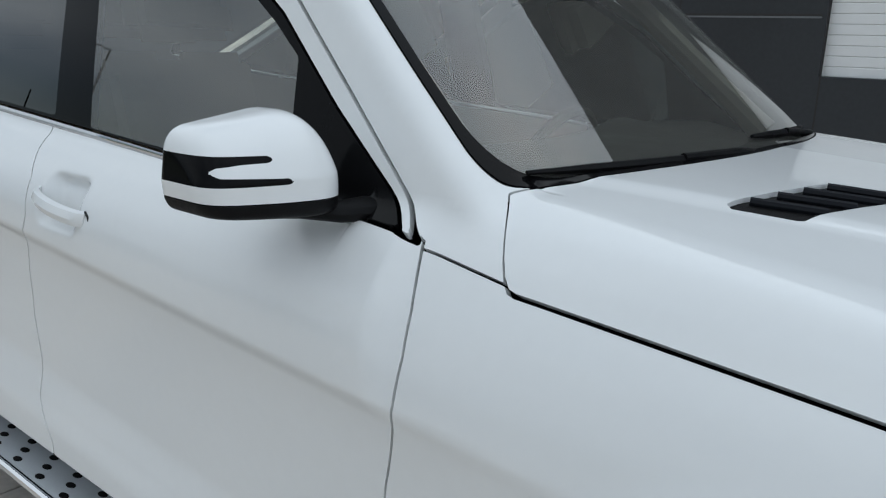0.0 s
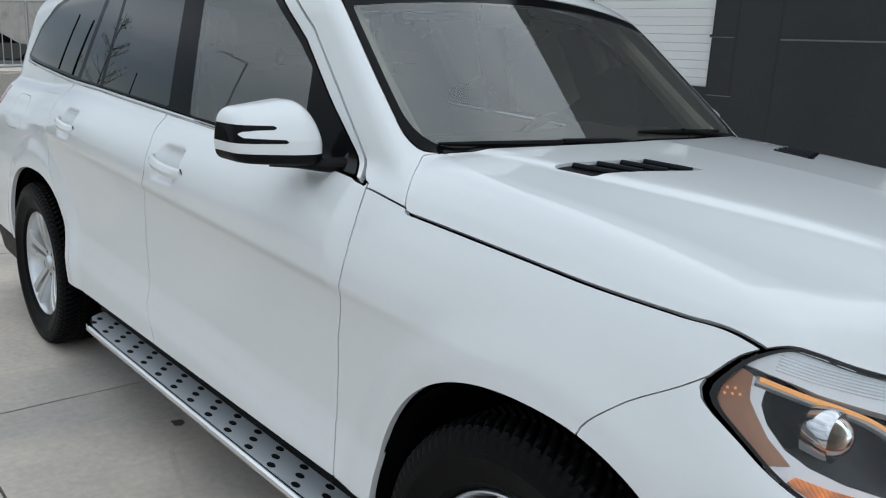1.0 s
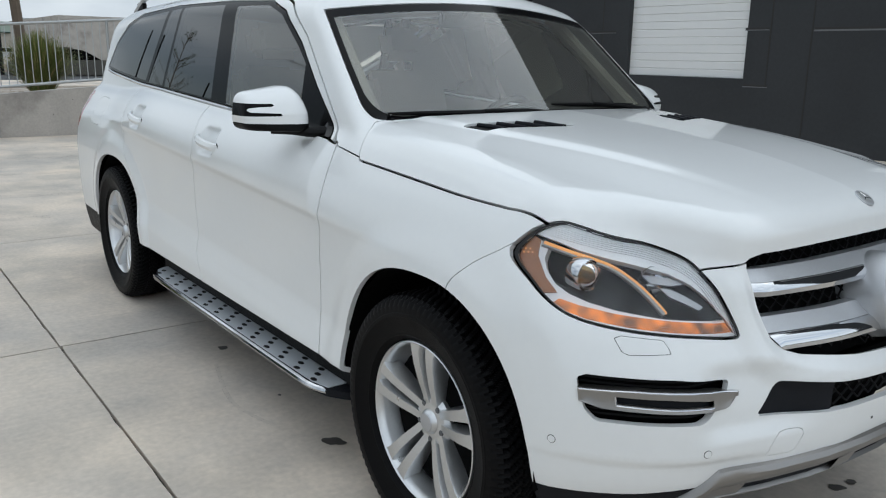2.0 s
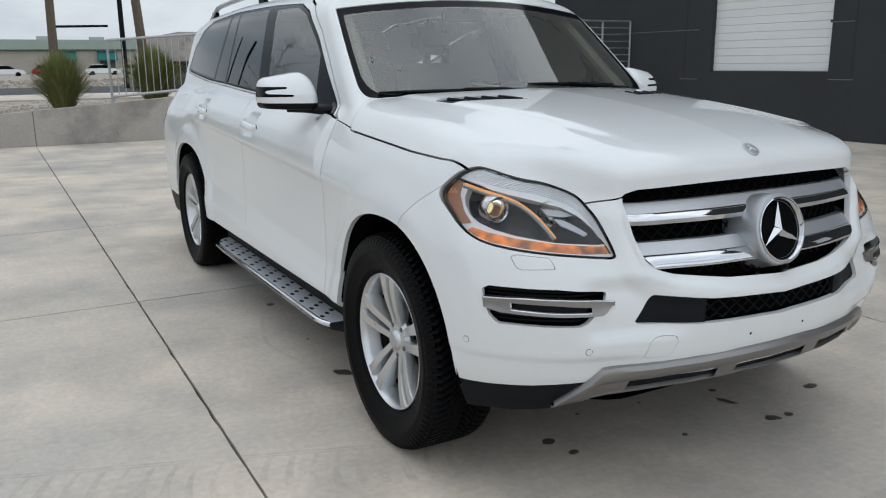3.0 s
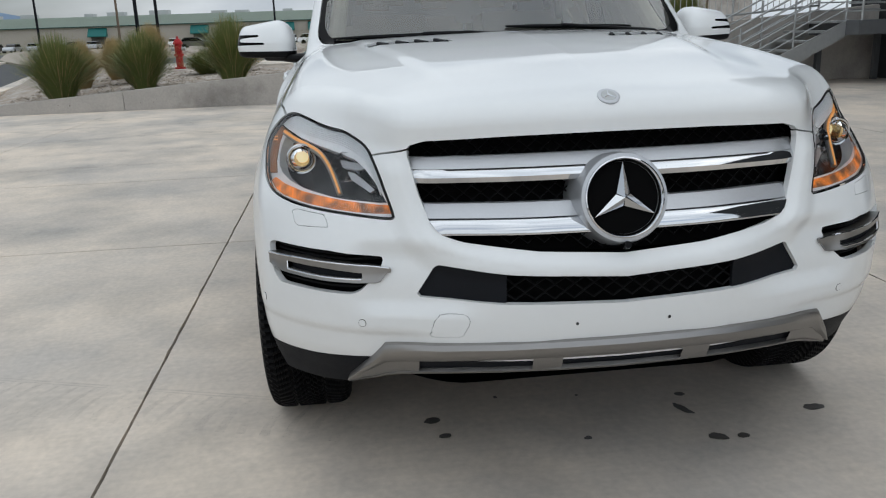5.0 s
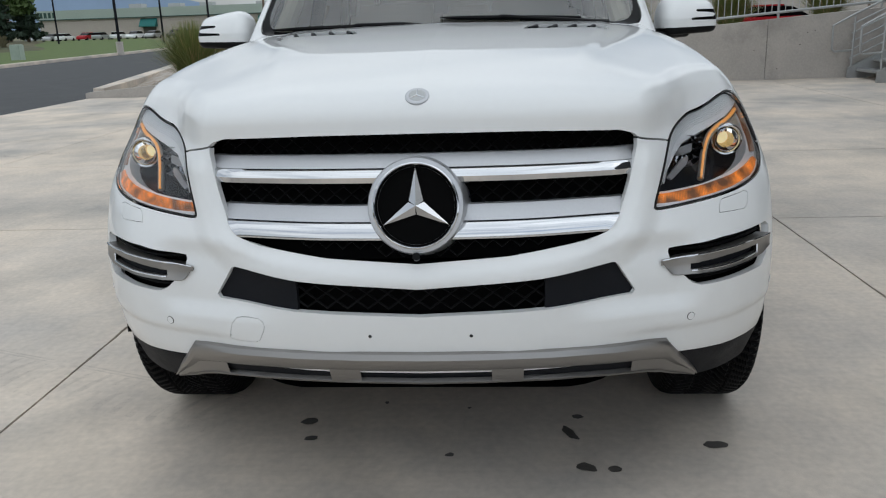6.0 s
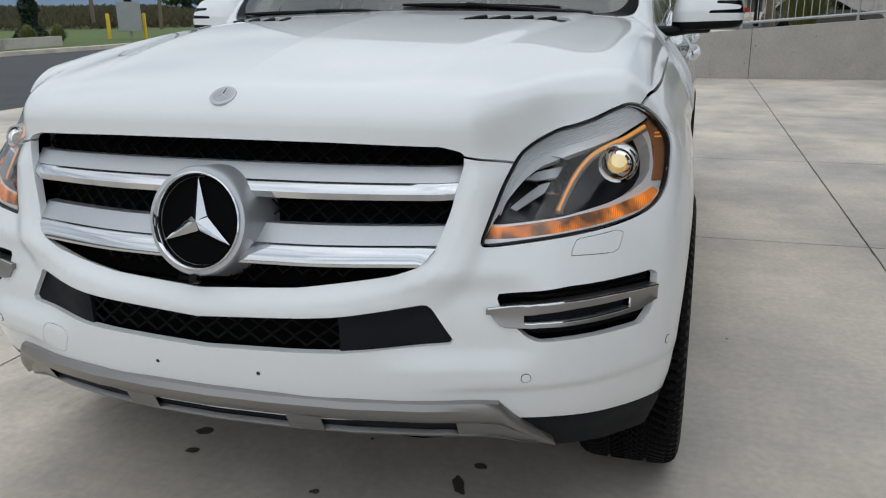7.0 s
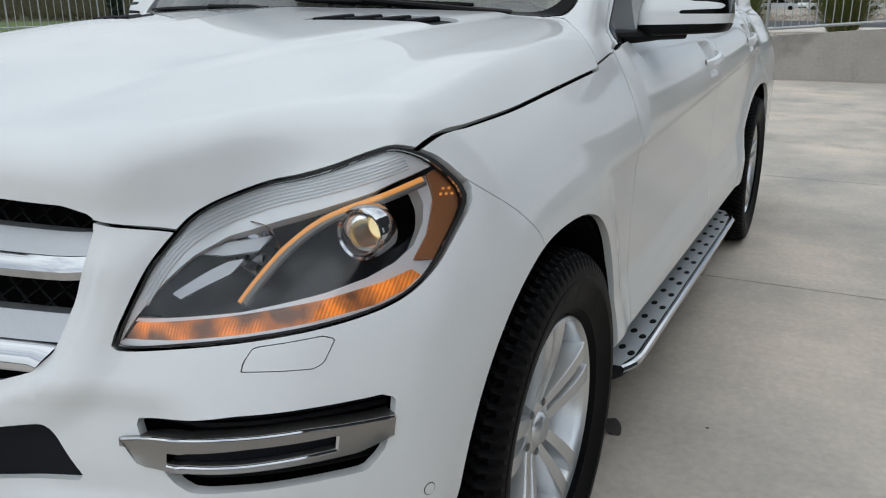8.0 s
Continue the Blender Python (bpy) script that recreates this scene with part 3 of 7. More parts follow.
def poly_sd(px, pz, pts):
    """Signed distance to a polygon, negative inside."""
    P = np.array(pts, float)
    Q = np.roll(P, -1, 0)
    best = np.full(px.shape, 1e9)
    odd = np.zeros(px.shape, bool)
    for (ax_, az_), (bx, bz) in zip(P, Q):
        ex, ez = bx - ax_, bz - az_
        t = np.clip(((px - ax_) * ex + (pz - az_) * ez) / (ex * ex + ez * ez), 0, 1)
        best = np.minimum(best, np.hypot(px - ax_ - t * ex, pz - az_ - t * ez))
        hit = ((az_ > pz) != (bz > pz)) & (px < (bx - ax_) * (pz - az_) / (bz - az_ + 1e-12) + ax_)
        odd ^= hit
    return np.where(odd, -best, best)


def curve(pts, n=6, closed=False):
    """A rounder line through points."""
    P = [Vector(p) for p in pts]
    out_ = []
    m = len(P)
    for i in range(m if closed else m - 1):
        p0, p1, p2, p3 = (P[(i + k) % m] if closed else P[min(max(i + k, 0), m - 1)] for k in (-1, 0, 1, 2))
        for k in range(n):
            t = k / n
            out_.append(tuple(0.5 * (2 * p1 + (p2 - p0) * t + (2 * p0 - 5 * p1 + 4 * p2 - p3) * t * t + (3 * p1 - p0 - 3 * p2 + p3) * t ** 3)))
    if not closed:
        out_.append(tuple(P[-1]))
    return out_


def sheet(name, V, T, material, parent, f=None, skirt=0.018, label="", N=None):
    """A curved panel: the outer skin with smooth normals and an inward rim along its edges."""
    if N is None:
        N = -slope_of(f or body, V)
        N /= np.maximum(np.linalg.norm(N, axis=1), 1e-9)[:, None]
    if skirt:
        e = np.concatenate([T[:, [0, 1]], T[:, [1, 2]], T[:, [2, 0]]])
        k = np.sort(e, 1)
        u, first, count = np.unique(k, axis=0, return_index=True, return_counts=True)
        rim = e[first[count == 1]]
        a, b = rim[:, 0], rim[:, 1]
        n0, m = len(V), len(rim)
        d = V[b] - V[a]
        side = np.cross(d, N[a])
        side /= np.maximum(np.linalg.norm(side, axis=1), 1e-9)[:, None]
        V = np.concatenate([V, V[a], V[b], V[a] - skirt * N[a], V[b] - skirt * N[b]])
        N = np.concatenate([N, side, side, side, side])
        i = n0 + np.arange(m)
        T = np.concatenate([T, np.stack([i + m, i, i + 2 * m], 1), np.stack([i + m, i + 2 * m, i + 3 * m], 1)])
    me = bpy.data.meshes.new(name)
    me.vertices.add(len(V))
    me.vertices.foreach_set("co", V.astype(np.float32).ravel())
    me.loops.add(3 * len(T))
    me.loops.foreach_set("vertex_index", T.astype(np.int32).ravel())
    me.polygons.add(len(T))
    me.polygons.foreach_set("loop_start", np.arange(0, 3 * len(T), 3, dtype=np.int32))
    me.polygons.foreach_set("use_smooth", np.ones(len(T), bool))
    me.update(calc_edges=True)
    me.validate()
    me.materials.append(material)
    if len(me.vertices) == len(N):
        me.normals_split_custom_set_from_vertices(N.astype(np.float32).tolist())
    ob = new(name, me)
    ob.parent = parent
    return tagged(ob, label)


FLIP = np.array([1.0, -1.0, 1.0])


def both(name, V, T, material, parent, **more):
    """The same panel on either flank."""
    return [sheet(name, V * s, T if s[1] > 0 else T[:, ::-1], material, parent, **more) for s in (np.ones(3), FLIP)]


def whole(V, T):
    """A half panel joined with its mirror image along the middle."""
    V = V.copy()
    mid = np.abs(V[:, 1]) < 1e-5
    V[mid, 1] = 0
    n = len(V)
    back_to = np.where(mid, np.arange(n), n + np.cumsum(~mid) - 1)
    W = np.concatenate([V, (V * FLIP)[~mid]])
    return W, np.concatenate([T, back_to[T][:, ::-1]])


def refine(V, T):
    """Each triangle in four, drawn onto the body."""
    e = np.sort(np.concatenate([T[:, [0, 1]], T[:, [1, 2]], T[:, [2, 0]]]), 1)
    u, inv = np.unique(e, axis=0, return_inverse=True)
    inv = inv.reshape(-1)
    W = np.concatenate([V, (V[u[:, 0]] + V[u[:, 1]]) / 2])
    n = len(T)
    ab, bc, ca = (len(V) + inv[k * n:(k + 1) * n] for k in range(3))
    F = np.concatenate([np.stack(t, 1) for t in ((T[:, 0], ab, ca), (ab, T[:, 1], bc), (ca, bc, T[:, 2]), (ab, bc, ca))])
    g = slope_of(body, W)
    return W - np.clip(body(W) / np.maximum((g * g).sum(1), 0.2), -0.004, 0.004)[:, None] * g, F


def split(mesh, g, gap=0.005):
    return clip(*mesh, lambda p: g(p) + gap / 2), clip(*mesh, lambda p: gap / 2 - g(p))


suv = thing("suv", "white full-size SUV with chrome grille parked on concrete", "car")

GRILLE = [(-0.2, 0.990), (0.0, 0.990), (0.25, 0.989), (0.47, 0.984), (0.512, 0.972), (0.513, 0.95), (0.492, 0.86), (0.466, 0.785), (0.440, 0.758), (0.390, 0.742),
          (0.210, 0.719), (0.0, 0.707), (-0.2, 0.719)]
V, T = nets(body, (-4.26, -0.04, 0.20), (0.93, 0.99, 1.80), 0.0135)
half = clip(V, T, lambda p: 1e-6 - p[:, 1])


def X(p):
    return p[:, 0]


def Y(p):
    return p[:, 1]


def Z(p):
    return p[:, 2]


# outlines, seen from the front (y, z)
LAMP = curve([(0.556, 0.797), (0.5535, 0.808), (0.566, 0.850), (0.590, 0.925), (0.612, 0.968), (0.660, 0.996), (0.700, 1.005), (0.735, 1.016), (0.770, 1.031), (0.803, 1.038), (0.843, 1.014), (0.884, 0.958),
              (0.890, 0.905), (0.884, 0.865), (0.862, 0.838), (0.815, 0.822), (0.740, 0.811), (0.640, 0.801), (0.575, 0.7945)], 4, True)
LOWER = [(-0.3, 0.667), (0.0, 0.652), (0.285, 0.668), (0.452, 0.686), (0.462, 0.682), (0.507, 0.612), (0.503, 0.602), (0.297, 0.590), (0.0, 0.582), (-0.3, 0.59)]
FOG = [(0.584, 0.702), (0.724, 0.717), (0.868, 0.719), (0.882, 0.712), (0.882, 0.68), (0.874, 0.633), (0.858, 0.611), (0.67, 0.609), (0.648, 0.617), (0.60, 0.66)]


def front_of(p, outline):
    return np.maximum(poly_sd(Y(p), Z(p), outline), 0.15 - X(p))


def side_of(p, outline):
    return np.maximum(poly_sd(X(p), Z(p), outline), 0.5 - Y(p))


def arch_sd(p):
    d = []
    for xc in (FRONT_WHEEL, REAR_WHEEL):
        x, z = X(p) - xc, Z(p) - HUB_Z
        r = (np.abs(x) ** 2.3 + np.abs(z) ** 2.3) ** (1 / 2.3)
        d.append(np.where(z > 0, r, np.maximum(np.abs(x), 0)) - 0.452)
    return np.maximum(np.minimum(*d), 0.45 - Y(p))


_, rest = split(half, lambda p: front_of(p, LAMP), 0.003)
lamp = clip(*refine(*refine(*clip(*half, lambda p: front_of(p, LAMP) - 0.03))), lambda p: front_of(p, LAMP) + 0.0025)
for hole in (GRILLE, LOWER, FOG):
    rest = clip(*rest, lambda p, o=hole: -np.maximum(front_of(p, o), 0.4 - X(p)))
rest = clip(*rest, lambda p: -arch_sd(p))

# windows, seen from the side (x, z)
GLASSES = [(-0.685, 1.140), (-1.70, 1.190), (-2.60, 1.232), (-3.00, 1.247), (-3.60, 1.290), (-3.80, 1.312), (-3.80, 1.33), (-3.66, 1.47), (-3.45, 1.575), (-3.20, 1.628), (-2.6, 1.652),
           (-1.9, 1.648), (-1.45, 1.630), (-1.28, 1.585), (-1.08, 1.46), (-0.90, 1.305)]
FRONT_PANE = [(-1.0, 1.166), (-1.72, 1.197), (-1.775, 1.62), (-1.46, 1.613), (-1.30, 1.57), (-1.10, 1.445), (-1.02, 1.385)]
REAR_PANE = [(-1.90, 1.210), (-2.58, 1.240), (-2.47, 1.638), (-1.93, 1.632)]
VENT_PANE = [(-2.615, 1.243), (-2.875, 1.252), (-2.66, 1.630), (-2.505, 1.636)]
QUARTER = [(-2.92, 1.258), (-3.60, 1.305), (-3.775, 1.325), (-3.64, 1.462), (-3.43, 1.558), (-3.19, 1.608), (-2.71, 1.628)]
dlo, rest = split(rest, lambda p: np.maximum(side_of(p, GLASSES), 1.1 - Z(p)), 0.006)
frame_rest = dlo
panes = []
for outline in (FRONT_PANE, REAR_PANE, VENT_PANE, QUARTER):
    pane, frame_rest = split(frame_rest, lambda p, o=outline: side_of(p, o), 0.0)
    panes.append(pane)

DOOR_EDGE = [(-0.648, 1.128), (-0.868, 1.328), (-1.050, 1.488), (-1.258, 1.615), (-1.44, 1.664), (-1.9, 1.682), (-2.6, 1.686), (-2.90, 1.67), (-2.90, 1.25), (-1.7, 1.196), (-0.74, 1.151)]
door_upper, rest = split(rest, lambda p: side_of(p, DOOR_EDGE), 0.008)

# windscreen, by the slanted plane and the pillars
def screen_sd(p):
    ay, z = Y(p), Z(p)
    on = (X(p) - glass_x(z, ay)) * 0.63
    pillar = lerp(z, (1.15, 0.765), (1.229, 0.745), (1.40, 0.712), (1.60, 0.665), (1.7, 0.63))
    top_edge = 1.628 - 0.045 * (ay / 0.66) ** 2
    round_foot = smax(ay - pillar, X(p) + 0.405 + 0.155 * (ay / 0.728) ** 2, 0.09)
    return np.maximum(np.maximum(np.maximum(round_foot, z - top_edge), 1.165 - z), -0.2 - on)


screen, rest = split(rest, screen_sd, 0.004)
def pane_sd(p):
    """The clear part of the windscreen inside its black band, narrow along the foot."""
    ay, z = Y(p), Z(p)
    pillar = lerp(z, (1.15, 0.765), (1.229, 0.745), (1.40, 0.712), (1.60, 0.665), (1.7, 0.63))
    foot = X(p) + 0.405 + 0.155 * (ay / 0.728) ** 2 + 0.018
    return np.maximum(np.maximum(smax(ay - pillar + 0.021, foot, 0.12), z - 1.628 + 0.045 * (ay / 0.66) ** 2 + 0.030), screen_sd(p))


band = clip(*screen, lambda p: -pane_sd(p))


def hood_sd(p):
    ay, z = Y(p), Z(p)
    edge = lerp(X(p), (-0.62, 0.66), (-0.564, 0.728), (-0.465, 0.849), (0.0, 0.850), (0.24, 0.842), (0.34, 0.828), (0.42, 0.812), (0.9, 0.80))
    rear_edge = -0.405 - 0.155 * (ay / 0.728) ** 2 - X(p)
    low_edge = lerp(ay, (0, 0.982), (0.47, 0.975), (0.52, 0.962), (0.60, 0.944), (0.62, 0.93), (0.9, 0.93)) - z
    return np.maximum(np.maximum(ay - edge, rear_edge), np.maximum(low_edge, 0.9 - z))


hood, rest = split(rest, hood_sd, 0.0045)


def vent_sd(p):
    return np.maximum(poly_sd(X(p), Y(p), [(-0.300, 0.575), (-0.190, 0.555), (-0.085, 0.270), (-0.225, 0.300)]), 1.0 - Z(p))


vent, hood = split(hood, vent_sd, 0.0)
VALANCE = 0.425


def bumper_sd(p):
    cut = lerp(Z(p), (0.2, 0.40), (0.60, 0.10), (0.83, 0.128), (0.90, 0.192), (0.962, 0.288), (1.05, 0.40))
    return np.maximum(cut - X(p), Z(p) - 1.0)


bumper, rest = split(rest, bumper_sd, 0.004)
washer, bumper = split(bumper, lambda p: front_of(p, [(0.716, 0.772), (0.728, 0.801), (0.80, 0.808), (0.812, 0.802), (0.806, 0.774), (0.798, 0.768)]), 0.0012)
valance, bumper = split(bumper, lambda p: Z(p) - 0.425 + 0.02 * step(0.6, 0.9, Y(p)), 0.003)
valance = clip(*valance, lambda p: lerp(Y(p), (0, 0.400), (0.48, 0.386), (0.60, 0.350), (0.70, 0.318), (0.95, 0.305)) - Z(p))


def line_at(z, pts):
    return np.interp(z, [q[1] for q in pts], [q[0] for q in pts])


GAP_A = [(-0.60, 0.30), (-0.603, 0.39), (-0.640, 0.53), (-0.637, 0.75), (-0.610, 0.87), (-0.605, 0.91), (-0.604, 0.98), (-0.613, 1.04), (-0.640, 1.125), (-0.66, 1.2)]
GAP_B = [(-1.73, 0.30), (-1.732, 0.44), (-1.812, 0.53), (-1.817, 0.63), (-1.835, 0.74), (-1.822, 0.86), (-1.765, 1.00), (-1.787, 1.085), (-1.908, 1.19), (-1.93, 1.25)]
GAP_C = [(-2.56, 0.30), (-2.56, 0.40), (-2.60, 0.55), (-2.74, 0.75), (-2.86, 0.88), (-2.93, 1.05), (-2.96, 1.24), (-2.97, 1.4)]
SILL = 0.405


def door_sd(p, fore, aft):
    z = Z(p)
    belt = lerp(X(p), (-3.1, 1.249), (-2.6, 1.229), (-1.7, 1.187), (-0.74, 1.142), (-0.6, 1.13))
    return np.maximum(np.maximum(X(p) - line_at(z, fore), line_at(z, aft) - X(p)), np.maximum(np.maximum(SILL - z, z - belt), 0.5 - Y(p)))


door_f, rest = split(rest, lambda p: door_sd(p, GAP_A, GAP_B), 0.005)
door_r, rest = split(rest, lambda p: door_sd(p, GAP_B, GAP_C), 0.005)


def fender_sd(p):
    return np.maximum(np.maximum(line_at(Z(p), GAP_A) - X(p), 0.36 - Z(p)), np.maximum(0.5 - Y(p), Z(p) - np.interp(X(p), (-0.645, -0.466, -0.456, 0.5), (1.122, 1.0995, 1.4, 1.4))))


fender, rest = split(rest, fender_sd, 0.004)
lower_trim, rest = split(rest, lambda p: Z(p) - SILL + 0.0 * X(p), 0.004)
tail, rest = split(rest, lambda p: np.maximum(poly_sd(X(p), Z(p), [(-3.90, 1.16), (-4.3, 1.16), (-4.3, 0.93), (-4.0, 0.93), (-3.96, 1.0)]), 0.60 - Y(p)), 0.005)

rest = whole(*rest)
flap, rest = split(rest, lambda p: np.maximum(poly_sd(X(p), Z(p), curve([(-3.66, 1.10), (-3.62, 1.135), (-3.46, 1.135), (-3.42, 1.10), (-3.42, 1.01), (-3.46, 0.98), (-3.62, 0.98), (-3.66, 1.01)], 3, True)), Y(p) + 0.5), 0.002)
SHELL = sheet("body_shell", *rest, PAINT, suv, label="white painted roof, pillars and rear quarters")
sheet("fuel_flap", *flap, PAINT, SHELL)
sheet("underbody_trim", *whole(*lower_trim), BLACK_PLASTIC, suv, label="black plastic sill and underside")
hood = refine(*hood)
sheet("hood", *whole(*hood), PAINT, suv, label="white hood with raised centre and two vents")
bumper = whole(*bumper)
tow, bumper = split(bumper, lambda p: np.maximum(poly_sd(-Y(p), Z(p), [(0.482, 0.502), (0.468, 0.546), (0.455, 0.560), (0.435, 0.564), (0.390, 0.562), (0.382, 0.552), (0.382, 0.538), (0.400, 0.503), (0.41, 0.498), (0.476, 0.498)]), 0.3 - X(p)), 0.0012)
BUMPER = sheet("front_bumper", *bumper, PAINT, suv, label="white sculpted front bumper")
both("washer_cover", *washer, PAINT, BUMPER)
sheet("tow_cover", *tow, PAINT, BUMPER)
sheet("valance", *whole(*valance), GREY_PLASTIC, BUMPER, label="dark grey plastic lower lip")
both("fender", *fender, PAINT, suv)
DOORS_F = both("front_door", *refine(*door_f), PAINT, suv)
DOORS_R = both("rear_door", *refine(*door_r), PAINT, suv)
both("taillight", *tail, RED, suv, label="red tail lamp")
both("door_frame", *door_upper, PAINT, suv)
both("window_frame", *frame_rest, GLOSS_BLACK, suv, label="gloss black window pillars")
for pane, glass in zip(panes, (SIDE_GLASS, TINTED, TINTED, TINTED)):
    for ob in both("side_window", *pane, glass, suv, skirt=0.0):
        ob.visible_shadow = False
wy, wz = np.meshgrid(np.linspace(0, 0.80, 65), np.linspace(1.12, 1.66, 49), indexing="ij")
grid_v = np.stack([glass_x(wz, wy).ravel(), wy.ravel(), wz.ravel()], 1)
grid_i = np.arange(65 * 49).reshape(65, 49)
q0, q1, q2, q3 = (grid_i[a:a + 64, b:b + 48].ravel() for a, b in ((0, 0), (1, 0), (1, 1), (0, 1)))
pane_w = clip(grid_v, np.concatenate([np.stack([q0, q1, q2], 1), np.stack([q0, q2, q3], 1)]), pane_sd)
windscreen = sheet("windscreen", *whole(*pane_w), GLASS, suv, f=lambda p: (glass_x(p[:, 2], np.abs(p[:, 1])) - p[:, 0]) * 0.63, skirt=0.0, label="laminated windscreen reflecting the sky")
windscreen.visible_shadow = False
sheet("windscreen_band", *whole(*band), GLOSS_BLACK, suv, skirt=0.004, label="black ceramic band round the windscreen")
n_vent = -slope_of(body, vent[0])
n_vent /= np.linalg.norm(n_vent, axis=1)[:, None]
both("hood_vent", vent[0] - 0.008 * n_vent, vent[1], BLACK_PLASTIC, suv, skirt=0.01, label="black slatted hood vent")

# inner shell: dark, closes the gaps and carries the wheel wells
inner = nets(lambda p: smin(body(p) - 0.035, lerp(p[:, 0], (-0.7, 0.98), (-0.5, 1.12), (-0.1, 1.14), (0.4, 1.0), (0.9, 0.9)) - p[:, 2], 0.01), (-4.26, -0.1, 0.20), (0.93, 0.99, 1.20), 0.045)
inner = clip(*inner, lambda p: 1e-6 - p[:, 1])
inner = clip(*inner, lambda p: -np.maximum(arch_sd(p) - 0.01, 0.5 - Y(p)))
inner = clip(*inner, lambda p: X(p) - 0.60 + 0.45 * step(0.35, 0.9, Y(p)))
sheet("inner_shell", *whole(*inner), DARK, suv, f=body, skirt=0.0, label="dark inner structure behind the panels")
for xc in (FRONT_WHEEL, REAR_WHEEL):
    for s in (1, -1):
        bm = bmesh.new()
        prev = None
        for k in range(25):
            a = math.pi * (0.0 + 1.0 * k / 24)
            c = (xc + 0.462 * math.cos(a), HUB_Z + 0.462 * math.sin(a))
            now = [bm.verts.new((c[0], s * y, c[1])) for y in (0.45, 0.915)]
            if prev:
                bm.faces.new((prev[0], prev[1], now[1], now[0]))
            prev = now
        part("wheel_arch_liner", bm, DARK, suv, "dark plastic wheel arch liner")
bm = bmesh.new()
box(bm, (-4.0, -0.60, 0.27), (0.30, 0.60, 0.42), 0.03)
part("floor_pan", bm, DARK, suv, "dark underbody floor")
# unseen plate, added to keep skylight off the ground below the front overhang
bm = bmesh.new()
prism(bm, [(0.26, -0.60), (0.50, -0.66), (0.60, -0.56), (0.67, -0.30), (0.69, 0.0), (0.67, 0.30), (0.60, 0.56), (0.50, 0.66), (0.26, 0.60)], 0.370, 0.388)
part("shade_plate", bm, DARK, suv, "unseen dark plate added to shade the ground under the nose")


class Relief:
    """Heights of the body over a grid of two coordinates, with its normals: quick to look up."""

    def __init__(self, axis, u, v, lo, hi):
        self.u, self.v, self.axis = u, v, axis
        U, W = np.meshgrid(u, v, indexing="ij")
        a, b = np.full(U.size, lo), np.full(U.size, hi)

        def at(h):
            cols = [U.ravel(), W.ravel()]
            cols.insert(axis, h)
            return np.stack(cols, 1)

        for _ in range(26):
            m = (a + b) / 2
            inside_ = body(at(m)) > 0
            a, b = np.where(inside_, m, a), np.where(inside_, b, m)
        n = -slope_of(body, at(a))
        n /= np.maximum(np.linalg.norm(n, axis=1), 1e-9)[:, None]
        self.h = a.reshape(U.shape)
        self.n = n.reshape(U.shape + (3,))

    def get(self, p, q):
        i = min(max((p - self.u[0]) / (self.u[1] - self.u[0]), 0), len(self.u) - 1.001)
        j = min(max((q - self.v[0]) / (self.v[1] - self.v[0]), 0), len(self.v) - 1.001)
        a, b = int(i), int(j)
        s, t = i - a, j - b
        out2 = []
        for g in (self.h, self.n):
            out2.append((1 - s) * ((1 - t) * g[a, b] + t * g[a, b + 1]) + s * ((1 - t) * g[a + 1, b] + t * g[a + 1, b + 1]))
        return out2[0], Vector(out2[1]).normalized()


FRONT_MAP = Relief(0, np.arange(0, 0.96, 0.008), np.arange(0.30, 1.06, 0.008), -0.1, 1.2)
SIDE_MAP = Relief(1, np.arange(-3.95, 0.4, 0.02), np.arange(0.90, 1.40, 0.01), 0.3, 1.2)
TOP_MAP = Relief(2, np.arange(-3.8, 0.84, 0.02), np.arange(0.0, 0.70, 0.02), 0.6, 1.9)


def on_front(y, z, out_by=0.0):
    """The place on the nose at (y, z), moved out along the surface's normal."""
    h, n = FRONT_MAP.get(abs(y), z)
    n = Vector((n.x, math.copysign(1, y) * n.y, n.z))
    return Vector((h, y, z)) + out_by * n, n


def on_side(x, z, s, out_by=0.0):
    h, n = SIDE_MAP.get(x, z)
    n = Vector((n.x, s * n.y, n.z))
    return Vector((x, s * h, z)) + out_by * n, n


def on_top(x, y, out_by=0.0):
    h, n = TOP_MAP.get(x, abs(y))
    n = Vector((n.x, math.copysign(1, y) * n.y, n.z))
    return Vector((x, y, h)) + out_by * n, n


def disc_on(bm, place, normal, r, thick, sides=20):
    q = normal.to_track_quat("Z", "Y").to_matrix().to_4x4()
    m = Matrix.Translation(place) @ q
    ring = [[bm.verts.new(m @ Vector((rr * math.cos(2 * math.pi * k / sides), rr * math.sin(2 * math.pi * k / sides), h))) for k in range(sides)]
            for rr, h in ((r, -0.004), (r, thick * 0.6), (r * 0.88, thick))]
    for a, b in zip(ring, ring[1:]):
        for k in range(sides):
            bm.faces.new((a[k], a[(k + 1) % sides], b[(k + 1) % sides], b[k]))
    bm.faces.new(ring[-1])
    return bm


def ribbon(bm, spine, section):
    """A section of (across, out) pairs swept along places with frames (place, across, out)."""
    rows = []
    for place, across, outward in spine:
        rows.append([bm.verts.new(place + a * across + o * outward) for a, o in section])
    k = len(section)
    for a, b in zip(rows, rows[1:]):
        for i in range(k):
            bm.faces.new((a[i], a[(i + 1) % k], b[(i + 1) % k], b[i]))
    bm.faces.new(rows[0][::-1])
    bm.faces.new(rows[-1])
    bmesh.ops.recalc_face_normals(bm, faces=bm.faces)
    return bm


def smooth_part(name, bm, material, parent, label=""):
    ob = part(name, bm, material, parent, label, True)
    m = ob.data
    m.set_sharp_from_angle(angle=radians(35))
    return ob


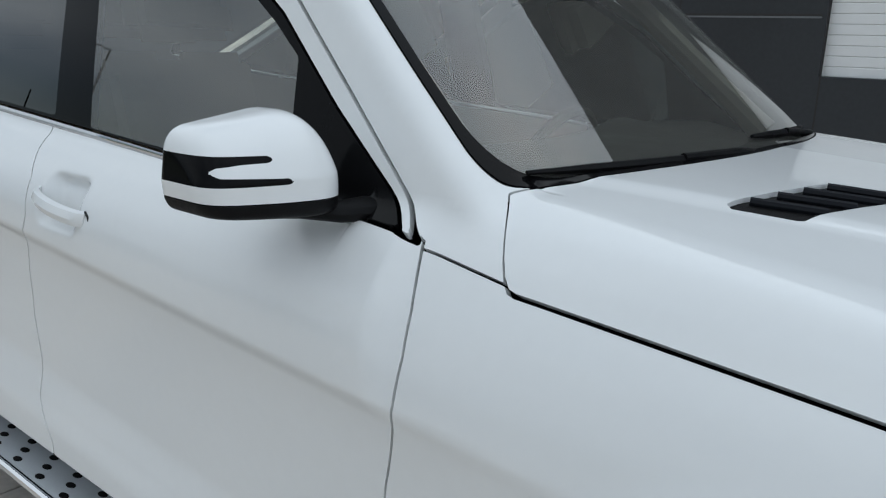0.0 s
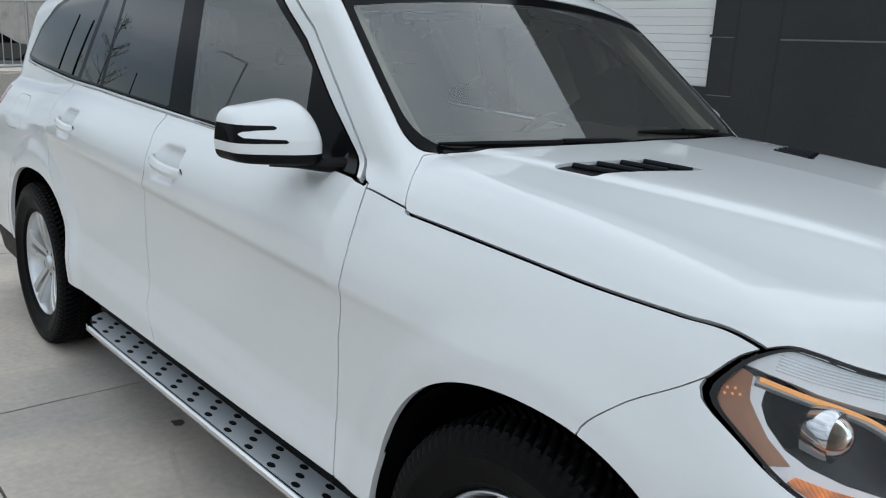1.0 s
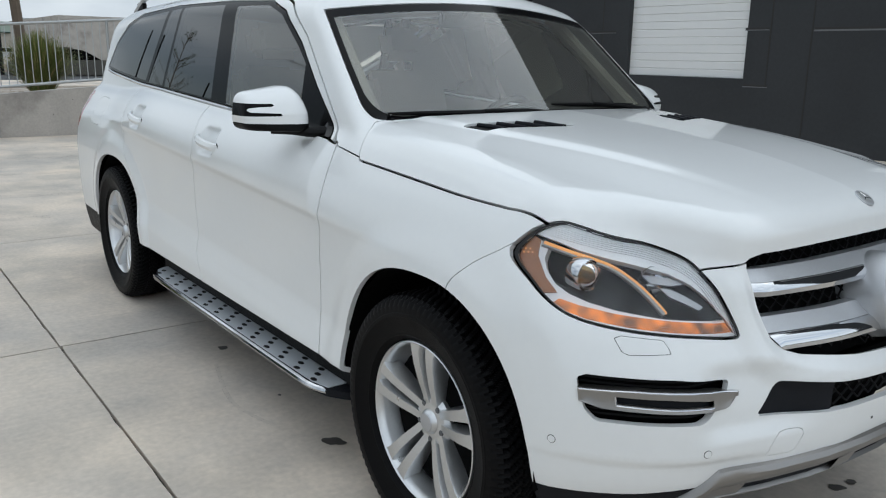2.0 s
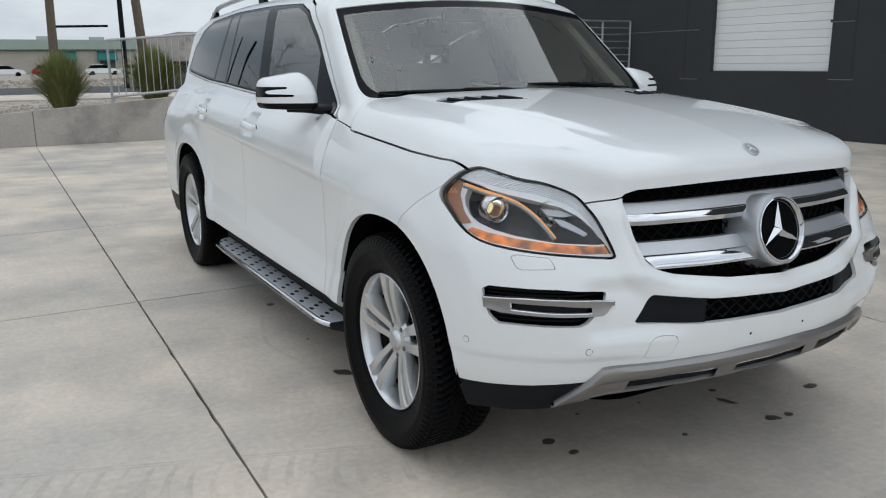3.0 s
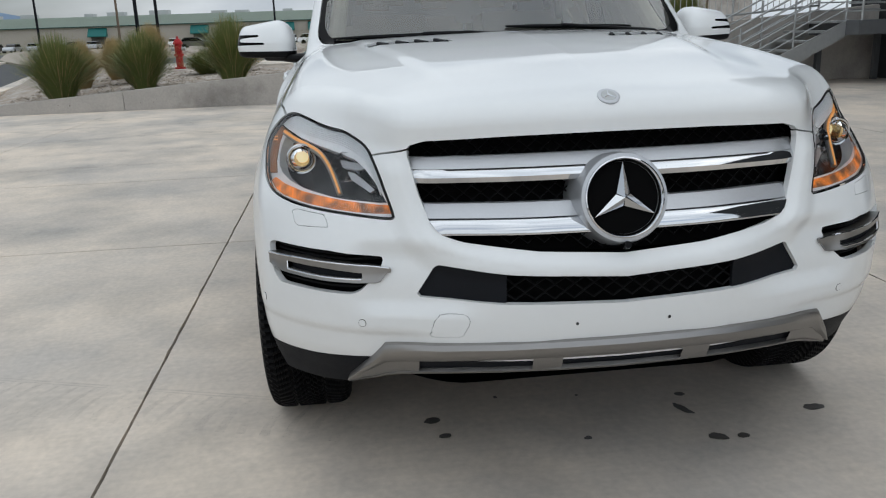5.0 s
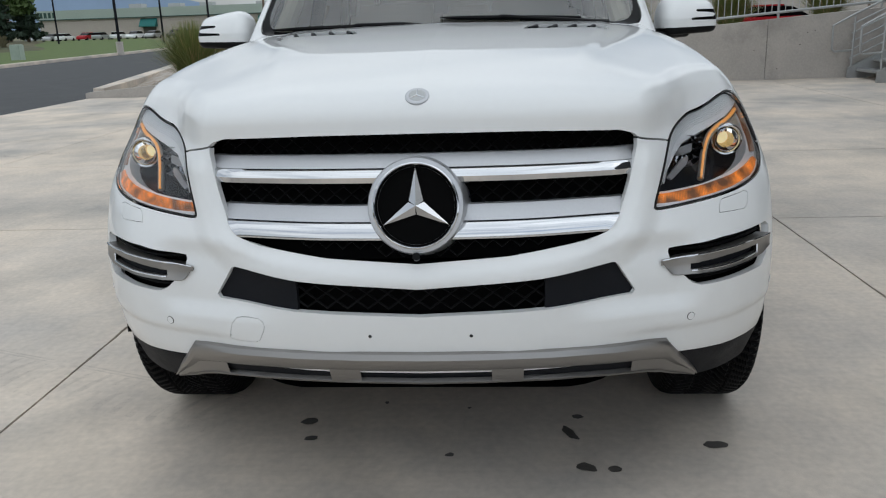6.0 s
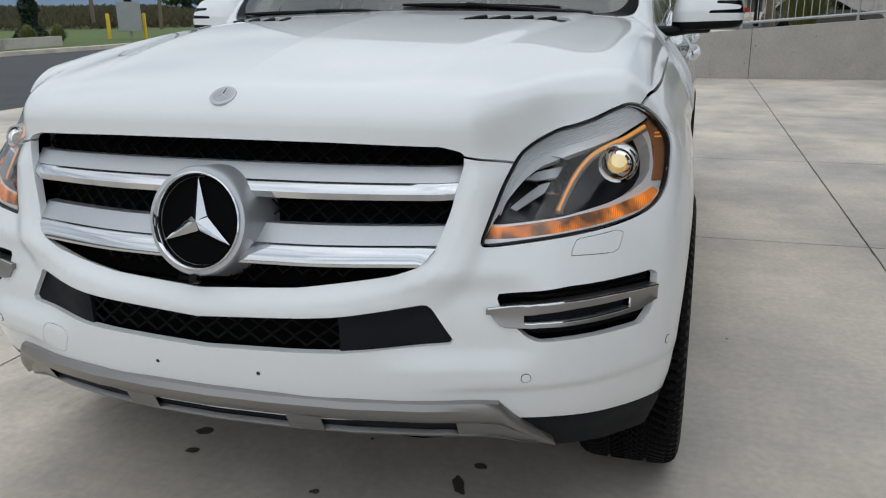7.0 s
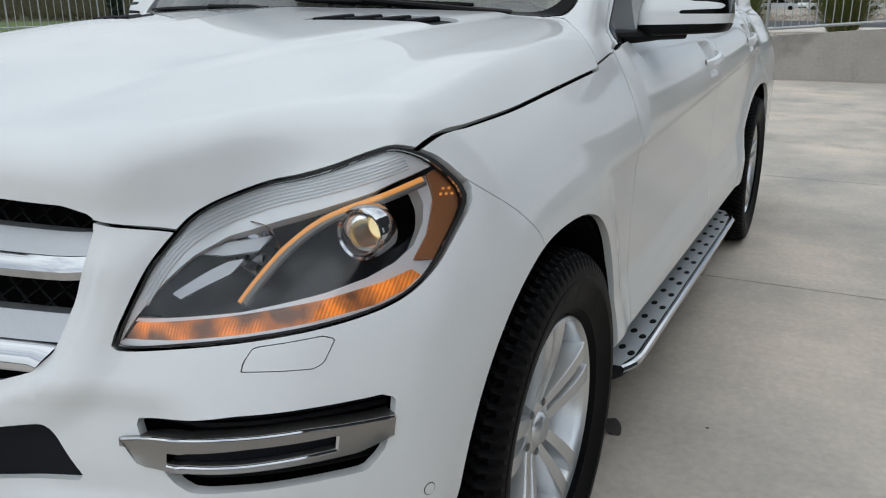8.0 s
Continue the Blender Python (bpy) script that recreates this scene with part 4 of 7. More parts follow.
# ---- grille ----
# near-black sheet stands in for the shaded depth behind the grille
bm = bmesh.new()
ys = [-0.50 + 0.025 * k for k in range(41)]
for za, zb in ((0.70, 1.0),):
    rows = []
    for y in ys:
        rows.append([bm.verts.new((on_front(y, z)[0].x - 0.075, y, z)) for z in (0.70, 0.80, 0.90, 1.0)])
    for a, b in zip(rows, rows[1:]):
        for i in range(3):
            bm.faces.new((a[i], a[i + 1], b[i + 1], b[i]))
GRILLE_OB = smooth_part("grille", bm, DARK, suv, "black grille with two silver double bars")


def mesh_insert(bm, y0, y1, z0, z1, dy, dz, depth, keep, w=0.0028):
    """A net of diamond bars in front of the dark."""
    rows_n = int((z1 - z0) / dz)
    for r in range(rows_n + 1):
        z = z0 + r * dz
        pts = []
        k = 0
        y = y0
        while y <= y1 + 1e-6:
            zz = z + (dz * 0.5 if ((k + r) % 2) else -dz * 0.5) * 0.92
            x = on_front(y, zz)[0].x - depth
            if keep(y, zz):
                pts.append((x, y, zz))
            else:
                if len(pts) > 1:
                    tube(bm, pts, w, 4)
                pts = []
            y += dy
            k += 1
        if len(pts) > 1:
            tube(bm, pts, w, 4)
    return bm


def in_poly(y, z, outline):
    return poly_sd(np.array([abs(y)]), np.array([z]), outline)[0] < 0.004


bm = bmesh.new()
mesh_insert(bm, -0.52, 0.52, 0.70, 0.99, 0.021, 0.0175, 0.055, lambda y, z: in_poly(y, z, GRILLE))
tagged(smooth_part("grille_mesh", bm, BLACK_PLASTIC, GRILLE_OB, "black diamond mesh insert"), kind="stuff")


def bar(z_top, z_mid, z_low, half_w, taper):
    for mat_, sec_z, name, lab in ((SATIN, (z_top, z_mid), "grille_bar", "satin silver upper face of a grille bar"), (CHROME, (z_mid, z_low), "grille_bar_edge", "polished chrome lower edge of a grille bar")):
        for s in (1, -1):
            bm = bmesh.new()
            spine = []
            for k in range(21):
                y = k / 20
                spine.append(y)
            rows = []
            for y in spine:
                pts = []
                if name == "grille_bar":
                    prof = [(z_top, -0.040), (z_top + 0.002, -0.012), ((z_top + z_mid) / 2, 0.000), (z_mid + 0.0005, 0.008), (z_mid + 0.0005, -0.04)]
                else:
                    zc = (z_mid + z_low) / 2
                    prof = [(z_mid - 0.0005, -0.04), (z_mid - 0.0005, 0.0085), (z_mid - 0.006, 0.015), (zc, 0.019), (z_low + 0.006, 0.012), (z_low, -0.002), (z_low, -0.04)]
                for z, o in prof:
                    yy = y * float(np.interp(z, [0.742, 0.758, 0.785, 0.86, 0.95], [0.39, 0.440, 0.466, 0.492, 0.513]))
                    x = on_front(min(yy, 0.47), z)[0].x - 0.012 + o - max(yy - 0.47, 0) * 0.6
                    pts.append(bm.verts.new((x, s * yy, z)))
                rows.append(pts)
            n = len(rows[0])
            for a, b in zip(rows, rows[1:]):
                for i in range(n):
                    bm.faces.new((a[i], a[(i + 1) % n], b[(i + 1) % n], b[i]))
            bm.faces.new(rows[0])
            bm.faces.new(rows[-1][::-1])
            bmesh.ops.recalc_face_normals(bm, faces=bm.faces)
            smooth_part(name, bm, mat_, GRILLE_OB, lab)


bar(0.940, 0.914, 0.876, 0.508, 0)
bar(0.826, 0.796, 0.752, 0.466, 0)

# round emblem: plain ring, black disc and a three-armed bar shape
EM = Matrix.Translation((0.846, 0, 0.838)) @ pose(0, 0, 0, 0, -13, 0)
bm = bmesh.new()
lathe(bm, [(0.122, -0.11), (0.116, -0.06), (0.1115, -0.02), (0.1105, 0.006), (0.1075, 0.0135), (0.0985, 0.0150), (0.090, 0.010), (0.088, 0.0)], 64, "x")
bm.transform(EM)
smooth_part("emblem_ring", bm, SATIN, GRILLE_OB, "satin silver round surround")
bm = bmesh.new()
lathe(bm, [(0.0995, 0.0120), (0.0985, 0.0185), (0.0955, 0.0200), (0.0915, 0.0160), (0.0885, 0.004)], 64, "x")
bm.transform(EM)
smooth_part("emblem_rim", bm, CHROME, GRILLE_OB, "polished chrome rim")
bm = bmesh.new()
lathe(bm, [(0.0001, 0.002), (0.05, 0.002), (0.0895, 0.001)], 64, "x")
bm.transform(EM)
smooth_part("emblem_disc", bm, DARK, GRILLE_OB, "gloss black disc")
bm = bmesh.new()
for k in range(3):
    a = math.pi / 2 + 2 * math.pi * k / 3
    d = Vector((0, math.cos(a), math.sin(a)))
    e = Vector((0, -math.sin(a), math.cos(a)))
    w = 0.0165
    for s in (1, -1):
        c0 = bm.verts.new(Vector((0.017, 0, 0)))
        tip = bm.verts.new(Vector((0.012, 0, 0)) + 0.087 * d)
        b2 = bm.verts.new(Vector((0.003, 0, 0)) + 0.087 * d)
        side_v = bm.verts.new(Vector((0.004, 0, 0)) + 0.0113 * d * 1.0 + s * w * e)
        f = [c0, side_v, tip] if s > 0 else [c0, tip, side_v]
        bm.faces.new(f)
        bm.faces.new([tip, side_v, b2])
bm.transform(EM)
part("emblem_relief", bm, CHROME, GRILLE_OB, "chrome three-armed relief")
bm = bmesh.new()
p, n = on_front(0, 0.722, 0.012)
disc_on(bm, p, n, 0.010, 0.016)
part("front_camera", bm, GLOSS_BLACK, GRILLE_OB, "small round parking camera")

# hood emblem
p, n = on_top(0.722, 0.0)
bm = bmesh.new()
disc_on(bm, p, n, 0.0285, 0.0028, 32)
badge = part("hood_badge", bm, SATIN, suv, "small round silver badge")
bm = bmesh.new()
disc_on(bm, p + 0.0022 * n, n, 0.020, 0.0015, 32)
part("badge_centre", bm, GALV, badge)
bm = bmesh.new()
q = n.to_track_quat("Z", "Y").to_matrix().to_4x4()
for k in range(3):
    a = math.pi * 1.0 + 2 * math.pi * k / 3
    tube(bm, [Matrix.Translation(p + 0.0035 * n) @ q @ Vector((0, 0, 0)), Matrix.Translation(p + 0.0035 * n) @ q @ Vector((0.02 * math.sin(a), -0.02 * math.cos(a), 0))], [0.0024, 0.001], 5)
part("badge_relief", bm, CHROME, badge)

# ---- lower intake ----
# near-black sheet stands in for the shade deep in the intake
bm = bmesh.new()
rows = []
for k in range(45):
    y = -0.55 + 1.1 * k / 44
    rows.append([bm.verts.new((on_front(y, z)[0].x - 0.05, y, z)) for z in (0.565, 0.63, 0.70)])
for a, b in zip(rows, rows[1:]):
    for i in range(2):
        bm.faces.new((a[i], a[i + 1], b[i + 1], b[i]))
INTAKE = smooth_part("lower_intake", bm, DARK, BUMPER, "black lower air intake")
bm = bmesh.new()
mesh_insert(bm, -0.294, 0.294, 0.585, 0.675, 0.0245, 0.0195, 0.022, lambda y, z: in_poly(y, z, LOWER), 0.0034)
tagged(smooth_part("intake_mesh", bm, BLACK_PLASTIC, INTAKE, "black diamond mesh"), kind="stuff")
panel_lg = clip(*half, lambda p: np.maximum(front_of(p, LOWER) - 0.004, 0.294 - Y(p)))
N_ = -slope_of(body, panel_lg[0])
N_ /= np.linalg.norm(N_, axis=1)[:, None]
both("intake_panel", panel_lg[0] - 0.012 * N_, panel_lg[1], GREY_PLASTIC, BUMPER, skirt=0.01, label="dark flat radar cover")

# ---- fog lamp surrounds ----
def on_bar(y, z, out_by=0.0):
    """As on_front, on an even curve that runs past the hollow of the bumper."""
    ya, yb, yc = 0.66, 0.77, 0.875
    xa, xb, xc = (on_front(q, z)[0].x for q in (ya, yb, yc))
    la, lb, lc = (y - yb) * (y - yc) / ((ya - yb) * (ya - yc)), (y - ya) * (y - yc) / ((yb - ya) * (yb - yc)), (y - ya) * (y - yb) / ((yc - ya) * (yc - yb))
    slope = xa * (2 * y - yb - yc) / ((ya - yb) * (ya - yc)) + xb * (2 * y - ya - yc) / ((yb - ya) * (yb - yc)) + xc * (2 * y - ya - yb) / ((yc - ya) * (yc - yb))
    n = Vector((1, -slope, 0.15)).normalized()
    even = xa * la + xb * lb + xc * lc
    return Vector((max(even, on_front(y, z)[0].x + 0.003) if y < 0.66 else even, y, z)) + out_by * n, n


for s in (1, -1):
    # near-black sheet stands in for shade at the back of the recess
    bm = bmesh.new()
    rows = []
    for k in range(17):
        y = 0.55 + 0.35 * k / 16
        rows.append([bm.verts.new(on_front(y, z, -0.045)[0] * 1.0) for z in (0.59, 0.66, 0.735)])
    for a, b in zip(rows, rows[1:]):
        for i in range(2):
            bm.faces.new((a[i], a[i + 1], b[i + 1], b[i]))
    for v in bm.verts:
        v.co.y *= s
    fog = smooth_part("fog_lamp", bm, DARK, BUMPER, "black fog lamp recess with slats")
    for z in (0.622, 0.634, 0.646, 0.698, 0.710):
        bm = bmesh.new()
        pts = [on_front(0.60 + 0.28 * k / 12, z, -0.028)[0] for k in range(13)]
        tube(bm, [(p.x, s * p.y, p.z) for p in pts], 0.0045, 5)
        part("slat", bm, BLACK_PLASTIC, fog)
    cols = [0.570 + 0.026 * k / 4 for k in range(4)] + [0.596 + 0.045 * k / 4 for k in range(4)] + [0.641 + 0.188 * k / 20 for k in range(20)] + [0.829 + 0.053 * k / 5 for k in range(6)]
    top_z = np.interp(cols, [0.570, 0.64, 0.716, 0.80, 0.882], [0.677, 0.685, 0.690, 0.692, 0.687])
    low_z = np.interp(cols, [0.570, 0.596, 0.608, 0.72, 0.851, 0.882], [0.674, 0.641, 0.637, 0.639, 0.644, 0.656])
    slot_t = np.interp(cols, [0.641, 0.74, 0.826], [0.664, 0.673, 0.675])
    slot_b = np.interp(cols, [0.641, 0.74, 0.829], [0.6505, 0.653, 0.658])
    bm = bmesh.new()
    rows = []
    for y, zt, zb, st, sb in zip(cols, top_z, low_z, slot_t, slot_b):
        st, sb = min(st, zt - 0.001), max(min(sb, st - 0.002), zb + 0.0005)
        line = ((zt, -0.03), (zt, 0.003), (zt - 0.003, 0.006), (st, 0.004), (sb, 0.004), (zb + 0.002, 0.006), (zb, 0.003), (zb, -0.03))
        rows.append([bm.verts.new(on_bar(y, z, o)[0]) for z, o in line] + [bm.verts.new(on_bar(y, z, -0.01)[0]) for z in (st, sb)])
    for k, (a, b) in enumerate(zip(rows, rows[1:])):
        hollow = 8 <= k < 28
        for i in range(7):
            if not (hollow and i == 3):
                bm.faces.new((a[i], a[i + 1], b[i + 1], b[i]))
        if hollow:
            bm.faces.new((a[3], a[8], b[8], b[3]))
            bm.faces.new((a[9], a[4], b[4], b[9]))
    bm.faces.new(rows[0][:8])
    bm.faces.new(rows[-1][:8])
    for v in bm.verts:
        v.co.y *= s
    loose = [v for v in bm.verts if not v.link_faces]
    bmesh.ops.delete(bm, geom=loose, context="VERTS")
    bmesh.ops.recalc_face_normals(bm, faces=bm.faces)
    smooth_part("fog_bar", bm, BRUSHED, fog, "satin metal fog lamp bar")
    for ya, yb, edge_z, dz in ((0.574, 0.880, top_z, -0.002), (0.643, 0.829, slot_b, -0.003), (0.829, 0.829, None, 0)):
        bm = bmesh.new()
        if edge_z is None:
            pts = [on_bar(0.830, 0.655 + 0.02 * k / 4, 0.004)[0] for k in range(5)]
        else:
            pts = [on_bar(ya + (yb - ya) * k / 24, float(np.interp(ya + (yb - ya) * k / 24, cols, edge_z)) + dz, 0.0055)[0] for k in range(25)]
        tube(bm, [(p.x, s * p.y, p.z) for p in pts], 0.0024, 6)
        smooth_part("fog_bar_edge", bm, CHROME, fog, "thin chrome edge")
    bm = bmesh.new()
    rows = [[bm.verts.new(on_bar(0.64 + 0.19 * k / 10, z, -0.012)[0]) for z in (0.645, 0.676)] for k in range(11)]
    for a, b in zip(rows, rows[1:]):
        bm.faces.new((a[0], a[1], b[1], b[0]))
    for v in bm.verts:
        v.co.y *= s
    smooth_part("fog_light_strip", bm, GREY_PLASTIC, fog, "dark glazed daytime lamp strip")

# ---- skid plate ----
bm = bmesh.new()
SKID = [(0.0, 0.492, 0.397), (0.15, 0.491, 0.397), (0.30, 0.488, 0.394), (0.45, 0.483, 0.385), (0.55, 0.479, 0.372), (0.592, 0.476, 0.362), (0.62, 0.440, 0.352), (0.65, 0.405, 0.345), (0.688, 0.352, 0.330)]
rows = []
full = [(-y, a, b) for y, a, b in SKID[:0:-1]] + SKID
for y, zt, zb in full:
    row = []
    for u, o in ((0.0, -0.004), (0.03, 0.010), (0.14, 0.019), (0.30, 0.020), (0.52, 0.010)):
        z = zt + (zb - zt) * u
        row.append(bm.verts.new(on_front(y, z, o)[0]))
    rows.append(row)
for a, b in zip(rows, rows[1:]):
    for i in range(4):
        bm.faces.new((a[i], a[i + 1], b[i + 1], b[i]))
skid = smooth_part("skid_plate", bm, BRUSHED, BUMPER, "brushed metal skid plate with three slots")
# inward ledge, its near-black colour painting the shade within the skid slots
bm = bmesh.new()
rows = []
for y, zt, zb in full:
    rows.append([bm.verts.new(on_front(y, zt + (zb - zt) * u, o)[0]) for u, o in ((0.50, 0.011), (0.56, -0.03))])
for a, b in zip(rows, rows[1:]):
    bm.faces.new((a[0], a[1], b[1], b[0]))
smooth_part("skid_shadow_ledge", bm, DARK, skid, "dark ledge coloured as the shade in the slots")
bm = bmesh.new()
rows = []
for y, zt, zb in full:
    rows.append([bm.verts.new(on_front(y, zt + (zb - zt) * u, o)[0]) for u, o in ((0.84, 0.002), (0.86, 0.014), (0.95, 0.012), (1.0, -0.02))])
for a, b in zip(rows, rows[1:]):
    for i in range(3):
        bm.faces.new((a[i], a[i + 1], b[i + 1], b[i]))
smooth_part("skid_lower_lip", bm, BRUSHED, skid, "brushed metal lower lip")
for y0, y1 in ((-0.225, -0.150), (0.165, 0.240), (0.505, 0.69), (-0.69, -0.505)):
    bm = bmesh.new()
    rows = []
    for k in range(7):
        y = y0 + (y1 - y0) * k / 6
        zt = np.interp(abs(y), [q[0] for q in SKID], [q[1] for q in SKID])
        zb = np.interp(abs(y), [q[0] for q in SKID], [q[2] for q in SKID])
        rows.append([bm.verts.new(on_front(y, zt + (zb - zt) * u, o)[0]) for u, o in ((0.48, 0.010), (0.65, 0.010), (0.88, 0.012), (0.95, 0.010))])
    for a, b in zip(rows, rows[1:]):
        for i in range(3):
            bm.faces.new((a[i], a[i + 1], b[i + 1], b[i]))
    smooth_part("skid_bridge", bm, BRUSHED, skid)

# parking sensors, plate screw holes
for s in (1, -1):
    for y, z in ((0.648, 0.533), (0.911, 0.546)):
        p, n = on_front(s * y, z, 0.0)
        bm = bmesh.new()
        disc_on(bm, p, n, 0.0105, 0.0008, 24)
        ring = part("parking_sensor", bm, SEAL, BUMPER, "round parking sensor")
        bm = bmesh.new()
        disc_on(bm, p + 0.0006 * n, n, 0.0092, 0.0012, 24)
        part("sensor_face", bm, PAINT, ring)
    p, n = on_front(s * 0.119, 0.532, 0.0)
    bm = bmesh.new()
    disc_on(bm, p, n, 0.0042, 0.0012, 12)
    part("screw_hole", bm, SEAL, BUMPER)

# ---- headlamps ----
def lamp_patch(outline, depth):
    m = clip(*lamp, lambda p: poly_sd(Y(p), Z(p), outline))
    n = -slope_of(body, m[0])
    n /= np.linalg.norm(n, axis=1)[:, None]
    return m[0] - depth * n, m[1]


BROW = [(0.50, 0.70), (0.560, 0.806), (0.572, 0.832), (0.600, 0.885), (0.622, 0.914), (0.648, 0.935), (0.693, 0.950), (0.740, 0.963), (0.790, 0.979), (0.832, 1.000), (0.86, 1.02), (0.8, 1.1), (0.5, 1.1)]
CORNER = [(0.842, 0.996), (0.857, 0.962), (0.866, 0.918), (0.864, 0.888), (0.95, 0.872), (0.95, 1.0), (0.86, 1.02)]
STRIP = [(0.564, 0.808), (0.575, 0.829), (0.687, 0.8405), (0.790, 0.854), (0.842, 0.866), (0.866, 0.876), (0.878, 0.866), (0.866, 0.850), (0.842, 0.838), (0.778, 0.826), (0.70, 0.817), (0.620, 0.810)]
BORDER = [(0.5, 0.70), (0.55, 0.800), (0.564, 0.808), (0.62, 0.810), (0.70, 0.817), (0.778, 0.826), (0.842, 0.838), (0.866, 0.850), (0.878, 0.866), (0.9, 0.86), (0.9, 0.7)]
INNER_FRAME = [(0.844, 0.998), (0.836, 0.982), (0.850, 0.958), (0.857, 0.935), (0.858, 0.908), (0.848, 0.890), (0.824, 0.8745), (0.785, 0.8625), (0.70, 0.8465), (0.575, 0.8345), (0.572, 0.829), (0.687, 0.8405), (0.790, 0.854), (0.842, 0.866), (0.95, 0.866), (0.95, 0.870), (0.864, 0.888), (0.866, 0.92), (0.857, 0.962)]
LENS_Y, LENS_Z = 0.783, 0.918
gasket = clip(*lamp, lambda p: -(front_of(p, LAMP) + 0.0055))
lens_cover = clip(*lamp, lambda p: front_of(p, LAMP) + 0.0055)
covers = both("headlight", *lens_cover, LENS, suv, skirt=0.004, label="clear headlamp with projector and amber strips")
for ob in covers:
    ob.visible_shadow = False
n_lamp = -slope_of(body, lamp[0])
n_lamp /= np.linalg.norm(n_lamp, axis=1)[:, None]
bowl = (lamp[0] - (0.012 + 0.075 * np.clip(-front_of(lamp[0], LAMP) / 0.07, 0, 1)[:, None] ** 0.8) * n_lamp, lamp[1])
bowl = clip(*bowl, lambda p: 0.041 - np.hypot(Y(p) - LENS_Y, Z(p) - LENS_Z))
for s, cover in ((1, covers[0]), (-1, covers[1])):
    def mirrored(m):
        return m if s > 0 else (m[0] * FLIP, m[1][:, ::-1])
    sheet("bezel", *mirrored(bowl), LAMP_BOWL, cover, skirt=0, label="black lamp bowl")
    sheet("brow", *mirrored(lamp_patch(BROW, 0.010)), LAMP_SILVER, cover, skirt=0.02, label="ribbed silver brow")
    sheet("side_marker", *mirrored(lamp_patch(CORNER, 0.012)), AMBER, cover, skirt=0.02, label="amber side reflector")
    sheet("turn_lamp", *mirrored(lamp_patch(STRIP, 0.011)), AMBER_LIT, cover, skirt=0.02, label="lit amber indicator strip")
    sheet("gasket", *mirrored(gasket), SEAL, cover, skirt=0.01, label="black rubber lamp gasket")
    sheet("lamp_border", *mirrored(lamp_patch(BORDER, 0.008)), LAMP_SILVER, cover, skirt=0.02, label="grey lower lamp border")
    sheet("inner_frame", *mirrored(lamp_patch(INNER_FRAME, 0.016)), LAMP_SILVER, cover, skirt=0.03, label="chrome inner frame")
    for k in range(10):
        bm = bmesh.new()
        pts = []
        for y, z in ((0.585, 0.855), (0.605, 0.91), (0.63, 0.945), (0.675, 0.968), (0.735, 0.982), (0.79, 0.998), (0.822, 1.010)):
            yy, zz = y - 0.0026 * k, z + 0.0042 * k - 0.003
            if front_of(np.array([[0.6, yy, zz]]), LAMP)[0] < -0.006:
                pts.append(on_front(yy, zz, -0.008)[0])
        if len(pts) > 2:
            tube(bm, [(p.x, s * p.y, p.z) for p in curve([tuple(p) for p in pts], 4) and [Vector(q) for q in curve([tuple(p) for p in pts], 4)]], 0.0014, 6)
            smooth_part("brow_rib", bm, LAMP_SILVER, cover)
        else:
            bm.free()
    bm = bmesh.new()
    led = [on_front(y, z, -0.014)[0] for y, z in ((0.840, 0.990), (0.806, 0.975), (0.763, 0.961), (0.735, 0.945), (0.713, 0.917), (0.699, 0.883), (0.690, 0.857))]
    led_pts = [(q[0], s * q[1], q[2]) for q in curve([tuple(p) for p in led], 5)]
    tube(bm, led_pts, [0.0052 - 0.002 * k / (len(led_pts) - 1) for k in range(len(led_pts))], 8)
    smooth_part("light_guide", bm, LED, cover, "glowing amber light guide")
    bm = bmesh.new()
    tube(bm, [(q[0] - 0.006, q[1], q[2] - 0.004) for q in led_pts], 0.0085, 8)
    smooth_part("guide_frame", bm, GALV, cover, "grey light guide frame")
    for k in range(6):
        bm = bmesh.new()
        p, n = on_front(0.862 + 0.005 * (k % 3), 0.966 + 0.007 * (k // 3) - 0.001 * (k % 3), -0.0105)
        disc_on(bm, Vector((p.x, s * p.y, p.z)), Vector((n.x, s * n.y, n.z)), 0.0022, 0.002, 8)
        part("marker_diode", bm, LED, cover, "small glowing amber diode")
    m = Matrix.Translation((0.472, s * LENS_Y, LENS_Z))
    for nm, mat_, prof, lab in (("projector_lens", DOME, [(0.0001, 0.030), (0.010, 0.029), (0.021, 0.023), (0.029, 0.013), (0.0335, 0.0)], "clear domed projector lens"),
                                ("projector_bowl", GILT, [(0.0335, -0.002), (0.032, -0.018), (0.026, -0.036), (0.016, -0.046)], "gilded bowl behind the lens"),
                                ("bulb", BULB, [(0.017, -0.045), (0.010, -0.040), (0.0001, -0.038)], "lit warm bulb"),
                                ("projector_ring", CHROME, [(0.0335, -0.004), (0.035, 0.006), (0.039, 0.008), (0.042, 0.003), (0.0425, -0.03)], "chrome projector ring")):
        bm = bmesh.new()
        lathe(bm, prof, 36, "x")
        bm.transform(m)
        smooth_part(nm, bm, mat_, cover, lab).visible_shadow = nm != "projector_lens"
    c = Vector((0.545, 0.662, 0.905))
    d = Vector((1.0, 0.1 * s, 0.02)).normalized()
    m = Matrix.Translation((c.x, s * c.y, c.z)) @ d.to_track_quat("Z", "Y").to_matrix().to_4x4()
    bm = bmesh.new()
    lathe(bm, [(0.006, -0.012), (0.019, -0.005), (0.032, 0.008), (0.0395, 0.024), (0.041, 0.024)], 11, "z")
    bm.transform(m)
    bmesh.ops.recalc_face_normals(bm, faces=bm.faces)
    part("high_beam_reflector", bm, CHROME, cover, "faceted chrome high beam bowl")
    bm = bmesh.new()
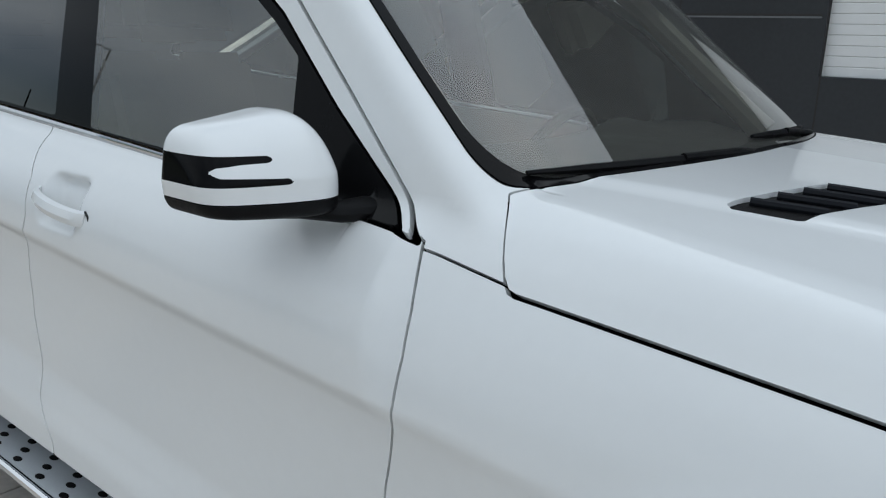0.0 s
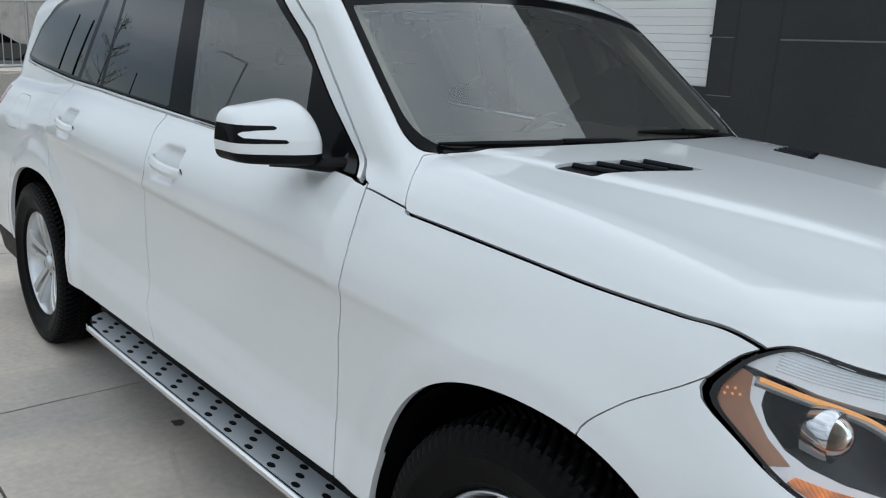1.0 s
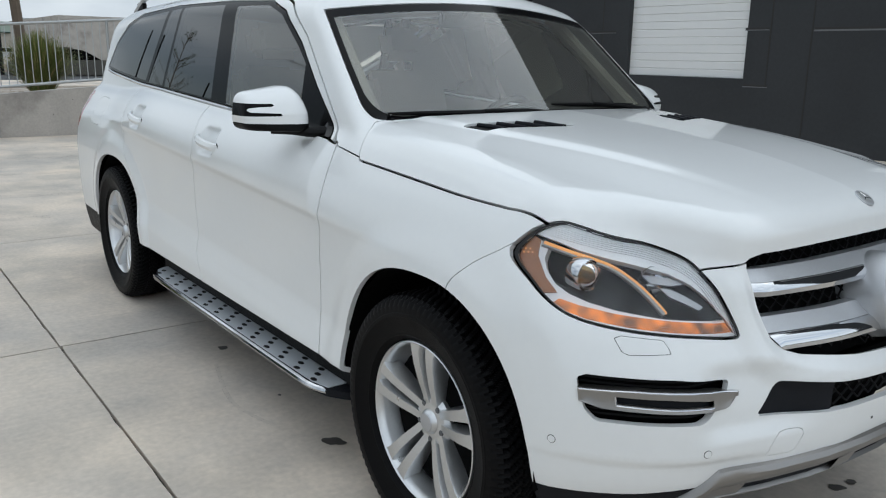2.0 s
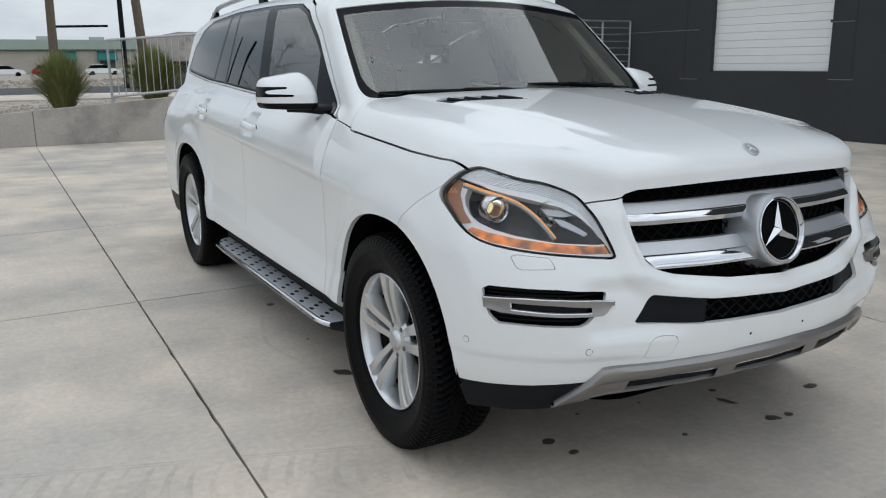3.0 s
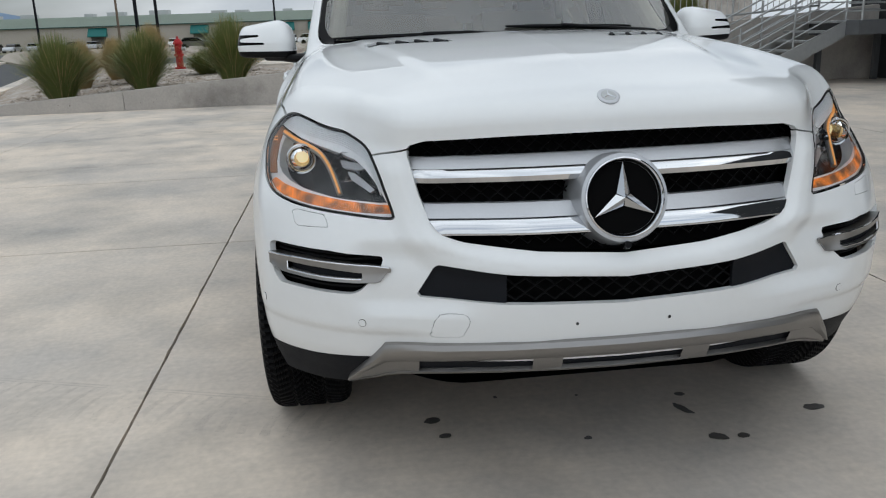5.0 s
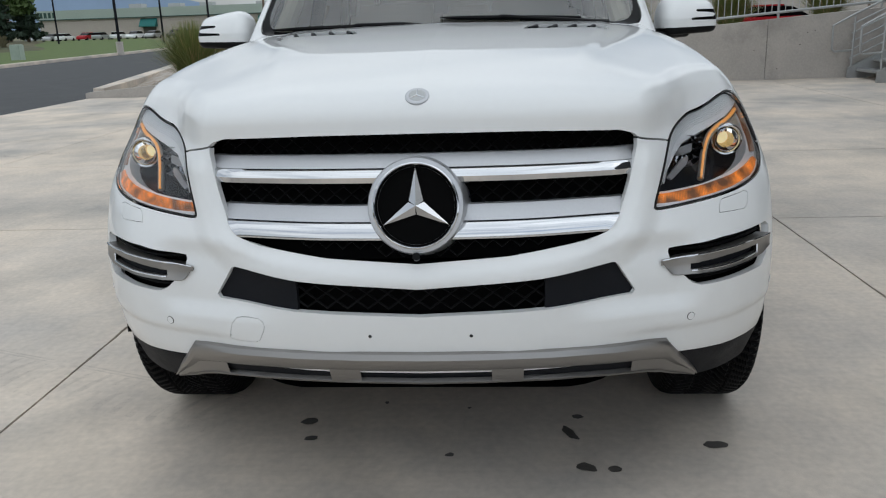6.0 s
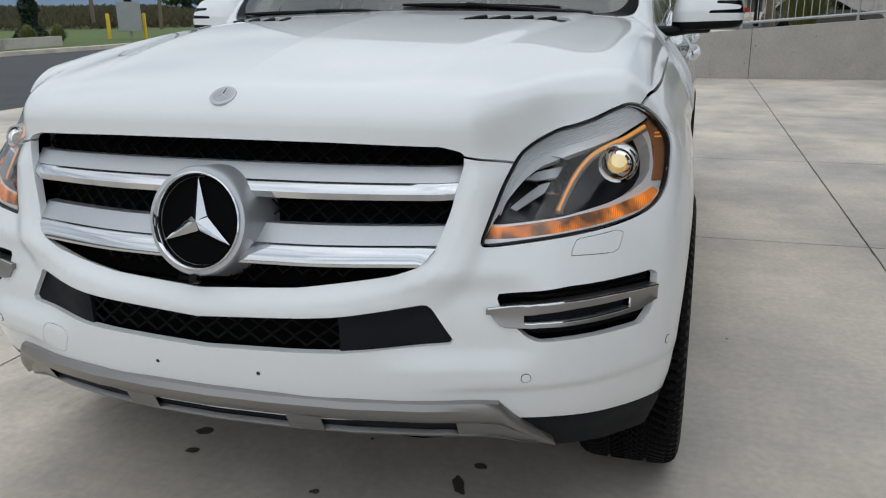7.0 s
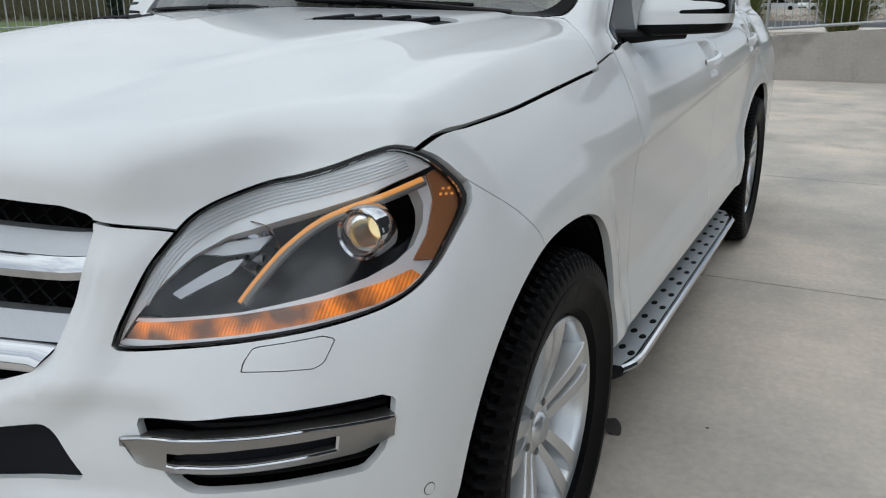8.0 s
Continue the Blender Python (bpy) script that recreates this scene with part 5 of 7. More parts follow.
    lathe(bm, [(0.0001, 0.016), (0.008, 0.014), (0.010, 0.004), (0.009, -0.014)], 14, "z")
    bm.transform(m)
    smooth_part("bulb_shield", bm, GLOSS_BLACK, cover, "dark bulb shield")
    for fan in ([(0.628, 0.918), (0.648, 0.931), (0.690, 0.938), (0.683, 0.921), (0.650, 0.915)], [(0.606, 0.868), (0.618, 0.862), (0.664, 0.893), (0.672, 0.912), (0.655, 0.908)]):
        sheet("reflector_facet", *mirrored(lamp_patch(fan, 0.024)), SATIN, cover, skirt=0.006, label="polished reflector facet")

# ---- side: belt strip, handles and their shade lines ----
for s in (1, -1):
    bm = bmesh.new()
    xs = [-0.78 - 0.075 * k for k in range(41)]
    zs = np.interp(xs, [-3.8, -3.6, -3.0, -2.6, -1.7, -0.74], [1.300, 1.279, 1.237, 1.222, 1.180, 1.135])
    spine = []
    for x, z in zip(xs, zs):
        p, n = on_side(x, z, s, 0.001)
        spine.append((p, Vector((0, 0, 1)), n))
    ribbon(bm, spine, [(-0.009, -0.004), (-0.008, 0.003), (0.0, 0.006), (0.008, 0.003), (0.009, -0.004)])
    smooth_part("belt_strip", bm, CHROME, suv, "polished belt strip under the windows")
    for xa, xb, z, parent in ((-1.722, -1.505, 1.043, DOORS_F), (-2.742, -2.525, 1.076, DOORS_R)):
        bm = bmesh.new()
        spine = []
        for k in range(15):
            u = k / 14
            x = xa + (xb - xa) * u
            p, n = on_side(xa if u < 0.5 else xb, z, s, 0.0)
            q0, _ = on_side(xa, z, s)
            q1, _ = on_side(xb, z, s)
            y = q0.y + (q1.y - q0.y) * u
            arch = math.sin(math.pi * min(max(u, 0.0), 1.0)) ** 0.5 * 0.027 - 0.004
            spine.append((Vector((x, y + s * arch, z + 0.012 - 0.026 * u)), Vector((0, 0, 1)), Vector((0, s, 0))))
        ribbon(bm, spine, [(-0.018, -0.006), (-0.015, 0.007), (0.0, 0.013), (0.015, 0.007), (0.018, -0.006), (0.0, -0.010)])
        handle = smooth_part("door_handle", bm, PAINT, parent[0 if s > 0 else 1], "white curved pull handle")
        # thin dark arc stands in for the contact shade at the handle's front end
        bm = bmesh.new()
        e_y, e_z = abs(on_side(xb, z, s)[0].y) + 0.002, z - 0.014
        tube(bm, [(xb - 0.004, s * (e_y - 0.003), e_z - 0.019), (xb + 0.012, s * e_y, e_z - 0.010), (xb + 0.016, s * e_y, e_z), (xb + 0.012, s * e_y, e_z + 0.010), (xb - 0.004, s * (e_y - 0.003), e_z + 0.019)], 0.0026, 6)
        part("handle_shade_line", bm, SEAL, handle, "thin dark line for the shade at the handle's end")

# ---- door mirrors ----
def mirror_f(p):
    """The mirror's case: flat below and behind, swept back outwards, with a broad rounded brow."""
    x, o, z = p[:, 0], p[:, 1], p[:, 2]
    e = np.maximum(o - 0.90, 0)
    front = (-0.772 - 1.5 * e ** 2 - 0.30 * np.maximum(z - 1.22, 0) - x) * 0.93
    top = (1.314 - 0.16 * e - z) * 0.98
    f = smin(front, top, 0.085)
    f = smin(f, (1.082 - o) - 0.12 * np.abs(z - 1.21), 0.032)
    f = smin(f, (o - 0.842) - 0.10 * np.maximum(z - 1.2, 0), 0.080)
    f = smin(f, z - 1.160 - 0.05 * (o - 0.98), 0.022)
    return smin(f, x + 0.945, 0.020)


shell_m = nets(mirror_f, (-1.00, 0.80, 1.11), (-0.73, 1.16, 1.36), 0.006)
STRIPS = [[(0.992, 1.2445), (1.03, 1.243), (1.062, 1.239), (1.072, 1.232), (1.062, 1.2255), (0.968, 1.222), (0.961, 1.2175), (0.968, 1.213), (1.40, 1.211), (1.40, 1.2545), (0.992, 1.254), (0.984, 1.2495)]]
low_m, cap_m = split(shell_m, lambda p: p[:, 2] - 1.186 - 0.02 * (p[:, 1] - 0.985), 0.002)
slots = []
for st in STRIPS:
    slot, cap_m = split(cap_m, lambda p, o=st: np.maximum(poly_sd(p[:, 1] + 0.9 * np.clip(-0.84 - p[:, 0], 0, 0.12), p[:, 2], o), -0.955 - p[:, 0]), 0.0)
    slots.append(slot)
for s in (1, -1):
    def sided(m):
        return m if s > 0 else (m[0] * FLIP, m[1][:, ::-1])
    def mf(p, s=s):
        return mirror_f(p * np.array([1, s, 1]))
    cap = sheet("door_mirror", *sided(cap_m), PAINT, suv, f=mf, skirt=0.004, label="white mirror cap with indicator strips")
    sheet("mirror_base", *sided(low_m), BLACK_PLASTIC, cap, f=mf, skirt=0.004, label="black lower mirror housing")
    for slot in slots:
        sheet("mirror_indicator", *sided(slot), GLOSS_BLACK, cap, f=mf, skirt=0.004, label="dark indicator strip")
    bm = bmesh.new()
    tube(bm, [(-0.875, s * 0.96, 1.168), (-0.84, s * 0.90, 1.160), (-0.80, s * 0.855, 1.152), (-0.79, s * 0.80, 1.150)], [0.030, 0.026, 0.028, 0.034], 12)
    for v in bm.verts:
        v.co.z = 1.158 + (v.co.z - 1.158) * 0.62
    smooth_part("mirror_arm", bm, BLACK_PLASTIC, cap, "black mirror arm")
    bm = bmesh.new()
    prism(bm, [(0.865, 1.180), (1.058, 1.182), (1.066, 1.23), (1.052, 1.268), (0.99, 1.285), (0.90, 1.29), (0.868, 1.265)], -0.950, -0.944, "x")
    for v in bm.verts:
        v.co.y *= s
    part("mirror_glass", bm, CHROME, cap, "mirror glass")

# ---- hood vents: slats ----
for s in (1, -1):
    for k in range(4):
        u = (k + 0.5) / 4
        bm = bmesh.new()
        y = s * (0.555 - 0.265 * u)
        xa, xb = -0.285 + 0.07 * u + 0.0, -0.185 + 0.085 * u
        pts = [on_top(xa + (xb - xa) * j / 4, y - s * 0.03 * j / 4, -0.004)[0] for j in range(5)]
        tube(bm, pts, 0.0075, 8)
        smooth_part("vent_slat", bm, GREY_PLASTIC, suv)

# ---- wipers ----
def at_foot(y_, back_, o):
    """On the windscreen's foot, back_ metres up the slope from the cowl."""
    x_ = -0.455 - 0.165 * (y_ / 0.744) ** 2 - back_
    z_ = 1.229 + (-0.44 - 0.165 * (y_ / 0.744) ** 2 - x_) / 1.235
    return Vector((x_, y_, z_)) + o * Vector((0.63, 0, 0.78))


for y_a, y_b, back_a, back_b, pivot, reach in ((-0.68, -0.10, -0.022, -0.016, 0.02, -0.34), (-0.02, 0.50, 0.008, -0.010, 0.60, 0.20)):
    bm = bmesh.new()
    tube(bm, [at_foot(y_a + (y_b - y_a) * t, back_a + (back_b - back_a) * t, 0.007) for t in (0, 0.2, 0.4, 0.6, 0.8, 1)], [0.004, 0.008, 0.009, 0.009, 0.008, 0.005], 6)
    wiper = part("wiper", bm, BLACK_PLASTIC, suv, "black windscreen wiper")
    bm = bmesh.new()
    back_m = back_a + (back_b - back_a) * (reach - y_a) / (y_b - y_a)
    tube(bm, [at_foot(pivot, -0.04, 0.0), at_foot(pivot * 0.75 + reach * 0.25, -0.03, 0.006), at_foot((pivot + reach) / 2, -0.02, 0.011), at_foot(reach, back_m, 0.012)], [0.018, 0.013, 0.009, 0.008], 8)
    smooth_part("wiper_arm", bm, BLACK_PLASTIC, wiper)
# cowl between hood and glass
bm = bmesh.new()
rows = []
for k in range(33):
    y = -0.69 + 1.38 * k / 32
    u = (y / 0.776) ** 2
    rows.append([bm.verts.new((-0.36 - 0.13 * u, y, 1.195 - 0.02 * u)), bm.verts.new((-0.45 - 0.15 * u, y, 1.205 - 0.01 * u)), bm.verts.new((-0.56 - 0.165 * u, y, 1.20))])
for a, b in zip(rows, rows[1:]):
    for i in range(2):
        bm.faces.new((a[i], a[i + 1], b[i + 1], b[i]))
smooth_part("cowl", bm, BLACK_PLASTIC, suv, "black plastic cowl below the windscreen")

# ---- roof rails ----
for s in (1, -1):
    bm = bmesh.new()
    pts = []
    for k in range(25):
        x = -1.22 - 2.45 * k / 24
        p, _ = on_top(x, s * 0.575, 0.0)
        h = 0.055 * min(1, k / 2, (24 - k) / 2) + 0.004
        pts.append((p.x, p.y, p.z + h))
    tube(bm, pts, 0.016, 8)
    rail = smooth_part("roof_rail", bm, SATIN, suv, "satin silver roof rail")
    for x in (-1.30, -2.4, -3.55):
        bm = bmesh.new()
        p, _ = on_top(x, s * 0.575, -0.01)
        box(bm, (x - 0.06, p.y - 0.012, p.z), (x + 0.06, p.y + 0.012, p.z + 0.055), 0.006)
        part("rail_foot", bm, BLACK_PLASTIC, rail)

# ---- running boards ----
for s in (1, -1):
    outline = [(-0.47, 0.80), (-0.47, 0.845), (-0.505, 0.885), (-0.565, 0.925), (-0.66, 0.948), (-0.9, 0.952), (-2.20, 0.957), (-2.36, 0.950), (-2.46, 0.920), (-2.50, 0.870), (-2.50, 0.80)]
    bm = bmesh.new()
    prism(bm, [(x, s * y) for x, y in outline], 0.262, 0.289)
    board = part("running_board", bm, GREY_PLASTIC, suv, "running board with silver tread plate and dark studs")
    bm = bmesh.new()
    prism(bm, [(-0.575, s * 0.838), (-0.575, s * 0.917)] + [(x, s * (y - 0.010)) for x, y in outline[4:-2]] + [(-2.492, s * 0.865), (-2.495, s * 0.838)], 0.289, 0.2925)
    part("tread_plate", bm, TREAD, board, "satin silver tread plate")
    bm = bmesh.new()
    tube(bm, [(x, s * y, 0.280) for x, y, _ in curve([(-0.575, 0.922, 0)] + [(x, y, 0) for x, y in outline[4:-1]], 4)], 0.0115, 8)
    smooth_part("tread_edge", bm, CHROME, board, "bright rounded edge")
    stud = bmesh.new()
    for r_, h_ in ((1.0, 0.0),):
        ring = [stud.verts.new((0.0185 * math.cos(a), 0.0105 * math.sin(a), 0.0)) for a in [2 * math.pi * k / 10 for k in range(10)]]
        top_ = [stud.verts.new((0.0155 * math.cos(a), 0.0085 * math.sin(a), 0.0018)) for a in [2 * math.pi * k / 10 for k in range(10)]]
        for k in range(10):
            stud.faces.new((ring[k], ring[(k + 1) % 10], top_[(k + 1) % 10], top_[k]))
        stud.faces.new(top_)
    me = mesh_of("stud", stud, BLACK_PLASTIC)
    for r_ in range(3):
        x = -0.735 + 0.034 * r_
        while x > -2.43:
            ob = new("stud", me)
            ob.parent = board
            ob.matrix_local = pose(x, s * (0.858 + 0.034 * r_), 0.2925)
            x -= 0.132
    bm = bmesh.new()
    box(bm, (-2.55, min(s * 0.70, s * 0.845), 0.245), (-0.44, max(s * 0.70, s * 0.845), 0.36), 0.01)
    part("sill_guard", bm, BLACK_PLASTIC, board, "black sill guard")

# ---- wheels ----
def tyre_mesh():
    prof = [(0.240, 0.085), (0.252, 0.104), (0.262, 0.112), (0.264, 0.1155), (0.268, 0.1155), (0.285, 0.124), (0.318, 0.132), (0.320, 0.1335), (0.330, 0.1335), (0.332, 0.1320), (0.350, 0.131), (0.368, 0.124), (0.3785, 0.112), (0.3835, 0.098)]
    prof = prof + [(0.3860 - 0.12 * max(a - 0.06, 0) ** 2 * 8, a) for a in (0.0945 - 0.0045 * k for k in range(21))]
    prof = prof + [(r, -a) for r, a in prof[::-1]]
    n = 540
    Vs, Fs = [], []
    m = len(prof)
    for k in range(n):
        t = 2 * math.pi * k / n
        for r, a in prof:
            rr = r
            if r > 0.366:
                ph = (k + abs(a) * 230 + 3 * math.sin(abs(a) * 40)) % 6.0
                if ph < 2.6 and abs(a) > 0.003:
                    rr = r - (0.014 if r > 0.38 else 0.008)
                if 0.0445 < abs(a) < 0.0515:
                    rr = r - 0.008
            Vs.append((rr * math.cos(t), a, rr * math.sin(t)))
    for k in range(n):
        for i in range(m - 1):
            a, b = k * m + i, ((k + 1) % n) * m + i
            Fs.append((a, a + 1, b + 1, b))
    me = bpy.data.meshes.new("tyre")
    me.from_pydata(Vs, [], Fs)
    me.polygons.foreach_set("use_smooth", [True] * len(Fs))
    me.materials.append(TYRE)
    me.set_sharp_from_angle(angle=radians(30))
    return me


TYRE_ME = tyre_mesh()


def wheel(x, s):
    tyre = new("wheel", TYRE_ME)
    tyre.parent = suv
    tagged(tyre, "black winter tyre on a silver twin-spoke alloy rim")
    tyre.matrix_local = pose(x, s * 0.826, HUB_Z)
    bm = bmesh.new()
    lathe(bm, [(0.205, -0.02), (0.222, 0.03), (0.228, 0.080), (0.234, 0.098), (0.2415, 0.106), (0.2445, 0.104), (0.246, 0.095), (0.2455, -0.1), (0.20, -0.1)], 72, "y")
    for v in bm.verts:
        v.co.y *= s
    bmesh.ops.recalc_face_normals(bm, faces=bm.faces)
    smooth_part("rim", bm, ALLOY, tyre, "silver alloy rim")
    for k in range(5):
        for side in (-1, 1):
            a = math.pi / 2 + 2 * math.pi * k / 5
            bm = bmesh.new()
            rows = []
            for r, w, y0, off in ((0.035, 0.0135, 0.064, 0.0175), (0.075, 0.0145, 0.073, 0.0215), (0.12, 0.0160, 0.086, 0.0265), (0.17, 0.0180, 0.097, 0.0310), (0.212, 0.0200, 0.102, 0.0345), (0.238, 0.0260, 0.101, 0.0380)):
                off *= side
                sec = [(off - w * 1.06, y0 - 0.056), (off - w * 0.98, y0 - 0.006), (off - w * 0.86, y0), (off + w * 0.86, y0), (off + w * 0.98, y0 - 0.006), (off + w * 1.06, y0 - 0.056)]
                rows.append([bm.verts.new((r * math.cos(a) - u * math.sin(a), s * v, r * math.sin(a) + u * math.cos(a))) for u, v in sec])
            for p_, q_ in zip(rows, rows[1:]):
                for i in range(5):
                    bm.faces.new((p_[i], p_[i + 1], q_[i + 1], q_[i]))
            bm.faces.new(rows[0])
            bmesh.ops.recalc_face_normals(bm, faces=bm.faces)
            smooth_part("spoke", bm, ALLOY, tyre)
    bm = bmesh.new()
    lathe(bm, [(0.0001, 0.084), (0.028, 0.083), (0.034, 0.078), (0.038, 0.070), (0.066, 0.066), (0.078, 0.052), (0.08, 0.02)], 40, "y")
    for v in bm.verts:
        v.co.y *= s
    bmesh.ops.recalc_face_normals(bm, faces=bm.faces)
    smooth_part("hub", bm, ALLOY, tyre, "silver hub with round cap")
    bm = bmesh.new()
    lathe(bm, [(0.0001, 0.0865), (0.026, 0.0855), (0.029, 0.082)], 32, "y")
    for v in bm.verts:
        v.co.y *= s
    bmesh.ops.recalc_face_normals(bm, faces=bm.faces)
    smooth_part("hub_cap", bm, SATIN, tyre, "grey round centre cap")
    for k in range(5):
        a = math.pi / 2 + math.pi / 5 + 2 * math.pi * k / 5
        bm = bmesh.new()
        lathe(bm, [(0.0001, 0.0705), (0.008, 0.0705), (0.0095, 0.067), (0.0095, 0.04)], 6, "y")
        bm.transform(Matrix.Translation((0.056 * math.cos(a), 0, 0.056 * math.sin(a))))
        for v in bm.verts:
            v.co.y *= s
        bmesh.ops.recalc_face_normals(bm, faces=bm.faces)
        part("wheel_bolt", bm, STEEL_DARK, tyre)
    bm = bmesh.new()
    lathe(bm, [(0.06, -0.010), (0.165, -0.010), (0.167, -0.030), (0.06, -0.030)], 48, "y")
    for v in bm.verts:
        v.co.y *= s
    bmesh.ops.recalc_face_normals(bm, faces=bm.faces)
    smooth_part("brake_disc", bm, STEEL_DARK, tyre, "steel brake disc")
    bm = bmesh.new()
    lathe(bm, [(0.0001, -0.04), (0.21, -0.04)], 32, "y")
    part("wheel_back", bm, DARK, tyre)


for x in (FRONT_WHEEL, REAR_WHEEL):
    for s in (1, -1):
        wheel(x, s)

# ---- cabin ----
bm = bmesh.new()
rows = []
for k in range(25):
    y = -0.72 + 1.44 * k / 24
    u = (y / 0.72) ** 2
    rows.append([bm.verts.new(q) for q in ((-0.52 - 0.16 * u, y, 1.175), (-0.72 - 0.14 * u, y, 1.205 + 0.012 * math.cos(8 * y)), (-0.95 - 0.08 * u, y, 1.20 + 0.03 * math.exp(-((y - 0.37) / 0.17) ** 2)), (-1.02, y, 1.15), (-1.02, y, 0.8))])
for a, b in zip(rows, rows[1:]):
    for i in range(4):
        bm.faces.new((a[i], a[i + 1], b[i + 1], b[i]))
smooth_part("dashboard", bm, DASH, suv, "dark dashboard")
bm = bmesh.new()
ring = [(-1.18 + 0.075 * math.sin(a), 0.37 + 0.185 * math.cos(a), 1.07 + 0.165 * math.sin(a)) for a in [2 * math.pi * k / 32 for k in range(33)]]
tube(bm, ring, 0.016, 8, False)
sw = smooth_part("steering_wheel", bm, DASH, suv, "dark leather steering wheel")
bm = bmesh.new()
box(bm, (-1.20, 0.30, 1.02), (-1.14, 0.44, 1.10), 0.015)
for dy in (-0.17, 0.17):
    tube(bm, [(-1.17, 0.37, 1.06), (-1.18, 0.37 + dy, 1.07)], 0.013, 6)
part("steering_hub", bm, DASH, sw)


def seat(x, y, w, name, h=0.62):
    bm = bmesh.new()
    box(bm, (x - 0.28, y - w / 2, 0.62), (x + 0.25, y + w / 2, 0.80), 0.05)
    ob = smooth_part(name, bm, LEATHER, suv, "beige leather seat")
    bm = bmesh.new()
    box(bm, (-0.075, -w / 2, 0.0), (0.075, w / 2, h), 0.055)
    bm.transform(pose(x - 0.27, y, 0.74, 0, -16, 0))
    smooth_part("backrest", bm, LEATHER, ob)
    bm = bmesh.new()
    box(bm, (-0.05, -0.13, h + 0.05), (0.05, 0.13, h + 0.23), 0.045)
    bm.transform(pose(x - 0.27, y, 0.74, 0, -14, 0))
    smooth_part("headrest", bm, LEATHER, ob)


for y in (0.37, -0.37):
    seat(-1.62, y, 0.52, "front_seat")
for y in (0.40, 0.0, -0.40):
    seat(-2.55, y, 0.38, "rear_seat")
bm = bmesh.new()
box(bm, (-1.06, -0.12, 1.535), (-1.03, 0.12, 1.60), 0.012)
rv = smooth_part("rear_view_mirror", bm, DASH, suv, "dark interior mirror")
bm = bmesh.new()
tube(bm, [(-1.03, 0, 1.58), (-0.985, 0, 1.62)], 0.012, 6)
box(bm, (-1.02, -0.05, 1.60), (-0.94, 0.05, 1.635), 0.01)
part("mirror_stem", bm, DASH, rv)
bm = bmesh.new()
rows = []
for k in range(21):
    y = -0.60 + 0.06 * k
    start = -0.975 - 0.165 * (y / 0.744) ** 2
    row = []
    for j in range(16):
        x = start + (-3.7 - start) * j / 15
        row.append(bm.verts.new((x, y, float(roof_z(np.array([x]), np.array([abs(y)]))[0]) - 0.055 - 0.03 * max(1 - j / 2, 0))))
    rows.append(row)
for a, b in zip(rows, rows[1:]):
    for i in range(15):
        bm.faces.new((a[i], a[i + 1], b[i + 1], b[i]))
smooth_part("headliner", bm, LEATHER, suv, "beige cloth headliner")
bm = bmesh.new()
box(bm, (-4.0, -0.7, 0.55), (-0.9, 0.7, 0.62))
part("cabin_floor", bm, DASH, suv, "dark cabin carpet")

for s in (1, -1):
    bm = bmesh.new()
    rows = []
    for k in range(13):
        x = -0.80 - 2.6 * k / 12
        belt_z = 1.135 + 0.045 * (-0.74 - x)
        rows.append([bm.verts.new((x, s * y_, z_)) for y_, z_ in ((0.74, 0.60), (0.70, 0.82), (0.66, 0.86), (0.70, 0.94), (0.735, belt_z - 0.03), (0.755, belt_z - 0.005))])
    for a, b in zip(rows, rows[1:]):
        for i in range(5):
            bm.faces.new((a[i], a[i + 1], b[i + 1], b[i]))
    smooth_part("door_card", bm, LEATHER, suv, "beige leather door lining with an armrest")
    bm = bmesh.new()
    line = []
    for k in range(9):
        z_ = 1.20 + 0.40 * k / 8
        y_ = 0.675 - 0.20 * (z_ - 1.20)
        line.append(Vector((float(glass_x(np.array([z_]), np.array([y_]))[0]) - 0.125, s * y_, z_)))
    tube(bm, line, [0.040, 0.036, 0.034, 0.033, 0.032, 0.032, 0.032, 0.032, 0.034], 10)
    smooth_part("pillar_trim", bm, LEATHER, suv, "beige inner pillar trim")

# ---- retaining wall with the raised bed behind it ----
rwall = thing("wall_west", "stained cast concrete retaining wall rising along the yard", "wall", kind="structure")
YS = [-8.0, -4.70, -1.43, 1.89, 5.17, 8.5, 10.3]
for a, b in zip(YS, YS[1:]):
    bm = bmesh.new()
    a2, b2 = a + 0.005, b - 0.005
    v = [bm.verts.new(q) for q in ((WALL_X, a2, -0.08), (WALL_X, b2, -0.08), (WALL_X, b2, wall_top(b2)), (WALL_X, a2, wall_top(a2)),
                                   (WALL_X - 0.25, a2, -0.08), (WALL_X - 0.25, b2, -0.08), (WALL_X - 0.25, b2, wall_top(b2)), (WALL_X - 0.25, a2, wall_top(a2)))]
    for f in ((0, 1, 2, 3), (7, 6, 5, 4), (3, 2, 6, 7), (0, 3, 7, 4), (1, 5, 6, 2)):
        bm.faces.new([v[i] for i in f])
    bmesh.ops.bevel(bm, geom=[e for e in bm.edges if all(q.co.z > -0.05 for q in e.verts)], offset=0.015, segments=2, affect="EDGES")
    part("panel", bm, WALL_CONCRETE, rwall)
bm = bmesh.new()
box(bm, (WALL_X - 0.23, -7.98, -0.08), (WALL_X - 0.03, 10.28, 0.10))
for v in bm.verts:
    if v.co.z > 0:
        v.co.z = wall_top(v.co.y) - 0.06
part("wall_core", bm, JOINT, rwall)
rng_h = random.Random(4)
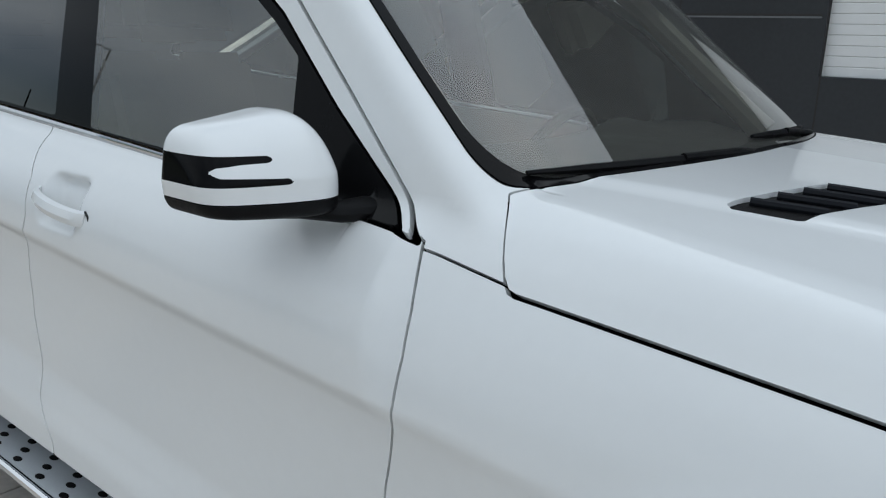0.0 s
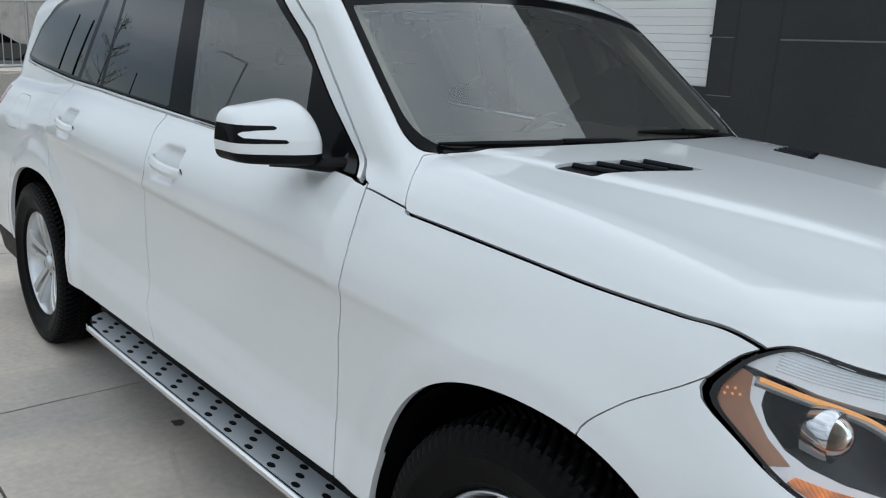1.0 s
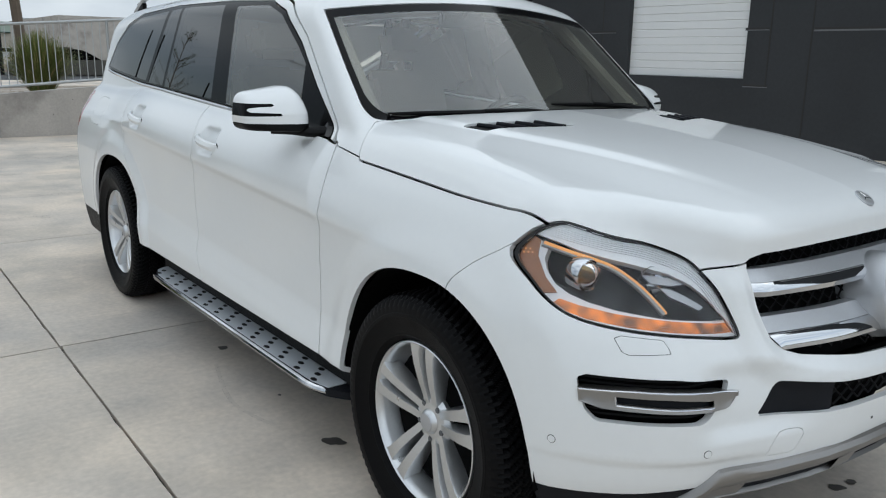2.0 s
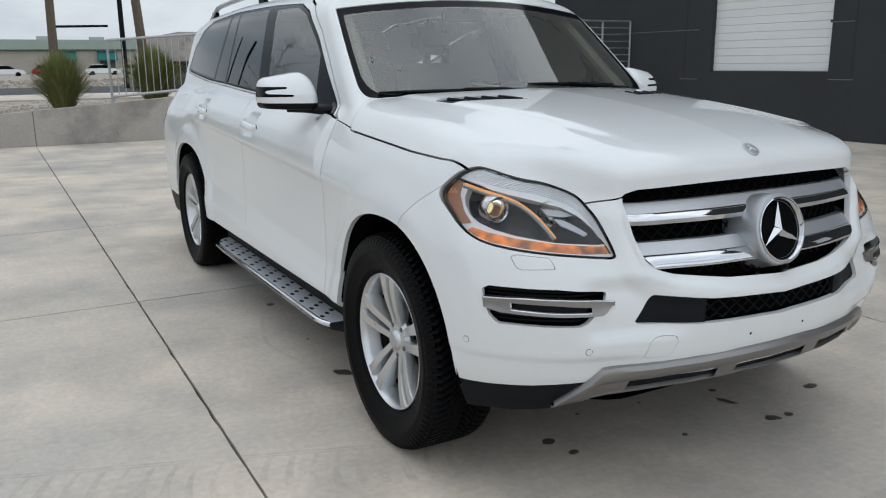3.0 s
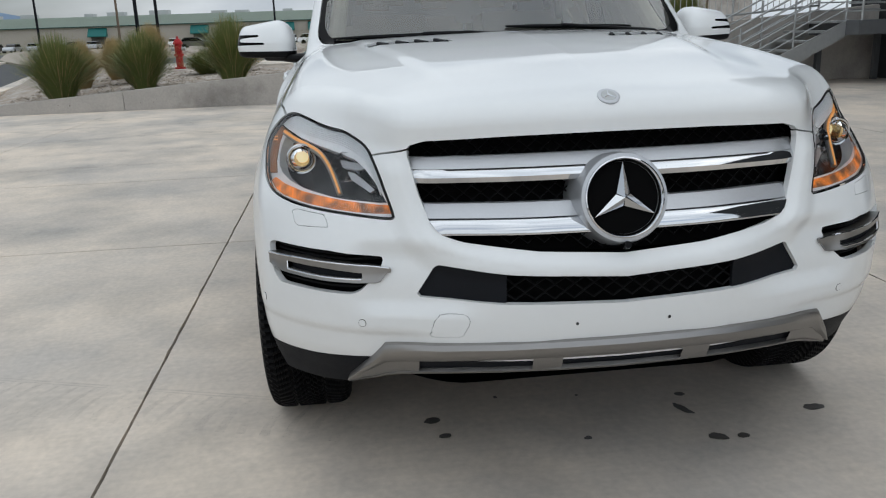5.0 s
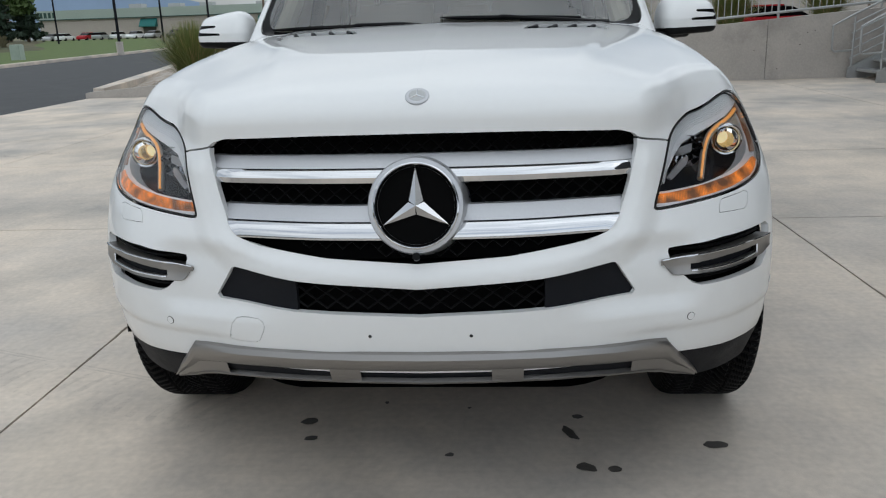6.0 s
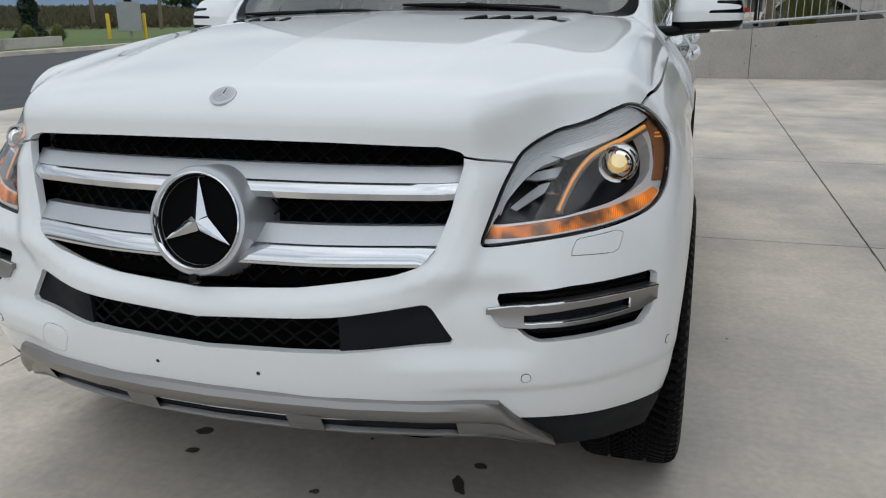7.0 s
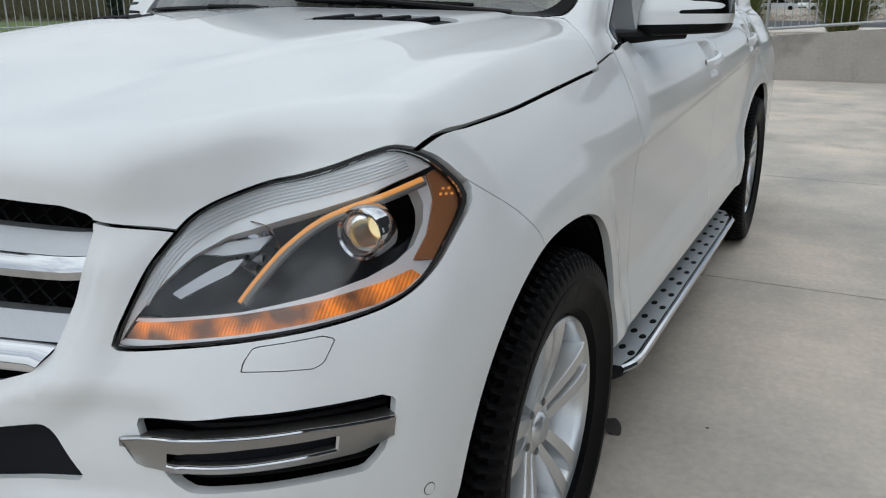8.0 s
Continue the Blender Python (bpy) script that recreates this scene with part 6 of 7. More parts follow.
for k in range(26):
    y = -6.5 + 13.5 * rng_h.random()
    z = 0.12 + rng_h.random() * max(wall_top(y) - 0.25, 0.05)
    bm = bmesh.new()
    disc_on(bm, Vector((WALL_X, y, z)), Vector((1, 0, 0)), 0.005 + 0.006 * rng_h.random(), 0.002, 9)
    part("form_tie_hole", bm, JOINT, rwall)


def bed_z(x, y):
    near = wall_top(max(min(y, 9.5), -8.0)) - 0.08
    t = min(max((-13.4 - x) / 6.0, 0), 1)
    far = 0.42 + 0.02 * y * (1 - t)
    edge = min(max((y + 8.3) / 2.0, 0.0), 1.0) if x > -14 else min(max((y - (-8.2 - (-13.5 - x) * 0.27)) / 1.6, 0.0), 1.0)
    z = near * (1 - t) + far * t + 0.03 * noise.noise((x * 0.7, y * 0.7, 0))
    return -0.05 + (z + 0.05) * edge


def bed(name, x0, x1, y0, y1, n, m, material, lab, lift_=0.0):
    bm = bmesh.new()
    g = [[bm.verts.new((x0 + (x1 - x0) * i / n, y0 + (y1 - y0) * j / m, bed_z(x0 + (x1 - x0) * i / n, y0 + (y1 - y0) * j / m) + lift_)) for j in range(m + 1)] for i in range(n + 1)]
    for i in range(n):
        for j in range(m):
            bm.faces.new((g[i][j], g[i + 1][j], g[i + 1][j + 1], g[i][j + 1]))
    bmesh.ops.recalc_face_normals(bm, faces=bm.faces)
    if sum(f.normal.z for f in bm.faces) < 0:
        bmesh.ops.reverse_faces(bm, faces=bm.faces)
    return tagged(part(name, bm, material, None, "", True), lab, "ground", kind="structure")


bed("planting_bed", -13.33, -26.0, -13.0, 14.0, 40, 80, GRAVEL, "raised gravel bed behind the retaining wall")
bm = bmesh.new()
prism(bm, [(-22.0, -5.6), (-22.0, 14), (-26.5, 14), (-26.5, -7.5)], 0.30, 0.47)
tagged(part("pavement_far", bm, CONCRETE), "pale concrete pavement strip beyond the bed", "pavement", kind="structure")
bm = bmesh.new()
prism(bm, [(-27.5, -8), (-27.5, 30), (-42, 30), (-42, -13)], 0.05, 0.33)
tagged(part("road_far", bm, ASPHALT), "grey asphalt street behind the bed", "road", kind="structure")
bm = bmesh.new()
prism(bm, [(-44, -17), (-44, 60), (-120, 60), (-160, -60), (-120, -47), (-68, -28)], -0.05, 0.12)
tagged(part("rock_verge", bm, GRAVEL), "broken pale rock verge along the street", "ground", kind="structure")
bm = bmesh.new()
prism(bm, [(x, y - 0.45) for x, y in FAR_EDGE] + [(-165, -74), (-165, -150), (-60, -110), (40, -60)], -0.05, 0.10)
tagged(part("lawn", bm, LAWN), "mown green lawn beside the road", "lawn", kind="structure")
bm = bmesh.new()
prism(bm, FAR_EDGE[:8] + [(x, y - 0.45) for x, y in FAR_EDGE[7::-1]], -0.05, 0.12)
tagged(part("kerb", bm, CONCRETE), "pale concrete kerb along the road", "kerb", kind="structure")
bm = bmesh.new()
prism(bm, [(-13.45, -8.0), (-16.5, -8.75), (-22, -10.1), (-29, -11.9), (-29, -11.6), (-22, -9.75), (-16.5, -8.4), (-13.4, -7.75)], -0.05, 0.17)
tagged(part("kerb", bm, CONCRETE), "pale concrete kerb edging the planted bed", "kerb", kind="structure")

# loose stones on the bed
rng_s = random.Random(7)
pts, faces = [], []
for k in range(5200):
    x = -13.45 - abs(rng_s.gauss(0, 3.2))
    y = -7.6 + 19 * rng_s.random()
    if x < -22.5:
        continue
    z = bed_z(x, y)
    if z < 0.02:
        continue
    a = 0.018 + 0.035 * rng_s.random() ** 2
    b0 = len(pts)
    th = rng_s.random() * 3.14
    for dx, dy, dz in ((1, 0, 0), (-0.8, 0.5, 0.1), (-0.3, -0.9, 0), (0.1, 0.1, 0.8), (0, 0, -0.5)):
        pts.append((x + a * (dx * math.cos(th) - dy * math.sin(th)), y + a * (dx * math.sin(th) + dy * math.cos(th)), z + a * dz * 0.8 + 0.005))
    faces += [(b0, b0 + 1, b0 + 3), (b0 + 1, b0 + 2, b0 + 3), (b0 + 2, b0, b0 + 3), (b0, b0 + 2, b0 + 4), (b0 + 2, b0 + 1, b0 + 4), (b0 + 1, b0, b0 + 4)]
me = bpy.data.meshes.new("gravel")
me.from_pydata(pts, [], faces)
me.materials.append(GRAVEL)
tagged(new("gravel", me), "loose tan and grey gravel stones", "gravel", kind="stuff")
pts, faces = [], []
for k in range(5000):
    x = -43.5 - 26 * rng_s.random() ** 1.5
    y = -16 + 46 * rng_s.random() + (x + 44) * 0.3
    a = 0.16 + 0.34 * rng_s.random() ** 2
    b0 = len(pts)
    th = rng_s.random() * 3.14
    for dx, dy, dz in ((1, 0, 0), (-0.8, 0.5, 0.1), (-0.3, -0.9, 0), (0.1, 0.1, 0.8), (0, 0, -0.5)):
        pts.append((x + a * (dx * math.cos(th) - dy * math.sin(th)), y + a * (dx * math.sin(th) + dy * math.cos(th)), 0.12 + a * dz * 0.7))
    faces += [(b0, b0 + 1, b0 + 3), (b0 + 1, b0 + 2, b0 + 3), (b0 + 2, b0, b0 + 3), (b0, b0 + 2, b0 + 4), (b0 + 2, b0 + 1, b0 + 4), (b0 + 1, b0, b0 + 4)]
me = bpy.data.meshes.new("rocks")
me.from_pydata(pts, [], faces)
me.materials.append(ROCK)
tagged(new("rocks", me), "pale broken landscaping rocks on the verge", "rocks", kind="stuff")


# ---- ornamental grass ----
def grass_clump(x, y, h, w, seed, dry=False):
    r = random.Random(seed)
    z0 = bed_z(x, y) - 0.02
    ob = thing("ornamental_grass", "tall dry golden ornamental grass clump" if dry else "tall green ornamental grass clump with drooping blades", "grass", (x, y, z0), group="grass clumps")
    for mat_, n_b, nm in ((BLADE_DRY if dry else BLADE, 2600, "blades"), (BLADE_DRY, 300, "dry_blades")):
        pts, faces = [], []
        for k in range(n_b):
            a = r.random() * 2 * math.pi
            spread = abs(r.gauss(0, 0.55))
            hh = h * (0.62 + 0.42 * r.random()) * (1.0 - 0.22 * spread)
            b0 = 0.13 * w * r.random() ** 0.5
            rad = w * 0.55 * min(spread, 1.25)
            side_ = Vector((-math.sin(a), math.cos(a), 0)) * (0.0034 + 0.003 * r.random())
            base_v = Vector((b0 * math.cos(a), b0 * math.sin(a), 0))
            i0 = len(pts)
            for t, wd in ((0, 1.0), (0.4, 1.0), (0.75, 0.8), (1.0, 0.15)):
                droop = 0.16 * h * max(t - 0.55, 0) ** 1.5 * spread * 2.2
                q = base_v + Vector((math.cos(a), math.sin(a), 0)) * rad * t ** 1.5 + Vector((0, 0, hh * t - droop))
                pts += [q - side_ * wd, q + side_ * wd]
            for j in range(3):
                faces.append((i0 + 2 * j, i0 + 2 * j + 1, i0 + 2 * j + 3, i0 + 2 * j + 2))
        me = bpy.data.meshes.new(nm)
        me.from_pydata([tuple(p) for p in pts], [], faces)
        me.materials.append(mat_)
        o = new(nm, me)
        o.parent = ob
        tagged(o, kind="stuff")
    return ob


for i, (x, y, h, w, dry) in enumerate(((-14.25, -6.15, 1.35, 1.7, 0), (-14.7, -4.65, 1.25, 1.5, 0), (-14.6, -2.84, 1.35, 1.6, 0), (-14.9, -0.80, 1.20, 1.2, 0), (-15.1, 0.95, 1.2, 1.4, 0),
                                       (-15.0, 2.9, 1.1, 1.1, 0), (-15.0, 5.0, 1.1, 1.1, 0), (-15.2, 7.0, 1.1, 1.1, 0), (-16.6, -6.4, 1.1, 1.0, 1), (-18.3, -6.1, 1.05, 1.0, 1), (-18.6, -4.0, 0.62, 1.3, 0),
                                       (-19.2, -3.2, 0.62, 1.2, 1), (-20.6, -5.7, 1.35, 1.0, 1), (-17.0, -5.4, 0.95, 1.0, 0))):
    grass_clump(x, y, h, w, i, bool(dry))

# ---- hydrant ----
hz = bed_z(-22.0, -5.26)
hyd = thing("fire_hydrant", "red painted fire hydrant standing in the gravel bed", "hydrant", (-22.0, -5.26, hz))
bm = bmesh.new()
lathe(bm, [(0.15, 0.0), (0.15, 0.05), (0.10, 0.06), (0.10, 0.36), (0.14, 0.37), (0.14, 0.42), (0.105, 0.43), (0.105, 0.68), (0.14, 0.69), (0.14, 0.72), (0.12, 0.76), (0.08, 0.82), (0.035, 0.85), (0.03, 0.91), (0.0001, 0.92)], 20, "z")
smooth_part("barrel", bm, RED_PAINT, hyd, "red barrel and bonnet")
for d in ((0, 1), (0, -1), (1, 0)):
    bm = bmesh.new()
    tube(bm, [(0.08 * d[0], 0.08 * d[1], 0.56), (0.17 * d[0], 0.17 * d[1], 0.56), (0.175 * d[0], 0.175 * d[1], 0.56), (0.20 * d[0], 0.20 * d[1], 0.56)], [0.055, 0.055, 0.07, 0.065], 10)
    part("nozzle", bm, RED_PAINT if d[0] else GALV, hyd, "capped side nozzle")

# ---- fence on the wall ----
fence = thing("fence", "galvanised steel picket guard rail on the retaining wall", "fence")
fy = [-0.12 + 1.83 * k for k in range(6)]
FX = WALL_X - 0.10
for y in fy:
    bm = bmesh.new()
    tube(bm, [(FX, y, wall_top(y) - 0.02), (FX, y, wall_top(y) + 1.10)], 0.024, 8)
    smooth_part("post", bm, GALV, fence)
for h in (1.09, 0.11):
    bm = bmesh.new()
    tube(bm, [(FX, fy[0], wall_top(fy[0]) + h), (FX, fy[-1], wall_top(fy[-1]) + h)], 0.024, 8)
    smooth_part("rail", bm, GALV, fence)
for a, b in zip(fy, fy[1:]):
    for k in range(1, 15):
        y = a + (b - a) * k / 15
        bm = bmesh.new()
        tube(bm, [(FX, y, wall_top(y) + 0.11), (FX, y, wall_top(y) + 1.09)], 0.008, 5)
        part("picket", bm, GALV, fence)

# ---- steel stair and landing by the building ----
stair = thing("steel_stair", "galvanised steel stair with landing and pipe railings beside the dark wall", "stairs")
SX0, SX1 = -12.95, -11.75
LAND = 1.17
bm = bmesh.new()
box(bm, (-12.95, 8.7, LAND - 0.26), (-11.32, BY - 0.01, LAND), 0.01)
part("landing", bm, STEEL_DARK, stair, "steel landing platform")
N_ST = 7
for k in range(N_ST):
    bm = bmesh.new()
    y = 6.75 + k * 0.28
    box(bm, (SX0, y, LAND * (k + 1) / (N_ST + 0.0) - 0.04), (SX1, y + 0.29, LAND * (k + 1) / N_ST), 0.004)
    part("tread", bm, GALV, stair)
for x in (SX0, SX1):
    bm = bmesh.new()
    prism(bm, [(6.6, 0.0), (6.95, 0.0), (8.75, LAND - 0.27), (8.75, LAND + 0.02), (6.6, 0.19)], x - 0.02, x + 0.02, "x")
    part("stringer", bm, GALV, stair, "flat steel stringer")
    for h in (0.95, 0.80, 0.65, 0.50, 0.35, 0.20):
        bm = bmesh.new()
        pts = [(x, 6.62, 0.15 + h), (x, 8.7, LAND + h), (x, 10.2, LAND + h)] if x == SX0 else [(x, 6.62, 0.15 + h), (x, 8.7, LAND + h)]
        if h == 0.95:
            pts = [(x, 6.66, 0.50), (x, 6.34, 0.48), (x, 6.29, 0.53), (x, 6.28, 0.94), (x, 6.62, 0.15 + h + 0.02)] + pts[1:]
        tube(bm, pts, 0.019 if h > 0.9 else 0.013, 8)
        smooth_part("handrail", bm, GALV, stair)
    for y, z in ((6.66, 0.17), (7.7, 0.17 + 0.5), (8.7, LAND)):
        bm = bmesh.new()
        tube(bm, [(x, y, z - 0.15), (x, y, z + 0.93)], 0.019, 8)
        smooth_part("post", bm, GALV, stair)
for y in (8.76, 9.52, 10.29):
    bm = bmesh.new()
    tube(bm, [(-11.35, y, LAND - 0.05), (-11.35, y, LAND + 1.0)], 0.022, 8)
    smooth_part("post", bm, GALV, stair)
for h in (1.0, 0.86, 0.72, 0.58, 0.44, 0.30, 0.16):
    bm = bmesh.new()
    tube(bm, [(-11.75, 8.74, LAND + h), (-11.35, 8.76, LAND + h), (-11.35, 10.29, LAND + h)], 0.019 if h > 0.9 else 0.012, 8)
    smooth_part("rail", bm, GALV, stair)
for x, y in ((-12.8, 8.85), (-11.5, 10.2), (-12.8, 10.1)):
    bm = bmesh.new()
    box(bm, (x - 0.05, y - 0.05, -0.02), (x + 0.05, y + 0.05, LAND - 0.25))
    part("leg", bm, STEEL_DARK, stair)

# panel grooves of the dark wall, each with its highlight painted as a pale strip
for x0, x1, z0, z1 in ((-14.1, -9.42, 1.918, 1.932), (-5.32, -3.29, 1.905, 1.930), (-0.5, 3.3, 1.925, 1.945), (-9.87, -9.41, 0.965, 0.980), (-6.54, -6.10, 1.930, 1.944), (-6.49, -6.03, 0.995, 1.010), (6.1, 8.9, 1.925, 1.945)):
    bm = bmesh.new()
    box(bm, (x0, BY - 0.006, z0), (x1, BY + 0.002, z1), 0.002)
    part("highlight_strip", bm, GROOVE_LIGHT, wall_n)
    bm = bmesh.new()
    box(bm, (x0, BY - 0.004, z1), (x1, BY + 0.002, z1 + 0.034), 0.001)
    part("groove", bm, JOINT, wall_n)
for x, z_foot in ((-13.03, -0.02), (-9.77, 0.97), (-6.07, 1.0), (-5.35, -0.02), (-3.2, -0.02), (0.1, -0.02), (3.1, -0.02)):
    bm = bmesh.new()
    box(bm, (x - 0.012, BY - 0.005, z_foot), (x + 0.012, BY + 0.002, 12.4), 0.002)
    part("panel_joint", bm, JOINT, wall_n)

# ---- far side: long warehouse, poles, cars, trees, hills ----
FXB = -172.0
ware = thing("warehouse", "long low tan warehouse with green band and teal awnings", "building", kind="structure")
bm = bmesh.new()
box(bm, (FXB - 60, -98.6, -0.06), (FXB, 62, 4.4))
part("wall", bm, TAN, ware, "tan lower wall")
bm = bmesh.new()
box(bm, (FXB - 60, -98.9, 4.4), (FXB + 0.3, 62.3, 6.25))
part("parapet", bm, SAGE, ware, "pale green parapet")
bm = bmesh.new()
box(bm, (FXB - 60, -99.0, 4.25), (FXB + 0.5, 62.5, 4.42))
part("band", bm, GREEN_BAND, ware, "dark green band")
for az in (188.2, 182.6, 180.5, 175.0, 202.1, 194.5, 172.6, 169.5):
    y = -1.5 + (172 + 2.6) * math.tan(radians(180 - az)) * 1.0
    bm = bmesh.new()
    prism(bm, [(FXB, 4.05), (FXB + 1.5, 2.5), (FXB + 1.5, 2.3), (FXB, 2.3)], y - 3.6, y, "y")
    aw = part("awning", bm, TEAL, ware, "teal awning over a loading bay")
    bm = bmesh.new()
    box(bm, (FXB - 0.1, y - 3.2, -0.05), (FXB + 0.15, y - 0.4, 2.35))
    part("bay_door", bm, DASH, ware, "dark glazed bay")
rr = random.Random(11)
for k in range(16):
    y = -86 + 145 * (k + rr.random() * 0.7) / 16
    bm = bmesh.new()
    box(bm, (FXB - 14, y, 6.2), (FXB - 11, y + 1.5 + 2.5 * rr.random(), 7.0 + 0.5 * rr.random()))
    part("roof_unit", bm, GALV, ware, "rooftop ventilation unit")
bm = bmesh.new()
for i in range(4):
    box(bm, (FXB + 0.3, -98.1 + 0.95 * i, 4.75), (FXB + 0.36, -97.5 + 0.95 * i, 5.85))
part("number_bars", bm, GREEN_BAND, ware, "dark wall sign bars")

bm = bmesh.new()
box(bm, (-84, 11.5, -0.06), (-64, 34, 3.85))
ob2 = part("warehouse", bm, WALL_CONCRETE)
tagged(ob2, "plain grey block building beyond the street", "building", kind="structure")


def pole(az, dist, top, r0, lean=0.0, arm=0.0, arm_z=0.0, label="dark slender street pole", m_=None, base_r=None):
    x, y = 2.6 + dist * math.cos(radians(az)), -1.2 + dist * math.sin(radians(az))
    ob = thing("street_pole", label, "pole", (x, y, 0.0), group="poles")
    bm = bmesh.new()
    tube(bm, [(0, 0, -0.05), (0, lean, top)], [r0, r0 * 0.7], 8)
    smooth_part("shaft", bm, m_ or GREY_PLASTIC, ob)
    if arm:
        bm = bmesh.new()
        tube(bm, [(0, 0, arm_z), (0, arm, arm_z + 0.05)], 0.05, 6)
        part("arm", bm, GREY_PLASTIC, ob)
    if base_r:
        bm = bmesh.new()
        lathe(bm, [(base_r, -0.05), (base_r, 0.75), (0.0001, 0.76)], 16, "z")
        part("footing", bm, WALL_CONCRETE, ob, "round concrete footing")


pole(177.6, 34, 9.0, 0.17, 0.2, 2.0, 2.76, "weathered wooden utility pole with a long arm", WOOD)
pole(173.2, 40, 9.5, 0.12, 0.0, label="dark slender street pole")
pole(172.0, 36, 10, 0.20, -0.6, label="leaning weathered wooden utility pole", m_=WOOD)
pole(183.7, 70, 8.0, 0.09)
pole(191.1, 52, 8.5, 0.10)
pole(201.5, 90, 9.5, 0.11)
pole(198.35, 75, 9.0, 0.11)
pole(192.3, 48, 8.0, 0.11)
pole(203.64, 50.9, 10.0, 0.09, arm=1.8, arm_z=9.9, base_r=0.20)
pole(208.0, 120, 9.0, 0.13)
pole(213.6, 62, 10.5, 0.14, 0.3, m_=WOOD, label="weathered wooden utility pole")
pole(217.9, 70, 10.0, 0.16, 0.0, m_=WOOD, label="weathered wooden utility pole")


def parked_car(x, y, turn, paint, label, van=False):
    ob = thing("car", label, "car", (x, y, 0.0), turn, "parked cars")
    h = 2.3 if van else 1.0
    bm = bmesh.new()
    prism(bm, [(-2.3, 0.35), (-2.3, 0.8), (-2.1, 0.98), (1.2, 1.0), (2.1, 0.85), (2.3, 0.6), (2.3, 0.32)] if not van else [(-2.6, 0.35), (-2.6, 2.3), (1.4, 2.35), (2.0, 1.3), (2.6, 1.1), (2.65, 0.35)], -0.9, 0.9, "y")
    bmesh.ops.bevel(bm, geom=list(bm.edges), offset=0.06, segments=2, affect="EDGES")
    smooth_part("body", bm, paint, ob)
    if not van:
        bm = bmesh.new()
        prism(bm, [(-2.0, 0.97), (-1.55, 1.42), (-0.2, 1.48), (0.45, 1.38), (1.15, 0.98)], -0.78, 0.78, "y")
        bmesh.ops.bevel(bm, geom=list(bm.edges), offset=0.05, segments=2, affect="EDGES")
        smooth_part("cabin", bm, GLOSS_BLACK, ob)
        bm = bmesh.new()
        box(bm, (-1.5, -0.74, 1.43), (0.0, 0.74, 1.51), 0.02)
        part("roof", bm, paint, ob)
    for wx in (-1.45, 1.4):
        for wy in (-0.82, 0.82):
            bm = bmesh.new()
            lathe(bm, [(0.0001, 0.1), (0.2, 0.1), (0.32, 0.09), (0.33, 0.0), (0.32, -0.09), (0.0001, -0.1)], 16, "y")
            bm.transform(Matrix.Translation((wx, wy, 0.33)))
            part("wheel", bm, TYRE, ob)


rc = random.Random(5)
PAINTS = [PAINT, GALV, DASH, PAINT, RED_PAINT, SATIN]
NAMES = ["white", "grey", "black", "white", "red", "silver"]
for k in range(26):
    y = -88 + 3.4 * k + rc.random()
    i = rc.randrange(6)
    parked_car(-150 + rc.random(), y, 90 * 0 + rc.choice((0, 180)), PAINTS[i], NAMES[i] + " parked car in the far lot by the warehouse")
for k in range(9):
    y = 2 + 5.5 * k + 2 * rc.random() - 24
    i = rc.randrange(6)
    parked_car(-118, y, 90, PAINTS[i], NAMES[i] + " parked car on the far street")
parked_car(-112, -14.5, 0, PAINT, "white box van parked by the warehouse", True)
parked_car(-36, 6.0, 90, DASH, "dark sedan driving lane parked behind the rocks")
parked_car(-36.5, 13.0, 90, RED_PAINT, "red car standing beyond the picket fence")


def tree(x, y, h, w, seed, conifer=False):
    r = random.Random(seed)
    ob = thing("tree", "dark green conifer tree" if conifer else "green leafy tree at the lawn's edge", "tree", (x, y, 0.0), group="trees")
    bm = bmesh.new()
    tube(bm, [(0, 0, -0.05), (0.05, 0, h * 0.3), (0, 0.05, h * 0.9)], [0.04 * h * 0.6, 0.02 * h, 0.004 * h], 7)
    for k in range(14):
        a, z = r.random() * 6.28, h * (0.25 + 0.6 * r.random())
        L = w * 0.45 * (1 - z / h * 0.6)
        tube(bm, [(0, 0, z), (L * math.cos(a) * 0.6, L * math.sin(a) * 0.6, z + 0.1 * h * (not conifer)), (L * math.cos(a), L * math.sin(a), z + 0.12 * h * (not conifer))], [0.01 * h, 0.006 * h, 0.002 * h], 5)
    smooth_part("trunk", bm, WOOD, ob)
    pts, faces = [], []
    for k in range(2600):
        if conifer:
            z = h * (0.08 + 0.92 * r.random() ** 1.3)
            rad = w * 0.5 * (1 - z / h) * (0.6 + 0.5 * r.random()) * (0.75 + 0.25 * math.sin(z * 5))
            a = r.random() * 6.28
            c = Vector((rad * math.cos(a), rad * math.sin(a), z))
        else:
            lob = r.randrange(7)
            rl = random.Random(seed * 10 + lob)
            lc = Vector((w * 0.28 * math.cos(lob * 0.9), w * 0.28 * math.sin(lob * 0.9), h * (0.45 + 0.38 * rl.random())))
            d = Vector((r.gauss(0, 1), r.gauss(0, 1), r.gauss(0, 1))).normalized()
            c = lc + d * (w * 0.24) * (0.6 + 0.45 * r.random())
        s_ = 0.035 * h * (0.6 + r.random())
        u = Vector((r.gauss(0, 1), r.gauss(0, 1), r.gauss(0, 1))).normalized() * s_
        v = Vector((r.gauss(0, 1), r.gauss(0, 1), r.gauss(0, 1))).normalized() * s_ * 0.6
        i0 = len(pts)
        pts += [tuple(c - u), tuple(c + v), tuple(c + u), tuple(c - v)]
        faces.append((i0, i0 + 1, i0 + 2, i0 + 3))
    me = bpy.data.meshes.new("crown")
    me.from_pydata(pts, [], faces)
    me.materials.append(FOLIAGE_DARK if conifer else FOLIAGE)
    o = new("crown", me)
    o.parent = ob


